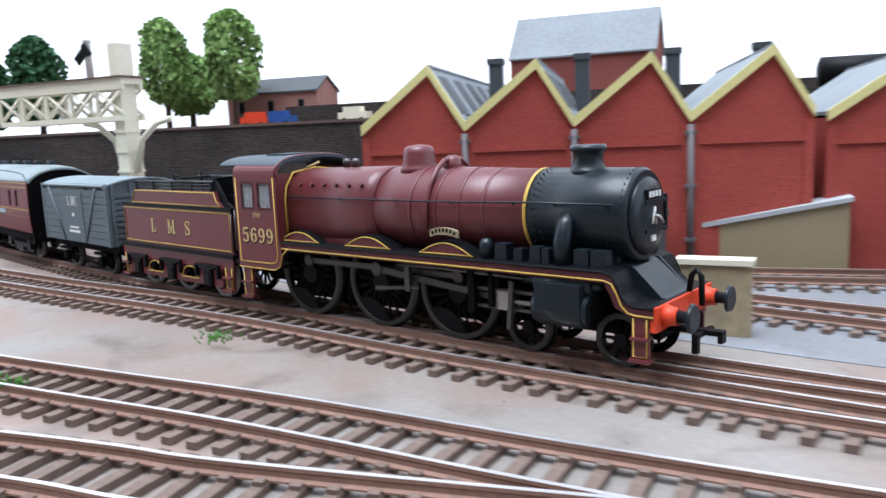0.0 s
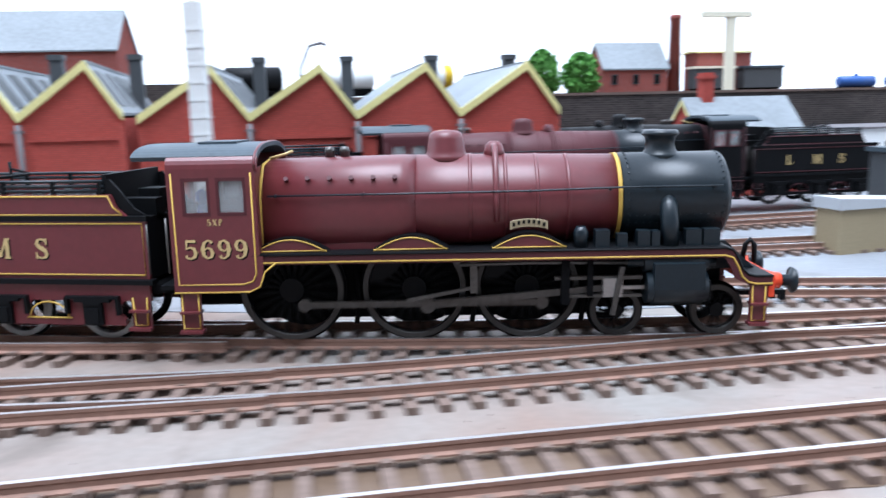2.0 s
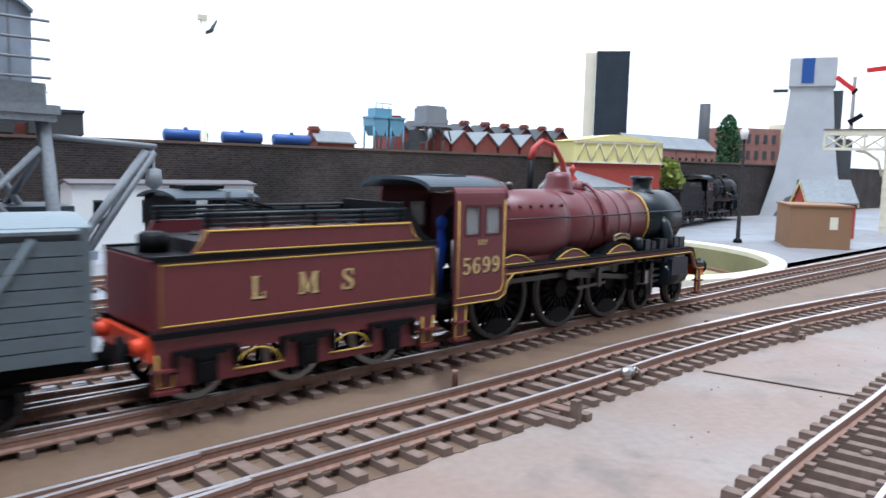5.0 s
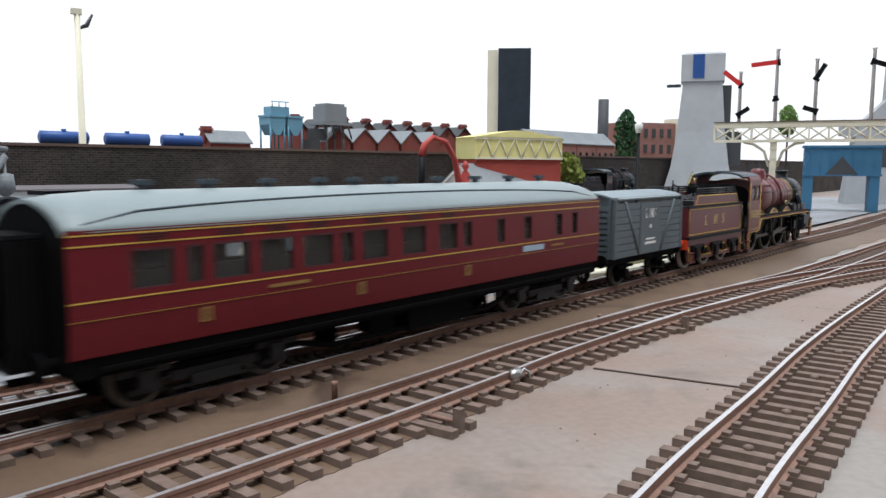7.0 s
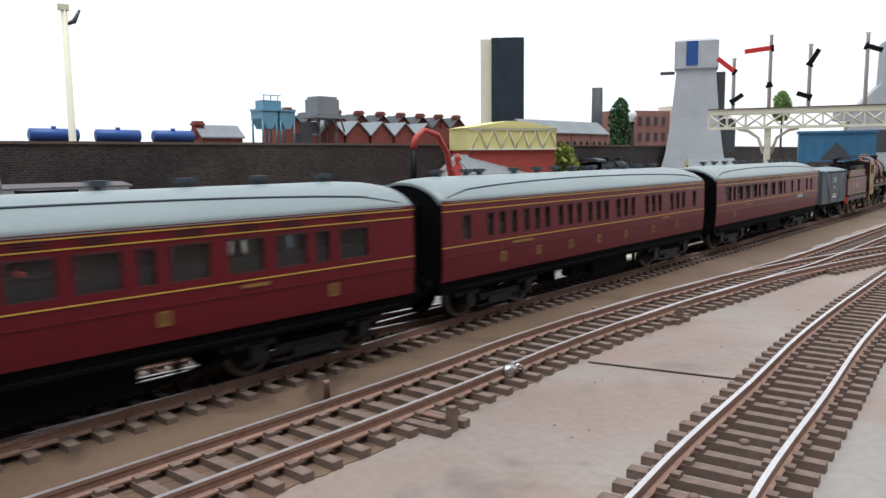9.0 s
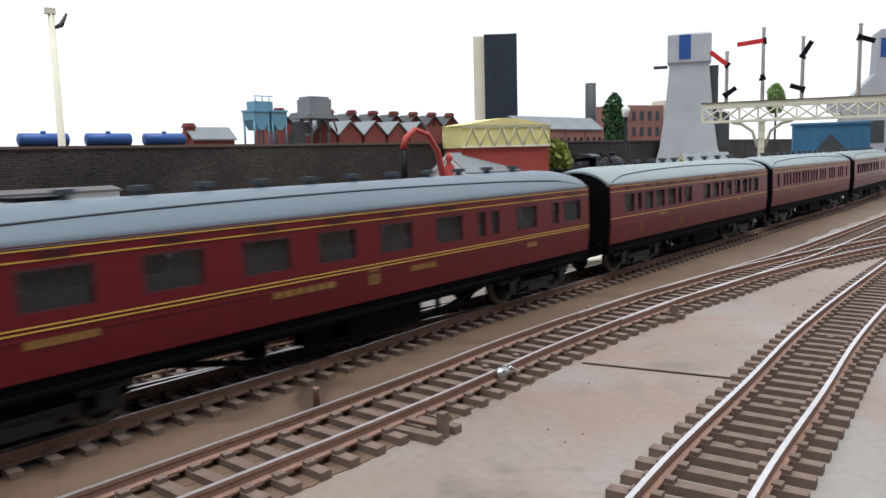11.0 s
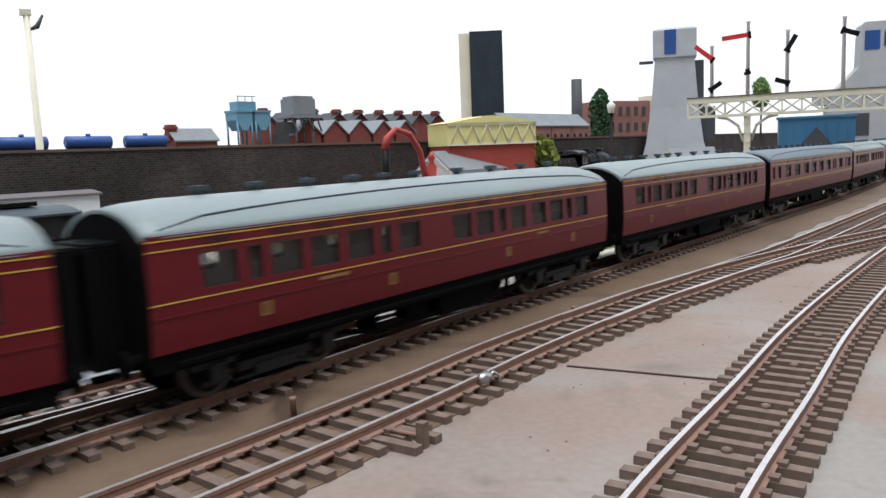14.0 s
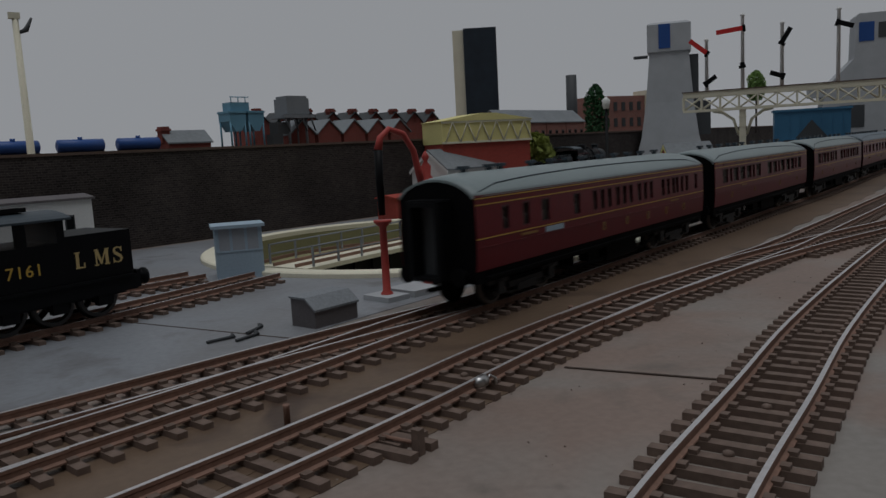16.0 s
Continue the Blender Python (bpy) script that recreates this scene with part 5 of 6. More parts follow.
def build_shed(a, b, zp, zv, label):
    d = Vector((b[0] - a[0], b[1] - a[1], 0))
    w = d.length / 4
    deg = math.degrees(math.atan2(d.y, d.x))
    depth = 172
    e = root("engine_shed", label, "building", at=(a[0], a[1], 0), turn=deg, group="engine shed blocks")
    for k in range(4):
        x0, x1, xm = k * w, (k + 1) * w, (k + 0.67) * w
        bm = bmesh.new()
        prism(bm, [(x0, 0), (x1, 0), (x1, zv - 3), (xm, zp - 3), (x0, zv - 3)], 0, 3, "y")
        g = part("gable_wall", bm, REDBRICK, e)
        for a0, a1 in ((x0, x0 + 3.4), (x1 - 3.4, x1)):
            boxes("brick_pilaster", [(a0, a1, -0.9, 0, 0, zv - 5)], REDBRICK, g)
        boxes("string_course", [(x0 + 3.4, x1 - 3.4, -0.9, 0, zv - 13, zv - 11.4), (x0 + 3.4, x1 - 3.4, -0.5, 0, zv - 11.4, zv - 10.6)], REDBRICK, g)
        boxes("infill_edge", [(x0 + 3.4, x0 + 4.0, -0.4, 0, 0, zv - 13)], REDBRICK, g)
        for q, (xa, xb) in enumerate(((x0, xm), (xm, x1))):
            za, zb2 = (zv, zp) if q == 0 else (zp, zv)
            bm = bmesh.new()
            prism(bm, [(xa, za), (xb, zb2), (xb, zb2 - 4.2), (xa, za - 4.2)], -1.9, 0.4, "y")
            part("bargeboard", bm, BARGE, e, "pale yellow bargeboard")
            bm = bmesh.new()
            prism(bm, [(xa, za - 0.4), (xb, zb2 - 0.4), (xb, zb2 - 1.8), (xa, za - 1.8)], 0.4, depth, "y")
            r = part("roof_slope", bm, SLATE, e)
            if q == 1:
                for j in range(5):
                    y0 = 8 + j * 32
                    bm = bmesh.new()
                    u0, u1 = 0.18, 0.88
                    p = lambda u: (xa + (xb - xa) * u, za + (zb2 - za) * u)
                    (ax, az), (bx, bz) = p(u0), p(u1)
                    prism(bm, [(ax, az + 0.3), (bx, bz + 0.3), (bx, bz - 0.6), (ax, az - 0.6)], y0, y0 + 17, "y")
                    sk = part("skylight", bm, DARKGREY, r)
                    boxes("glazing_bar", [(min(ax, bx) - 0.4, max(ax, bx) + 0.4, y0 - 1.6, y0, min(az, bz) - 0.6, min(az, bz) + 0.2)], WHITE, sk)
        boxes("ridge", [(xm - 0.8, xm + 0.8, 0.4, depth, zp - 1.0, zp + 0.2)], SLATE, e)
        if k < 4:
            xv = x1 - (3 if k == 3 else 0)
            bm = bmesh.new()
            box(bm, xv - 3.6, xv + 3.6, 92, 100, zv - 6, zv + 30)
            box(bm, xv - 4.3, xv + 4.3, 91.3, 100.7, zv + 30, zv + 33)
            part("smoke_vent", bm, DARKGREY, e, bevel=0.5)
        if 0 < k:
            bm = bmesh.new()
            tube(bm, [(x0, -2.1, zv - 5), (x0, -2.1, 0)], 1.3, 8)
            for z in (zv - 9, zv - 30, 14):
                box(bm, x0 - 2.2, x0 + 2.2, -3.2, -0.4, z, z + 1.4)
            part("drainpipe", bm, DRAIN, e)
    boxes("end_wall", [(0, 2, 3, depth, 0, zv - 3), (4 * w - 2, 4 * w, 3, depth, 0, zv - 3)], REDBRICK, e)
    boxes("rear_wall", [(2, 4 * w - 2, depth - 3, depth, 0, zv - 3)], REDBRICK, e)
    return e


build_shed((-324, 107), (-151, 161), 89.5, 65.5, "red brick engine shed with four pale-edged gables")
build_shed((-147, 167), (60, 211), 87, 63.5, "red brick engine shed block with zigzag gabled roof")
tagged(boxes("lean_to", [(0, 62, -16, 0, 0, 27), (-1, 63, -17, 0.2, 27, 29)], DARKGREY, at=(-262, 121, 0), turn=17), "dark grey low lean-to against the shed wall", "shed")


def house(name, label, at, turn, L, D, hw, hr, wall, roof, windows=0, chimney=None, barge=None):
    e = root(name, label, "building", at=at, turn=turn)
    bm = bmesh.new()
    prism(bm, [(0, 0), (D, 0), (D, hw), (D / 2, hr), (0, hw)], 0, L, "x")
    part("wall", bm, wall, e)
    for y0, y1 in ((-1.6, D / 2), (D + 1.6, D / 2)):
        bm = bmesh.new()
        k = (hr - hw) / (D / 2)
        z0 = hw - 1.6 * k
        prism(bm, [(y0, z0 + 0.2), (y1, hr + 0.2), (y1, hr + 1.6), (y0, z0 + 1.6)], -1.8, L + 1.8, "x")
        part("roof", bm, roof, e)
    for k in range(windows):
        x = L * (k + 0.5) / windows
        w = boxes("window", [(x - 3, x + 3, -0.5, 0.2, hw * 0.42, hw * 0.78)], CREAM if barge else DARKGREY, e)
        boxes("pane", [(x - 2.3, x + 2.3, -0.8, -0.4, hw * 0.45, hw * 0.75)], PANE if barge else BLACK, w)
    if chimney:
        boxes("chimney", [(chimney[0] - 4, chimney[0] + 4, D / 2 - 4, D / 2 + 4, hw, chimney[1]), (chimney[0] - 5, chimney[0] + 5, D / 2 - 5, D / 2 + 5, chimney[1] - 4, chimney[1] - 2)], wall, e)
    if barge:
        for x in (-1.9, L + 1.0):
            for y0, y1 in ((-1.6, D / 2), (D + 1.6, D / 2)):
                bm = bmesh.new()
                k = (hr - hw) / (D / 2)
                prism(bm, [(y0, hw - 1.6 * k), (y1, hr), (y1, hr - 3), (y0, hw - 1.6 * k - 3)], x, x + 0.9, "x")
                part("bargeboard", bm, barge, e)
    return e


A = 12.7
house("warehouse", "tall red brick warehouse with grey slate roof above the sheds", (-405, 440, TOP), 8, 118, 60, 48, 82, FARBRICK, SLATE)
house("mill_house", "red brick mill house with grey roof and windows", (129, 500, TOP), A, 60, 40, 24, 46, FARBRICK, SLATE, 3)
tagged(bar("mill_chimney", [(195, 520, TOP), (195, 520, TOP + 66), (195, 520, TOP + 66.5), (195, 520, TOP + 70)], [6, 4.8, 5.6, 5.2], FARBRICK, seg=14), "tall round red brick factory chimney", "chimney")
house("signal_hut", "red hut with pale yellow roof on the upper level", (214, 512, TOP), A, 52, 26, 36, 37, FARBRICK, BARGE)
boxes_at = [(206, 504), (252, 515)]
for x, y in boxes_at:
    wv = root("goods_wagon", "dark grey goods wagon with pale roof on the upper line", "wagon", at=(x, y, TOP), turn=A, group="upper line wagons")
    boxes("body", [(0, 38, -7, 7, 5, 22)], DARKGREY, wv, bevel=0.3)
    boxes("roof", [(-1, 39, -8, 8, 22, 24)], CREAM if x < 230 else CABROOF, wv, bevel=0.6)
    boxes("underframe", [(1, 37, -5, 5, 0, 5)], UNDER, wv)
house("pump_house", "small brick house with grey roof and chimney before the wall", (165, 325, 0), A, 76, 46, 44, 66, REDBRICK, SLATE, 0, (16, 84), BARGE)
house("white_office", "long white office building before the retaining wall", (280, 382, 0), A, 120, 30, 42, 44, WHITE, DRAIN, 4)
house("crew_hut", "white and maroon crew hut with grey roof", (722, 470, 0), A, 88, 48, 42, 60, WHITE, SLATE, 4, None, WHITE)
tagged(boxes("dado", [(-0.8, 88.8, -0.8, 0.3, 0, 18)], DULLRED, at=(722, 470, 0), turn=A), "maroon painted boarding of the crew hut", "boarding")
house("red_store", "low red store beside the crew hut", (652, 452, 0), A, 55, 24, 20, 22, REDBRICK, REDBRICK, 1)

# red building with yellow trussed parapet
e = root("boiler_house", "red building with pale yellow trussed upper storey", "building", at=(735, 494, 0), turn=-6)
boxes("wall", [(0, 103, 0, 40, 0, 66)], REDBRICK, e, bevel=0.4)
boxes("upper_storey", [(-1, 104, -1, 41, 66, 88)], BARGE, e, bevel=0.4)
bm = bmesh.new()
prism(bm, [(-3, 88), (106, 88), (60, 95), (43, 95)], -3, 43, "y")
part("roof", bm, BARGE, e)
for k in range(6):
    x = 2 + k * 17
    bar("truss", [(x, -1.8, 67), (x + 8.5, -1.8, 87), (x + 17, -1.8, 67)], 0.9, CREAM, e, seg=5)
boxes("parapet_rail", [(-1.5, 104.5, -2.4, -1, 66, 68), (-1.5, 104.5, -2.4, -1, 86, 88)], CREAM, e)

# upper town: blue hopper, tank, rows of roofs, tower block
for k, x in enumerate((352, 402, 450)):
    y = 548 + (x - 360) * 0.225
    wv = root("tank_wagon", "small blue tank wagon on the upper line", "wagon", at=(x, y, TOP), turn=A, group="blue tank wagons")
    bm = bmesh.new()
    tube(bm, [(0, 0, 9), (1, 0, 9), (37, 0, 9), (38, 0, 9)], [3, 5.2, 5.2, 3], 14)
    part("barrel", bm, TANKBLUE, wv)
    boxes("underframe", [(1, 37, -4, 4, 1, 4)], UNDER, wv)
    bar("dome", [(19, 0, 13), (19, 0, 16)], 2, TANKBLUE, wv, seg=8)
e = root("coal_hopper", "blue steel coal hopper on legs", "hopper", at=(562, 602, TOP), turn=A)
for x in (0, 21):
    bm = bmesh.new()
    prism(bm, [(x, 37), (x + 18, 37), (x + 18, 28), (x + 12, 18), (x + 6, 18), (x, 28)], 0, 20, "y")
    part("bin", bm, PALEBLUE, e)
    boxes("bin_rim", [(x - 0.8, x + 18.8, -0.8, 20.8, 35.6, 37.6)], PALEBLUE, e)
    for dx in (1, 17):
        for y in (1, 19):
            bar("leg", [(x + dx, y, 0), (x + dx, y, 30)], 1.0, PALEBLUE, e, seg=6)
boxes("head", [(3, 24, 2, 16, 37.6, 46)], PALEBLUE, e, bevel=0.5)
for x in (4, 12, 20):
    bar("head_rail", [(x, 2, 46), (x, 2, 51)], 0.5, PALEBLUE, e, seg=5)
bar("head_rail", [(3, 2, 51), (24, 2, 51)], 0.5, PALEBLUE, e, seg=5)
e = root("storage_tank", "grey water tank on a trestle among roofs", "tank", at=(626, 612, TOP), turn=A)
boxes("tank", [(0, 28, 0, 22, 34, 50)], TRESTLE, e, bevel=0.8)
boxes("lid", [(2, 26, 1, 21, 50, 52.6)], TRESTLE, e, bevel=1.2)
boxes("hoist_house", [(-12, 4, 2, 16, 14, 26), (-18, -6, 2, 14, 4, 14)], DARKGREY, e, bevel=0.6)
for x in (3, 25):
    for y in (3, 19):
        bar("leg", [(x, y, 0), (x, y, 34)], 1.6, TRESTLE, e, seg=6)
boxes("platform", [(-6, 34, -3, 25, 30, 33.5)], TRESTLE, e)
for x in (-5, 6, 17, 28):
    bar("brace", [(x, -2, 30), (x + 5, -2, 16)], 0.9, DARKGREY, e, seg=4)
house("engine_house", "low red brick building with grey roof", (498, 585, TOP), A, 42, 24, 9, 19, FARBRICK, SLATE, 0, (2, 24))
for k in range(5):
    house("terrace_shed", "red brick shed with grey gabled roof on the upper level", (668 + k * 36, 640 + k * 9, TOP), 90 + A, 34, 32, 14, 28, FARBRICK, SLATE)
for k in range(9):
    house("terraced_house", "small red brick terraced house with dark roof", (640 + k * 34, 690 + k * 8, TOP), 90 + A, 28, 32, 26, 40, FARBRICK, DARKGREY, 0, (4, 45))
e = root("tower_block", "dark blue-black tower block with cream side", "building", at=(1248, 1146, TOP), turn=-37)
boxes("front", [(0, 66, 0, 50, 0, 226)], mat("tower_dark", (0.022, 0.032, 0.045), 0.5, vary=0.25, grain=60), e)
boxes("side", [(-22, -0.5, 8, 50, 0, 224)], CREAM, e)
for k in range(4):
    house("brick_villa", "brown brick house with grey roof far behind the yard", (930 + k * 50, 640 + k * 14, 40), A, 46, 40, 50, 66, PINKBRICK, SLATE, 3)
tagged(bar("round_chimney", [(1150, 742, 40), (1150, 742, 162)], [9, 8.2], DARKGREY, seg=14), "dark round factory stack", "chimney")
e = root("mill_block", "pale brick mill block with many windows", "building", at=(1230, 775, 40), turn=-10)
boxes("wall", [(0, 120, 0, 60, 0, 92)], PINKBRICK, e, bevel=0.5)
boxes("stair_tower", [(104, 140, -8, 30, 0, 100)], CREAM, e, bevel=0.5)
for k in range(6):
    for j in range(3):
        boxes("window", [(8 + k * 16, 15 + k * 16, -0.8, 0.3, 16 + j * 26, 30 + j * 26)], DARKGREY, e)

# ---- water tower
e = root("water_tower", "grey weathered water tank on a timber trestle tower", "water tower", at=(217, 161, 0), turn=-60)
L, D, Z0, Z1 = 41, 34, 82, 105
bm = bmesh.new()
n = 10
arc = [(D / 2 + (D / 2 + 0.5) * math.sin(q) / math.sin(0.8), Z1 + 20 * (math.cos(q) - math.cos(0.8))) for q in [-0.8 + 1.6 * k / n for k in range(n + 1)]]
prism(bm, [(0, Z0), (D, Z0)] + [(y, z) for y, z in reversed(arc)], 0, L, "x")
tank = part("tank", bm, TANKGREY, e)
bm = bmesh.new()
prism(bm, [(y, z + 0.1) for y, z in arc] + [(y, z + 1.2) for y, z in reversed(arc)], -1.4, L + 1.4, "x")
part("roof", bm, TANKGREY, e)
for x in (5, 11, 17, 23, 29, 35):
    boxes("plate_seam", [(x - 0.3, x + 0.3, -0.35, 0, Z0, Z1)], TRESTLE, tank)
for y in (6, 13, 20, 27):
    boxes("plate_seam", [(L, L + 0.35, y - 0.3, y + 0.3, Z0, Z1 + 3)], TRESTLE, tank)
for k in range(4):
    z = Z0 + 2 + k * 6
    bar("walkway_rail", [(L + 0.5, 14, z), (L + 6, 17, z), (L + 6, D + 3, z + 0.5)], 0.5, TRESTLE, e, seg=5)
    bar("ladder_rung", [(L + 1.5, 6, z), (L + 1.5, 12, z)], 0.4, TRESTLE, e, seg=5)
boxes("deck", [(-6, L + 6, -6, D + 6, 73, 76)], TRESTLE, e, bevel=0.5)
for k in range(6):
    boxes("joist", [(-4 + k * 9.6, -1.6 + k * 9.6, -5, D + 5, 70.6, 73)], TRESTLE, e)
boxes("parapet", [(-3, L + 3, -3, -1.8, 76, 83)], TRESTLE, e)
boxes("parapet", [(L + 1.8, L + 3, -1.8, D + 3, 76, 83)], TRESTLE, e)
boxes("parapet", [(-3, -1.8, -1.8, D + 3, 76, 83)], TRESTLE, e)
for x in (-2, L + 2):
    for y in (-2, D / 2, D + 2):
        bm = bmesh.new()
        tube(bm, [(x, y, 71), (x + (x - L / 2) * 0.22, y + (y - D / 2) * 0.22, 0.2)], 2.3, 4)
        part("leg", bm, TRESTLE, e)
for x in (-3, L + 3):
    bar("diagonal_brace", [(x, 0, 62), (x, D, 30)], 1.3, TRESTLE, e, seg=4)
    bar("diagonal_brace", [(x, D, 62), (x, 0, 30)], 1.3, TRESTLE, e, seg=4)
for y in (-3, D + 3):
    bar("diagonal_brace", [(0, y, 62), (L, y, 30)], 1.3, TRESTLE, e, seg=4)
    bar("diagonal_brace", [(L, y, 62), (0, y, 30)], 1.3, TRESTLE, e, seg=4)
boxes("cross_beam", [(L + 3, L + 6, -8, D + 8, 25, 28)], TRESTLE, e)
boxes("cross_beam", [(-6, -3, -8, D + 8, 25, 28)], TRESTLE, e)
bar("swing_arm", [(L + 3, D + 4, 66), (L + 3, D + 44, 64)], 1.0, TRESTLE, e, seg=6)
bar("swing_arm", [(L + 3, D + 10, 27), (L + 3, D + 40, 62)], 1.6, TRESTLE, e, seg=4)
bar("swing_arm", [(L + 3, D + 16, 27), (L + 3, D + 43, 62)], 1.6, TRESTLE, e, seg=4)
bm = bmesh.new()
tube(bm, [(L + 3, D + 43, 63), (L + 3, D + 43, 56), (L + 3, D + 43, 55.5), (L + 3, D + 43, 50), (L + 3, D + 43, 48)], [0.5, 0.5, 2.6, 3.2, 1], 12)
part("lamp_bell", bm, TRESTLE, e)
boxes("lower_stage", [(L, L + 6, D - 26, D + 18, 24, 27)], TANKGREY, e)
for y in (D - 20, D - 3, D + 13):
    bar("timber_post", [(L + 3, y, 24), (L + 3, y, 0.2)], 1.6, DARKGREY, e, seg=4)

# ---- huts, boxes and yard things
house("platelayer_hut", "pinkish brick hut with corrugated blue-edged roof", (79, 120, 0), 4, 40, 24, 29, 36, mat("pink_card", (0.24, 0.12, 0.11), 0.8, vary=0.2), SLATE)
bm = bmesh.new()
prism(bm, [(0, 0), (52, 0), (52, 29), (0, 19)], 0, 16, "y")
e = tagged(part("coal_bunker", bm, TAN, at=(-189, 150, 0), turn=9), "tan card bunker with sloping grey top by the shed", "bunker")
bm = bmesh.new()
prism(bm, [(-1, 19.1), (53, 29.3), (53, 31), (-1, 21)], -1, 17, "y")
part("lid", bm, CONCRETE, e)
bm = bmesh.new()
prism(bm, [(0, 0), (52, 0), (52, 19), (0, 19)], 0, 14, "y")
e = tagged(part("coal_bunker", bm, TAN, at=(166, 118, 0), turn=20), "tan card bunker with grey top near the water tower", "bunker")
bm = bmesh.new()
prism(bm, [(-1, 19.1), (53, 19.1), (53, 21), (-1, 24)], -1, 15, "y")
part("lid", bm, CONCRETE, e)
for x, y, L, deg, H, lab in ((-178, 56, 20, 4, 21, "weathered cream and brown block wall beside the track"), (223, -77, 18.5, -8, 14.6, "weathered cream concrete block beside the front track")):
    e = tagged(boxes("block_wall", [(0, L, 0, 5, 0, H)], mat("weathered_block", (0.33, 0.27, 0.17), 0.85, vary=0.4, grain=220), at=(x, y, 0), turn=deg, bevel=0.5), lab, "wall block")
    boxes("coping", [(-0.6, L + 0.6, -0.8, 5.8, H, H + 1.6)], CREAM, e, bevel=0.4)
    boxes("groove", [(L * 0.55, L * 0.55 + 0.8, -0.15, 0.1, 0, H - 0.5)], TAN, e)
e = tagged(boxes("telegraph_post", [(-3.6, 3.6, -2.4, 2.4, 0, 108)], WHITE, at=(-97, 115, 0), bevel=0.4), "tall cream lattice signal post", "post")
bm = bmesh.new()
for k in range(14):
    box(bm, -3.8, 3.8, -2.6, 2.6, 6 + k * 7, 7 + k * 7)
part("lattice", bm, WHITE, e)
bar("finial", [(0, 0, 108), (0, 0, 112), (0, 0, 116)], [2, 1.2, 0.3], CREAM, e, seg=8)


def water_crane(x, y, deg):
    e = root("water_crane", "red water crane with swan neck and black leather hose", "water crane", at=(x, y, 0), turn=deg)
    boxes("plinth", [(-12, 12, -9, 9, 0.2, 3)], CONCRETE, e, bevel=0.6)
    bm = bmesh.new()
    tube(bm, [(8, 0, 3), (8, 0, 8), (8, 0, 9), (8, 0, 44), (8, 0, 45), (8, 0, 49), (8, 0, 51), (8, 0, 55), (8, 0, 57), (8, 0, 59), (8, 0, 61.5)], [4, 3.4, 2.6, 2.2, 3.6, 3.8, 2, 2.4, 0.8, 1.8, 0.4], 14)
    part("column", bm, CRANERED, e)
    pts = [(5, 0, 47), (3, 0, 54), (1, 0, 62), (-5, 0, 69.5), (-13, 0, 71.5), (-18, 0, 68), (-19.5, 0, 63)]
    bar("swan_neck", pts, [1.6, 1.5, 1.35, 1.3, 1.3, 1.4, 1.8], CRANERED, e, seg=12)
    bar("hose", [(-19.5, 0, 63), (-19.7, 0, 50), (-19.5, 0, 36)], [1.9, 1.7, 1.5], BLACK, e, "black leather hose", 10)
    bar("pillar", [(-19.5, 0, 1), (-19.5, 0, 3), (-19.5, 0, 4), (-19.5, 0, 31), (-19.5, 0, 33), (-19.5, 0, 34)], [3, 2.6, 1.7, 1.5, 3.8, 3.8], CRANERED, e, seg=12)
    boxes("base_block", [(-26, -14, -8, 8, 0.2, 2.4)], CONCRETE, e, bevel=0.4)


water_crane(482, 152, 12)
e = root("grit_bin", "grey sloping-lid grit bin on the yard", "bin", at=(416, 119, 0), turn=16)
bm = bmesh.new()
prism(bm, [(0, 0.2), (13, 0.2), (13, 10.4), (5, 10.4), (0, 6.6)], 0, 21, "x")
part("body", bm, DRAIN, e, bevel=0.4)
bm = bmesh.new()
prism(bm, [(-0.6, 6.4), (4.8, 10.6), (13.4, 10.6), (13.4, 11.3), (4.6, 11.3), (-0.6, 7.2)], -0.6, 21.6, "x")
part("lid", bm, TRESTLE, e)
e = root("turntable_cabin", "pale blue-grey turntable control cabin with windows", "cabin", at=(428, 262, 0), turn=-16)
boxes("wall", [(0, 24, 0, 18, 0, 15), (0, 2, 0, 18, 15, 27), (22, 24, 0, 18, 15, 27), (7.4, 8.8, 0, 1, 15, 27), (15, 16.4, 0, 1, 15, 27), (2, 22, 17, 18, 15, 27)], CABINBLUE, e)
boxes("plank_bead", [(0.2, 23.8, -0.3, 0, 14.4, 15.2), (0.2, 23.8, -0.3, 0, 0, 1)], CABINBLUE, e)
boxes("roof", [(-1.6, 25.6, -2, 20, 27, 28.6)], CABINBLUE, e, bevel=0.4)
boxes("pane", [(2, 22, 0.4, 0.7, 15, 27)], PANE, e)
# turntable: raised ring, pit and bridge
e = root("turntable", "locomotive turntable with pale kerb, sunken olive well and railed bridge", "turntable", at=(*WELL, 0))


def turned(name, prof, m, owner, N=64):
    """A ring turned about the upright axis from a closed profile of (radius, height)."""
    bm = bmesh.new()
    loops = [[bm.verts.new((r * math.cos(2 * math.pi * k / N), r * math.sin(2 * math.pi * k / N), z)) for k in range(N)] for r, z in prof]
    for a, b in zip(loops, loops[1:] + loops[:1]):
        for k in range(N):
            bm.faces.new((a[k], a[(k + 1) % N], b[(k + 1) % N], b[k]))
    return part(name, bm, m, owner)


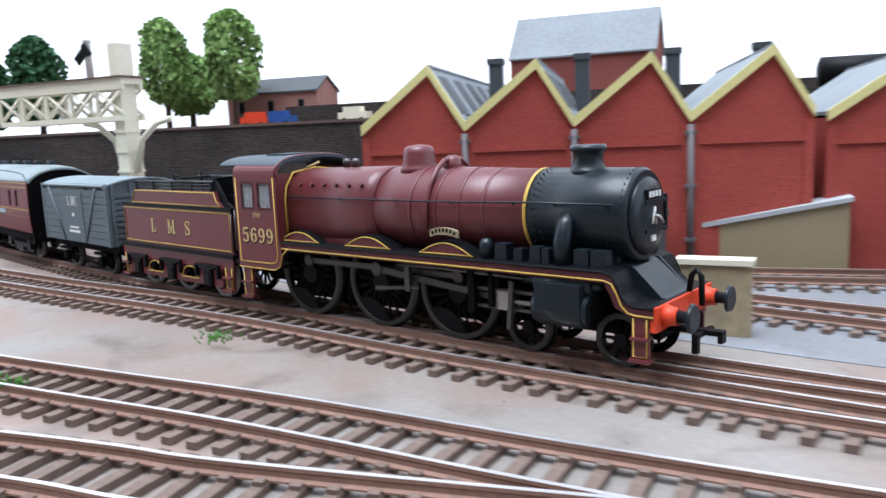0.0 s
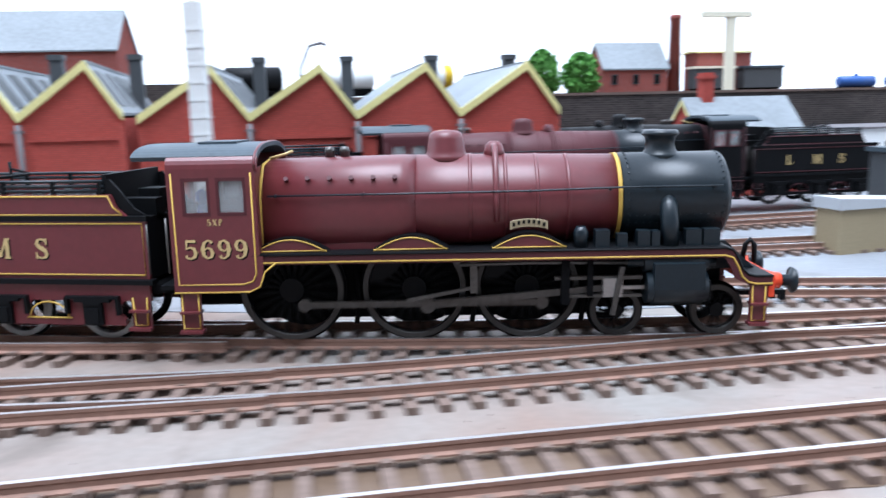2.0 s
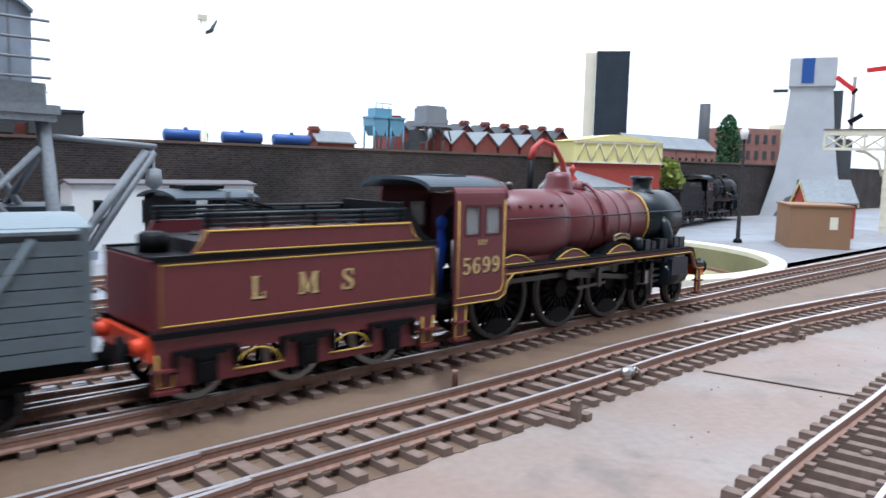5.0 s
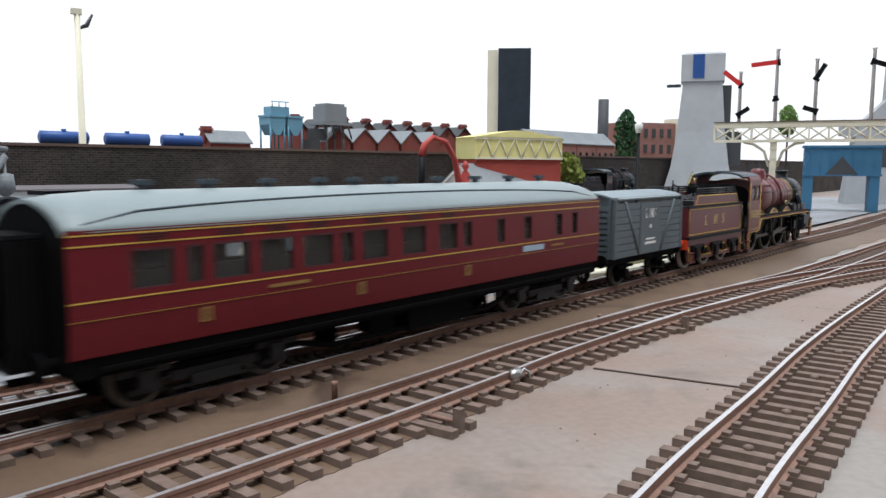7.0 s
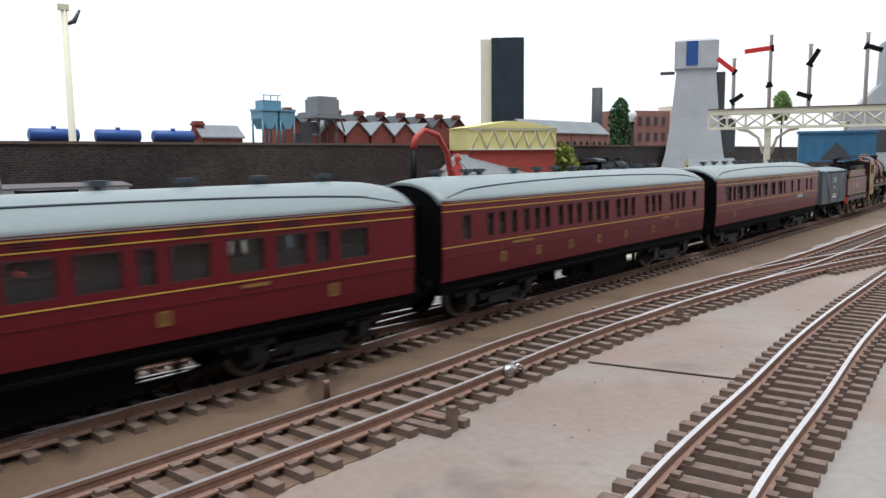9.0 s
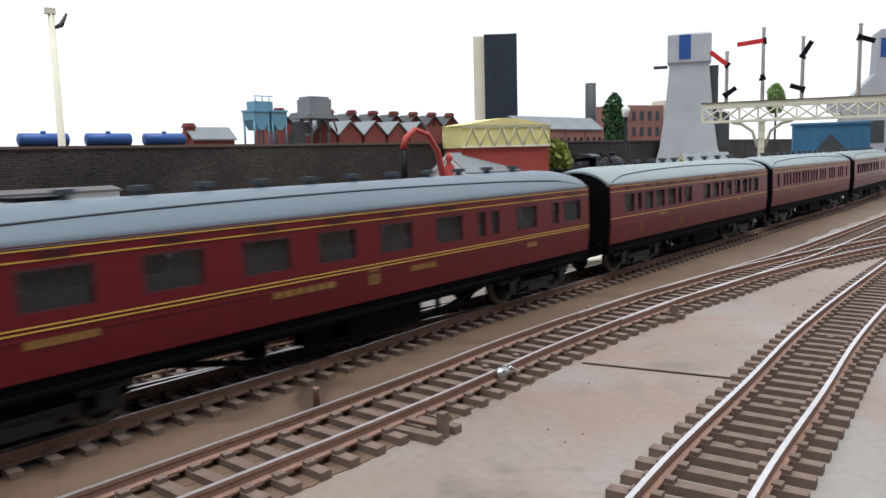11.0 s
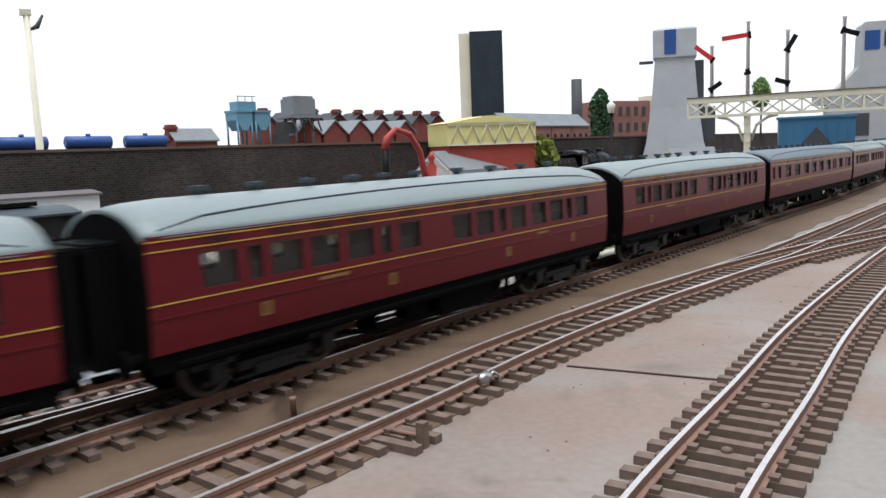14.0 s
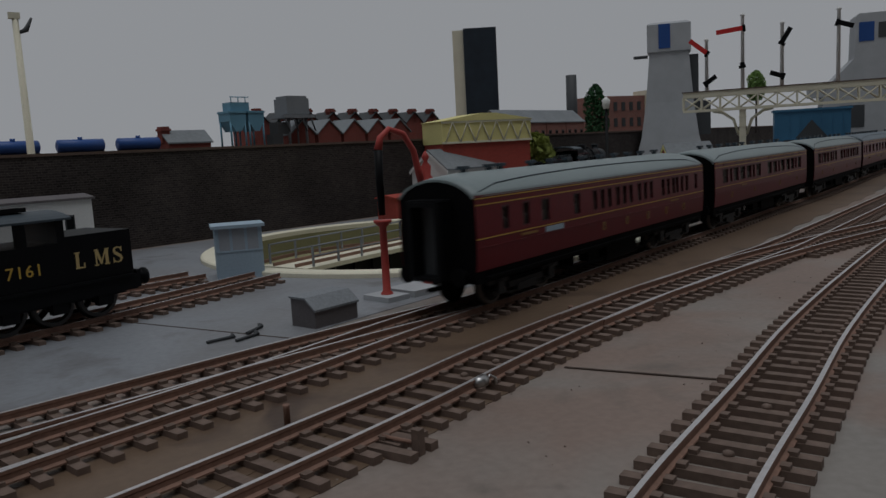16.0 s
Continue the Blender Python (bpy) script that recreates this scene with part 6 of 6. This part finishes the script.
turned("kerb", [(139.6, -2), (150, -0.2), (150, 2.4), (149, 3.2), (140.4, 3.2), (139.6, 2.6)], CREAM, e)
turned("pit_wall", [(139.4, -15), (141.5, -15), (141.5, -0.6), (139.4, -0.6)], TURF, e)
turned("pit_floor", [(0.5, -16), (141.5, -16), (141.5, -15), (0.5, -15)], TURF, e)
turned("pit_rail", [(128, -15), (129.4, -15), (129.4, -12.6), (128, -12.6)], RUST, e)
br = boxes("bridge", [(-136, 136, -18, 18, 0.6, 3.0)], CREAM, e, turn=21)
for sd in (-1, 1):
    boxes("girder", [(-132, 132, sd * 15 - 0.8, sd * 15 + 0.8, -11, 0.6), (-132, 132, sd * 15 - 2, sd * 15 + 2, -12, -11)], BLACK, br)
    for k in range(17):
        boxes("stiffener", [(-129 + 16 * k, -127.4 + 16 * k, sd * 16.6 - 0.9, sd * 16.6 + 0.9, -11, 0.5)], BLACK, br)
    for z in (8.6, 14):
        bar("handrail", [(-130, sd * 16.6, z), (130, sd * 16.6, z)], 0.5, TRESTLE, br, seg=6)
    for k in range(14):
        boxes("rail_post", [(-130 + 20 * k, -129 + 20 * k, sd * 16.6 - 0.5, sd * 16.6 + 0.5, 3, 14.4)], TRESTLE, br)
    boxes("rail", [(-135, 135, sd * 8.45 - 0.55, sd * 8.45 + 0.55, 3, 4.8)], RUST, br)
e = root("yard_lamp", "black cast yard lamp post with white lantern", "lamp post", at=(793, 333, 0))
bar("post", [(0, 0, 0), (0, 0, 3), (0, 0, 4), (0, 0, 88)], [4, 3.4, 1.8, 1.2], BLACK, e, seg=10)
bar("lantern", [(0, 0, 88), (0, 0, 95), (0, 0, 98)], [2.4, 3.6, 0.6], WHITE, e, seg=8)
e = root("brown_crate", "plain brown card store with pale panel", "store", at=(803, 290, 0), turn=-40)
boxes("body", [(0, 46, 0, 60, 0, 34)], BROWNBOX, e, bevel=0.5)
boxes("lid", [(-1, 47, -1, 61, 34, 35.5)], BROWNBOX, e)
boxes("panel", [(30, 36, -0.4, 0, 16, 26)], CREAM, e)
house("lamp_hut", "small red brick hut with gable", (905, 355, 0), -30, 44, 40, 34, 54, REDBRICK, SLATE, 1, None, BARGE)

# ---- coaling tower, blue bridge, signal gantry
e = root("coaling_tower", "pale concrete coaling tower with dark hoist and blue band", "coaling tower", at=(1228, 620, 0), turn=-51)
bm = bmesh.new()
loft(bm, [[(x, y, z) for x, y in ((-w, -d), (w, -d), (w, d), (-w, d))] for z, w, d in ((0, 56, 32), (22, 50, 30), (60, 40, 26), (110, 33, 22), (180, 27, 20), (182, 30, 23), (220, 30, 23), (223, 25, 19))], smooth=False)
part("tower", bm, CONCRETE, e)
boxes("blue_panel", [(-14, 2, -23.8, -23, 186, 220)], TANKBLUE, e)
bm = bmesh.new()
prism(bm, [(-38, 0.2), (38, 0.2), (24, 26), (8, 34), (-8, 34), (-24, 26)], -33, -29, "y")
part("arch", bm, DRAIN, e)
boxes("base_opening", [(-10, 10, -29, -25, 44, 52)], DARKGREY, e)
boxes("hoist", [(26, 40, -14, 14, 80, 176), (34, 56, -12, 12, 62, 110)], DARKGREY, e, bevel=1)
boxes("side_arm", [(-50, -30, -3, 3, 176, 180)], DARKGREY, e)
e = root("coal_plant", "pale grey loading plant behind the gantry", "plant", at=(1560, 552, 0), turn=-51)
bm = bmesh.new()
loft(bm, [[(x, y, z) for x, y in ((a, 0), (b, 0), (b, 46), (a, 46))] for z, a, b in ((0, -34, 84), (110, -20, 88), (128, -16, 90), (168, 22, 84), (170, 24, 82), (236, 26, 80), (240, 30, 76))], smooth=False)
part("tower", bm, CONCRETE, e)
boxes("gallery", [(-40, -18, 6, 40, 112, 134), (80, 118, 8, 38, 120, 170)], CONCRETE, e, bevel=2)
boxes("blue_panel", [(30, 52, -0.8, 0, 196, 226)], TANKBLUE, e)
boxes("opening", [(4, 40, -0.8, 0, 60, 96)], DARKGREY, e)
boxes("hatch", [(58, 76, -0.8, 0, 200, 224)], DARKGREY, e)
e = root("blue_bridge", "blue steel coal stage bridge over the sidings", "bridge", at=(1276, 484, 0), turn=-55)
boxes("girder", [(0, 93, 0, 36, 48, 86)], BLUE, e, bevel=1)
boxes("girder_flange", [(-2, 95, -2, 38, 86, 89), (-1, 94, -1.4, 0, 48, 51)], BLUE, e)
for a in (0, 80):
    boxes("leg", [(a, a + 12, 0, 36, 0, 48)], BLUE, e, bevel=0.6)
for k in range(7):
    boxes("stiffener", [(6 + 13 * k, 7.4 + 13 * k, -1.0, 0, 51, 86)], BLUE, e)
bm = bmesh.new()
prism(bm, [(26, 50), (66, 50), (46, 74)], -1.6, -1.1, "y")
part("opening", bm, DARKGREY, e)


def gantry(name, label, at, turn, length, zbeam, posts, cols, reach):
    """A lattice signal gantry along x, with signal posts standing on its deck."""
    e = root(name, label, "signal gantry", at=at, turn=turn)
    boxes("deck", [(0, length, -7, 7, zbeam + 18, zbeam + 21)], CREAM, e, bevel=0.3)
    boxes("walkway_edge", [(-1, length + 1, -8, 8, zbeam + 21, zbeam + 22)], COPING, e)
    for y in (-6, 6):
        boxes("chord", [(0, length, y - 1, y + 1, zbeam, zbeam + 2.6), (0, length, y - 1, y + 1, zbeam + 15.4, zbeam + 18)], CREAM, e)
        n = int(length / 18)
        w = length / n
        for k in range(n):
            bar("lattice_bar", [(k * w, y, zbeam + 2), (k * w + w, y, zbeam + 16)], 0.9, CREAM, e, seg=4)
            bar("lattice_bar", [(k * w, y, zbeam + 16), (k * w + w, y, zbeam + 2)], 0.9, CREAM, e, seg=4)
            boxes("upright", [(k * w - 0.8, k * w + 0.8, y - 0.8, y + 0.8, zbeam + 2, zbeam + 16)], CREAM, e)
    for x in cols:
        c = boxes("column", [(x - 3.2, x + 3.2, -5, 5, 0, zbeam + (38 if reach else 0))], CREAM, e, bevel=0.5)
        boxes("rivet_strip", [(x - 3.7, x + 3.7, -5.5, 5.5, z, z + 1.2) for z in range(8, int(zbeam), 10)], CREAM, c)
        for sg in (-1, 1):
            bar("bracket", [(x + sg * 4, 0, zbeam - 26), (x + sg * 9, 0, zbeam - 10), (x + sg * 20, 0, zbeam - 2), (x + sg * 30, 0, zbeam)], 1.6, CREAM, e, seg=6)
    for x, h, arms in posts:
        p = bar("signal_post", [(x, 0, zbeam + 22), (x, 0, zbeam + 22 + h), (x, 0, zbeam + 23 + h), (x, 0, zbeam + 25 + h)], [2.0, 1.7, 2.6, 1.6], WHITE, e, seg=8)
        for z, L, ang, m in arms:
            a = boxes("signal_arm", [(0, L, -2.6, -1.8, -2.4, 2.4)], m, p, at=(x, 0, zbeam + 22 + z))
            a.matrix_basis = pose(x * K, 0, (zbeam + 22 + z) * K, 0, ang, 0)
            boxes("spectacle", [(-3 if L > 0 else 0, 0 if L > 0 else 3, -3, -1.6, -4, 3)], BLACK, a)
    return e


gantry("signal_gantry", "cream lattice signal gantry with white posts and red arms", (1005, 420, 0), -57.7, 300, 86,
       [(24, 52, [(40, -22, 40, SIGNAL), (8, 12, -35, BLACK)]), (60, 74, [(62, -26, -5, SIGNAL), (24, -3, 80, BLACK)]), (98, 62, [(44, 16, -60, BLACK), (10, -12, 20, BLACK)]), (150, 70, [(58, 14, 20, BLACK)])],
       [60, 236], False)
gantry("lattice_gantry", "cream lattice signal gantry across the approach tracks", (-548, 89, 0), 5, 92, 74, [(64, 18, [(14, -8, -40, BLACK)])], [86], True)
e = tagged(bar("lamp_standard", [(0, 0, 0), (0, 0, 2), (0, 0, 114)], [3.4, 2.6, 2.0], CREAM, seg=8, at=(373, 470, TOP - 20)), "cream tall yard light standard above the wall", "post")
bar("lamp_arm", [(0, 0, 103), (6, 0, 106), (10, 0, 114)], [0.8, 1.8, 0.8], DARKGREY, e, seg=6)
boxes("cap", [(-4, 3, -2, 2, 113, 117)], CREAM, e, bevel=0.4)
e = tagged(boxes("loading_gauge", [(-4, 4, -2, 2, 0, 62), (-26, 18, -3, 3, 62, 66)], CREAM, at=(228, 470, TOP), turn=12), "cream loading gauge post above the wall", "post")

# silver tank wagons and yellow wagon behind the shed roofs
for x, y, m, lab in ((-100, 372, WHITE, "silver-white tank wagon above the shed roofs"), (-48, 384, WHITE, "silver-white tank wagon above the shed roofs"), (-42, 388, mat("wagon_yellow", (0.6, 0.4, 0.02), 0.5), "yellow tank wagon above the shed roofs"), (-165, 357, BLACK, "black tank wagon above the shed roofs")):
    wv = root("tank_wagon", lab, "wagon", at=(x, y, TOP + 2), turn=A)
    bm = bmesh.new()
    tube(bm, [(0, 0, 14), (1.5, 0, 14), (40, 0, 14), (41.5, 0, 14)], [5, 9, 9, 5], 16)
    part("barrel", bm, m, wv)
    boxes("underframe", [(1, 40, -6, 6, 1, 6)], UNDER, wv)
e = tagged(bar("yard_derrick", [(0, 0, 0), (0, 0, 22), (7, 0, 38), (16, 0, 40), (19, 0, 38)], 1.2, DRAIN, seg=6, at=(-108, 352, TOP)), "grey filling pipe with curved arm", "pipe")

# ---- trees and bushes


def tree(x, y, z, h, r, trunk, leaf, label, seed):
    rnd = random.Random(seed)
    e = root("tree", label, "tree", at=(x, y, z), group="model trees")
    bm = bmesh.new()
    tube(bm, [(0, 0, 0), (0.4, 0, trunk), (0, 0.5, h * 0.8)], [r * 0.13, r * 0.1, r * 0.03], 8)
    for k in range(7):
        a = rnd.uniform(0, 6.28)
        zz = trunk + (h - trunk) * rnd.uniform(0.1, 0.6)
        tube(bm, [(0, 0, zz), (math.cos(a) * r * 0.7, math.sin(a) * r * 0.7, zz + r * 0.4)], [r * 0.05, r * 0.02], 5)
    part("trunk", bm, BARK, e)
    vs, fs = [], []
    for k in range(2600):
        u = rnd.random()
        prof = min(1, 0.55 + 2.2 * u) * math.sqrt(max(0.02, 1 - max(0, (u - 0.45) / 0.55) ** 2.4))
        a = rnd.uniform(0, 6.283)
        q = r * prof * (rnd.uniform(0.55, 1.05)) * (1 + 0.14 * math.sin(3 * a + 9 * u))
        c = Vector((math.cos(a) * q, math.sin(a) * q, trunk * 0.85 + (h - trunk * 0.85) * u))
        m = Euler([rnd.uniform(0, 6.3) for _ in range(3)]).to_matrix()
        s = r * rnd.uniform(0.07, 0.14)
        i = len(vs)
        vs += [tuple((c + m @ Vector(p) * s) * K) for p in ((-1, -0.5, 0), (1, -0.5, 0.2), (0.9, 0.6, 0), (-0.9, 0.6, -0.2))]
        fs.append((i, i + 1, i + 2, i + 3))
    me = bpy.data.meshes.new("crown")
    me.from_pydata(vs, [], fs)
    me.materials.append(leaf)
    new("crown", me).parent = e


tree(-674, 308, TOP, 96, 20, 30, LEAF, "round-topped green model tree above the wall", 1)
tree(-610, 325, TOP, 98, 23, 30, LEAF, "bright green model tree above the wall", 2)
tree(-690, 350, TOP, 70, 24, 20, LEAF, "green model tree behind the gantry", 3)
tree(-815, 282, TOP, 92, 24, 16, LEAF2, "dark green model conifer above the wall", 4)
tree(-880, 270, TOP, 80, 24, 14, LEAF2, "dark green model conifer above the wall", 5)
tree(73, 482, TOP, 40, 14, 2, BRIGHT, "small bright green bush above the wall", 6)
tree(107, 490, TOP, 37, 15, 2, BRIGHT, "small bright green bush above the wall", 7)
tree(862, 505, 0, 72, 24, 6, mat("yellow_leaf", (0.22, 0.26, 0.06), 0.8, vary=0.4), "yellow-green bush beside the boiler house", 8)
tree(1225, 765, 40, 110, 18, 6, LEAF2, "dark conifer among far houses", 9)
tree(1410, 600, 60, 96, 13, 60, LEAF, "green model tree behind the gantry", 10)
house("station_cottage", "brown brick cottage behind the trees", (-640, 345, TOP), 10, 90, 40, 30, 42, PINKBRICK, DARKGREY, 3)
wall_run("low_wall", [(-560, 330), (-420, 360), (-150, 420)], TOP, TOP + 16, 4, STONE, "dark low wall on the upper level")
for x, y, m, lab in ((-575, 296, RED, "small red model van"), (-555, 302, TANKBLUE, "small blue model lorry"), (-490, 312, CREAM, "small pale model car"), (-455, 318, RED, "small red model bus")):
    v = root("model_vehicle", lab + " parked above the wall", "vehicle", at=(x, y, TOP), turn=12)
    boxes("body", [(0, 24, -5, 5, 2, 8), (4, 18, -4.5, 4.5, 8, 12)], m, v, bevel=0.8)
    for dx in (5, 19):
        bar("wheel", [(dx, -5.4, 2), (dx, 5.4, 2)], 2, BLACK, v, seg=10)

# ---- small trackside things
for a, b, w in (((446, 22), (472, -24), 1.0), ((367, 189), (405, 110), 0.9), ((488, -50), (520, -90), 1.0)):
    d = Vector((b[0] - a[0], b[1] - a[1], 0))
    tagged(boxes("board_joint", [(0, d.length, -w / 2, w / 2, 0.05, 0.34)], JOINT, at=(*a, 0), turn=math.degrees(math.atan2(d.y, d.x))), "thin dark gap between baseboards", "joint", kind="structure")
for x, y in ((395, -57), (424, -46), (452, -36), (486, -22), (520, -9), (418, 31), (432, 35)):
    tagged(bar("sleeper_pin", [(x, y, 1.6), (x, y, 2.4), (x, y, 2.7)], [1.1, 1.1, 0.5], SLEEPER, seg=10), "painted pin head in a sleeper", "pin")
for x, y in ((488, 63), (368, 33)):
    tagged(bar("track_pin", [(x, y, 0), (x, y, 4.6), (x, y, 5.2)], [0.8, 0.8, 0.9], RUST, seg=8), "rusty brown track pin post", "pin")
e = root("rail_clip", "silver bent wire clip over the rail", "clip", at=(415, 19.5, 0), turn=20)
bar("clip_body", [(-2.4, 0, 2.6), (-1.8, 0, 3.4), (1.2, 0, 3.4), (2, 0, 2.6)], [0.8, 1.7, 1.7, 0.8], STEEL, e, seg=10)
bar("clip_wire", [(2, 0, 3), (3.2, -0.6, 4.4), (4.4, -1.4, 3.4), (4.6, -1.8, 0.4)], 0.4, STEEL, e, seg=6)
for x, y, deg in ((381, 0, 22), (510, 45, 14)):
    m = root("point_lever", "brown painted point lever on long sleeper ends", "point lever", at=(x, y, 0), turn=deg)
    for dx in (-3.6, 3.6):
        boxes("long_sleeper", [(dx - 1.3, dx + 1.3, -4, 8, 0, 1.8)], SLEEPER, m, bevel=0.25)
    boxes("lever", [(-1, 1, -3.4, -1.4, 0, 5.6)], SLEEPER, m, bevel=0.3)
    bar("lever_link", [(0, -2, 2.4), (0, 7, 2.4)], 0.5, RUST, m, seg=6)
for x, y, deg in ((398, 133, 40), (384, 128, 8), (392, 124, 25)):
    tagged(bar("spare_rod", [(-5, 0, 0.9), (4, 0, 0.9), (5, 0, 1.4)], [0.6, 0.6, 1.3], DARKGREY, seg=6, at=(x, y, 0)), "small dark loose rod lying on the yard", "rod").matrix_basis = pose(x * K, y * K, 0, 0, 0, deg)
for x, y, s in ((-300, -8, 3), (-318, -62, 3)):
    bm = bmesh.new()
    rnd = random.Random(int(x))
    for k in range(50):
        c = Vector((rnd.gauss(0, s), rnd.gauss(0, s * 0.6), rnd.uniform(2, 4.5)))
        tube(bm, [c, c + Vector((rnd.uniform(-1, 1), rnd.uniform(-1, 1), 1.4))], [0.35, 0.05], 4)
    tagged(part("weeds", bm, BRIGHT, at=(x, y, 0)), "small green tuft of weeds between the rails", "weeds", kind="stuff")
bm = bmesh.new()
rnd = random.Random(5)
for k in range(260):
    p = on_main(rnd.uniform(-300, 700))
    x, y, s = p.x + rnd.uniform(-10, 60), p.y + rnd.uniform(-120, -12), rnd.uniform(0.12, 0.32)
    bmesh.ops.create_icosphere(bm, subdivisions=1, radius=s, matrix=Matrix.Translation((x, y, s * 0.4)))
tagged(part("gravel", bm, GROUND), "loose grit scattered on the baseboard", "grit", kind="stuff")


def motions():
    ts = [0.25 * k for k in range(65)]
    walk(engine, [(t, rolling_pose(train_s(t) + 23, 55) @ pose(-23 * K, 0, 0)) for t in ts])
    walk(tender, [(t, rolling_pose(train_s(t) - 108, 26) @ pose(108 * K, 0, 0)) for t in ts])
    walk(van, [(t, rolling_pose(train_s(t) - 195, 20) @ pose(195 * K, 0, 0)) for t in ts])
    for k, c in enumerate(COACHES):
        walk(c, [(t, rolling_pose(train_s(t) - CENTRES[k], 78)) for t in ts])
    fine = [0.1 * k for k in range(161)]
    for ob, x, y, r, side in ENGINE_MOVING["wheels"]:
        step = fine if r > 10 else [0.05 * k for k in range(321)]
        walk(ob, [(t, pose(x * K, y * K, r * K, 0, math.degrees(train_s(t) / (12.35 if r > 10 else r) - (0.78 if r > 10 else 0)) % 360 + (90 if side > 0 else 0), 0)) for t in step])
    for ob, x, y, r in TENDER_WHEELS:
        walk(ob, [(t, pose(x * K, y * K, r * K, 0, math.degrees(train_s(t) / r) % 360, 0)) for t in [0.05 * k for k in range(321)]])
    for rod, con, cross, ecc, comb, side in ENGINE_MOVING["rods"]:
        rows = [[], [], [], [], []]
        for t in fine:
            a = train_s(t) / 12.35 - 0.78 + (math.pi / 2 if side > 0 else 0)
            px, pz = -5.2 * math.sin(a), 13.5 - 5.2 * math.cos(a)
            tilt = math.asin((13.8 - pz) / 47)
            cx = px + 47 * math.cos(tilt)
            rows[0].append((t, pose(px * K, side * 11.4 * K, pz * K)))
            rows[1].append((t, pose(px * K, side * 12.9 * K, pz * K, 0, -math.degrees(tilt), 0)))
            rows[2].append((t, pose(cx * K, side * 13.6 * K, 13.8 * K)))
            qx, qz = -2.6 * math.sin(a + 1.4), 13.5 - 2.6 * math.cos(a + 1.4)
            rows[3].append((t, pose(qx * K, side * 14.6 * K, qz * K, 0, -math.degrees(math.asin((14.5 - qz) / 17)), 0)))
            rows[4].append((t, pose((50 + (cx - 47) * 0.5) * K, side * 15.4 * K, 14.5 * K, 0, (cx - 47) * 3, 0)))
        for ob, rr in zip((rod, con, cross, ecc, comb), rows):
            walk(ob, rr)


motions()
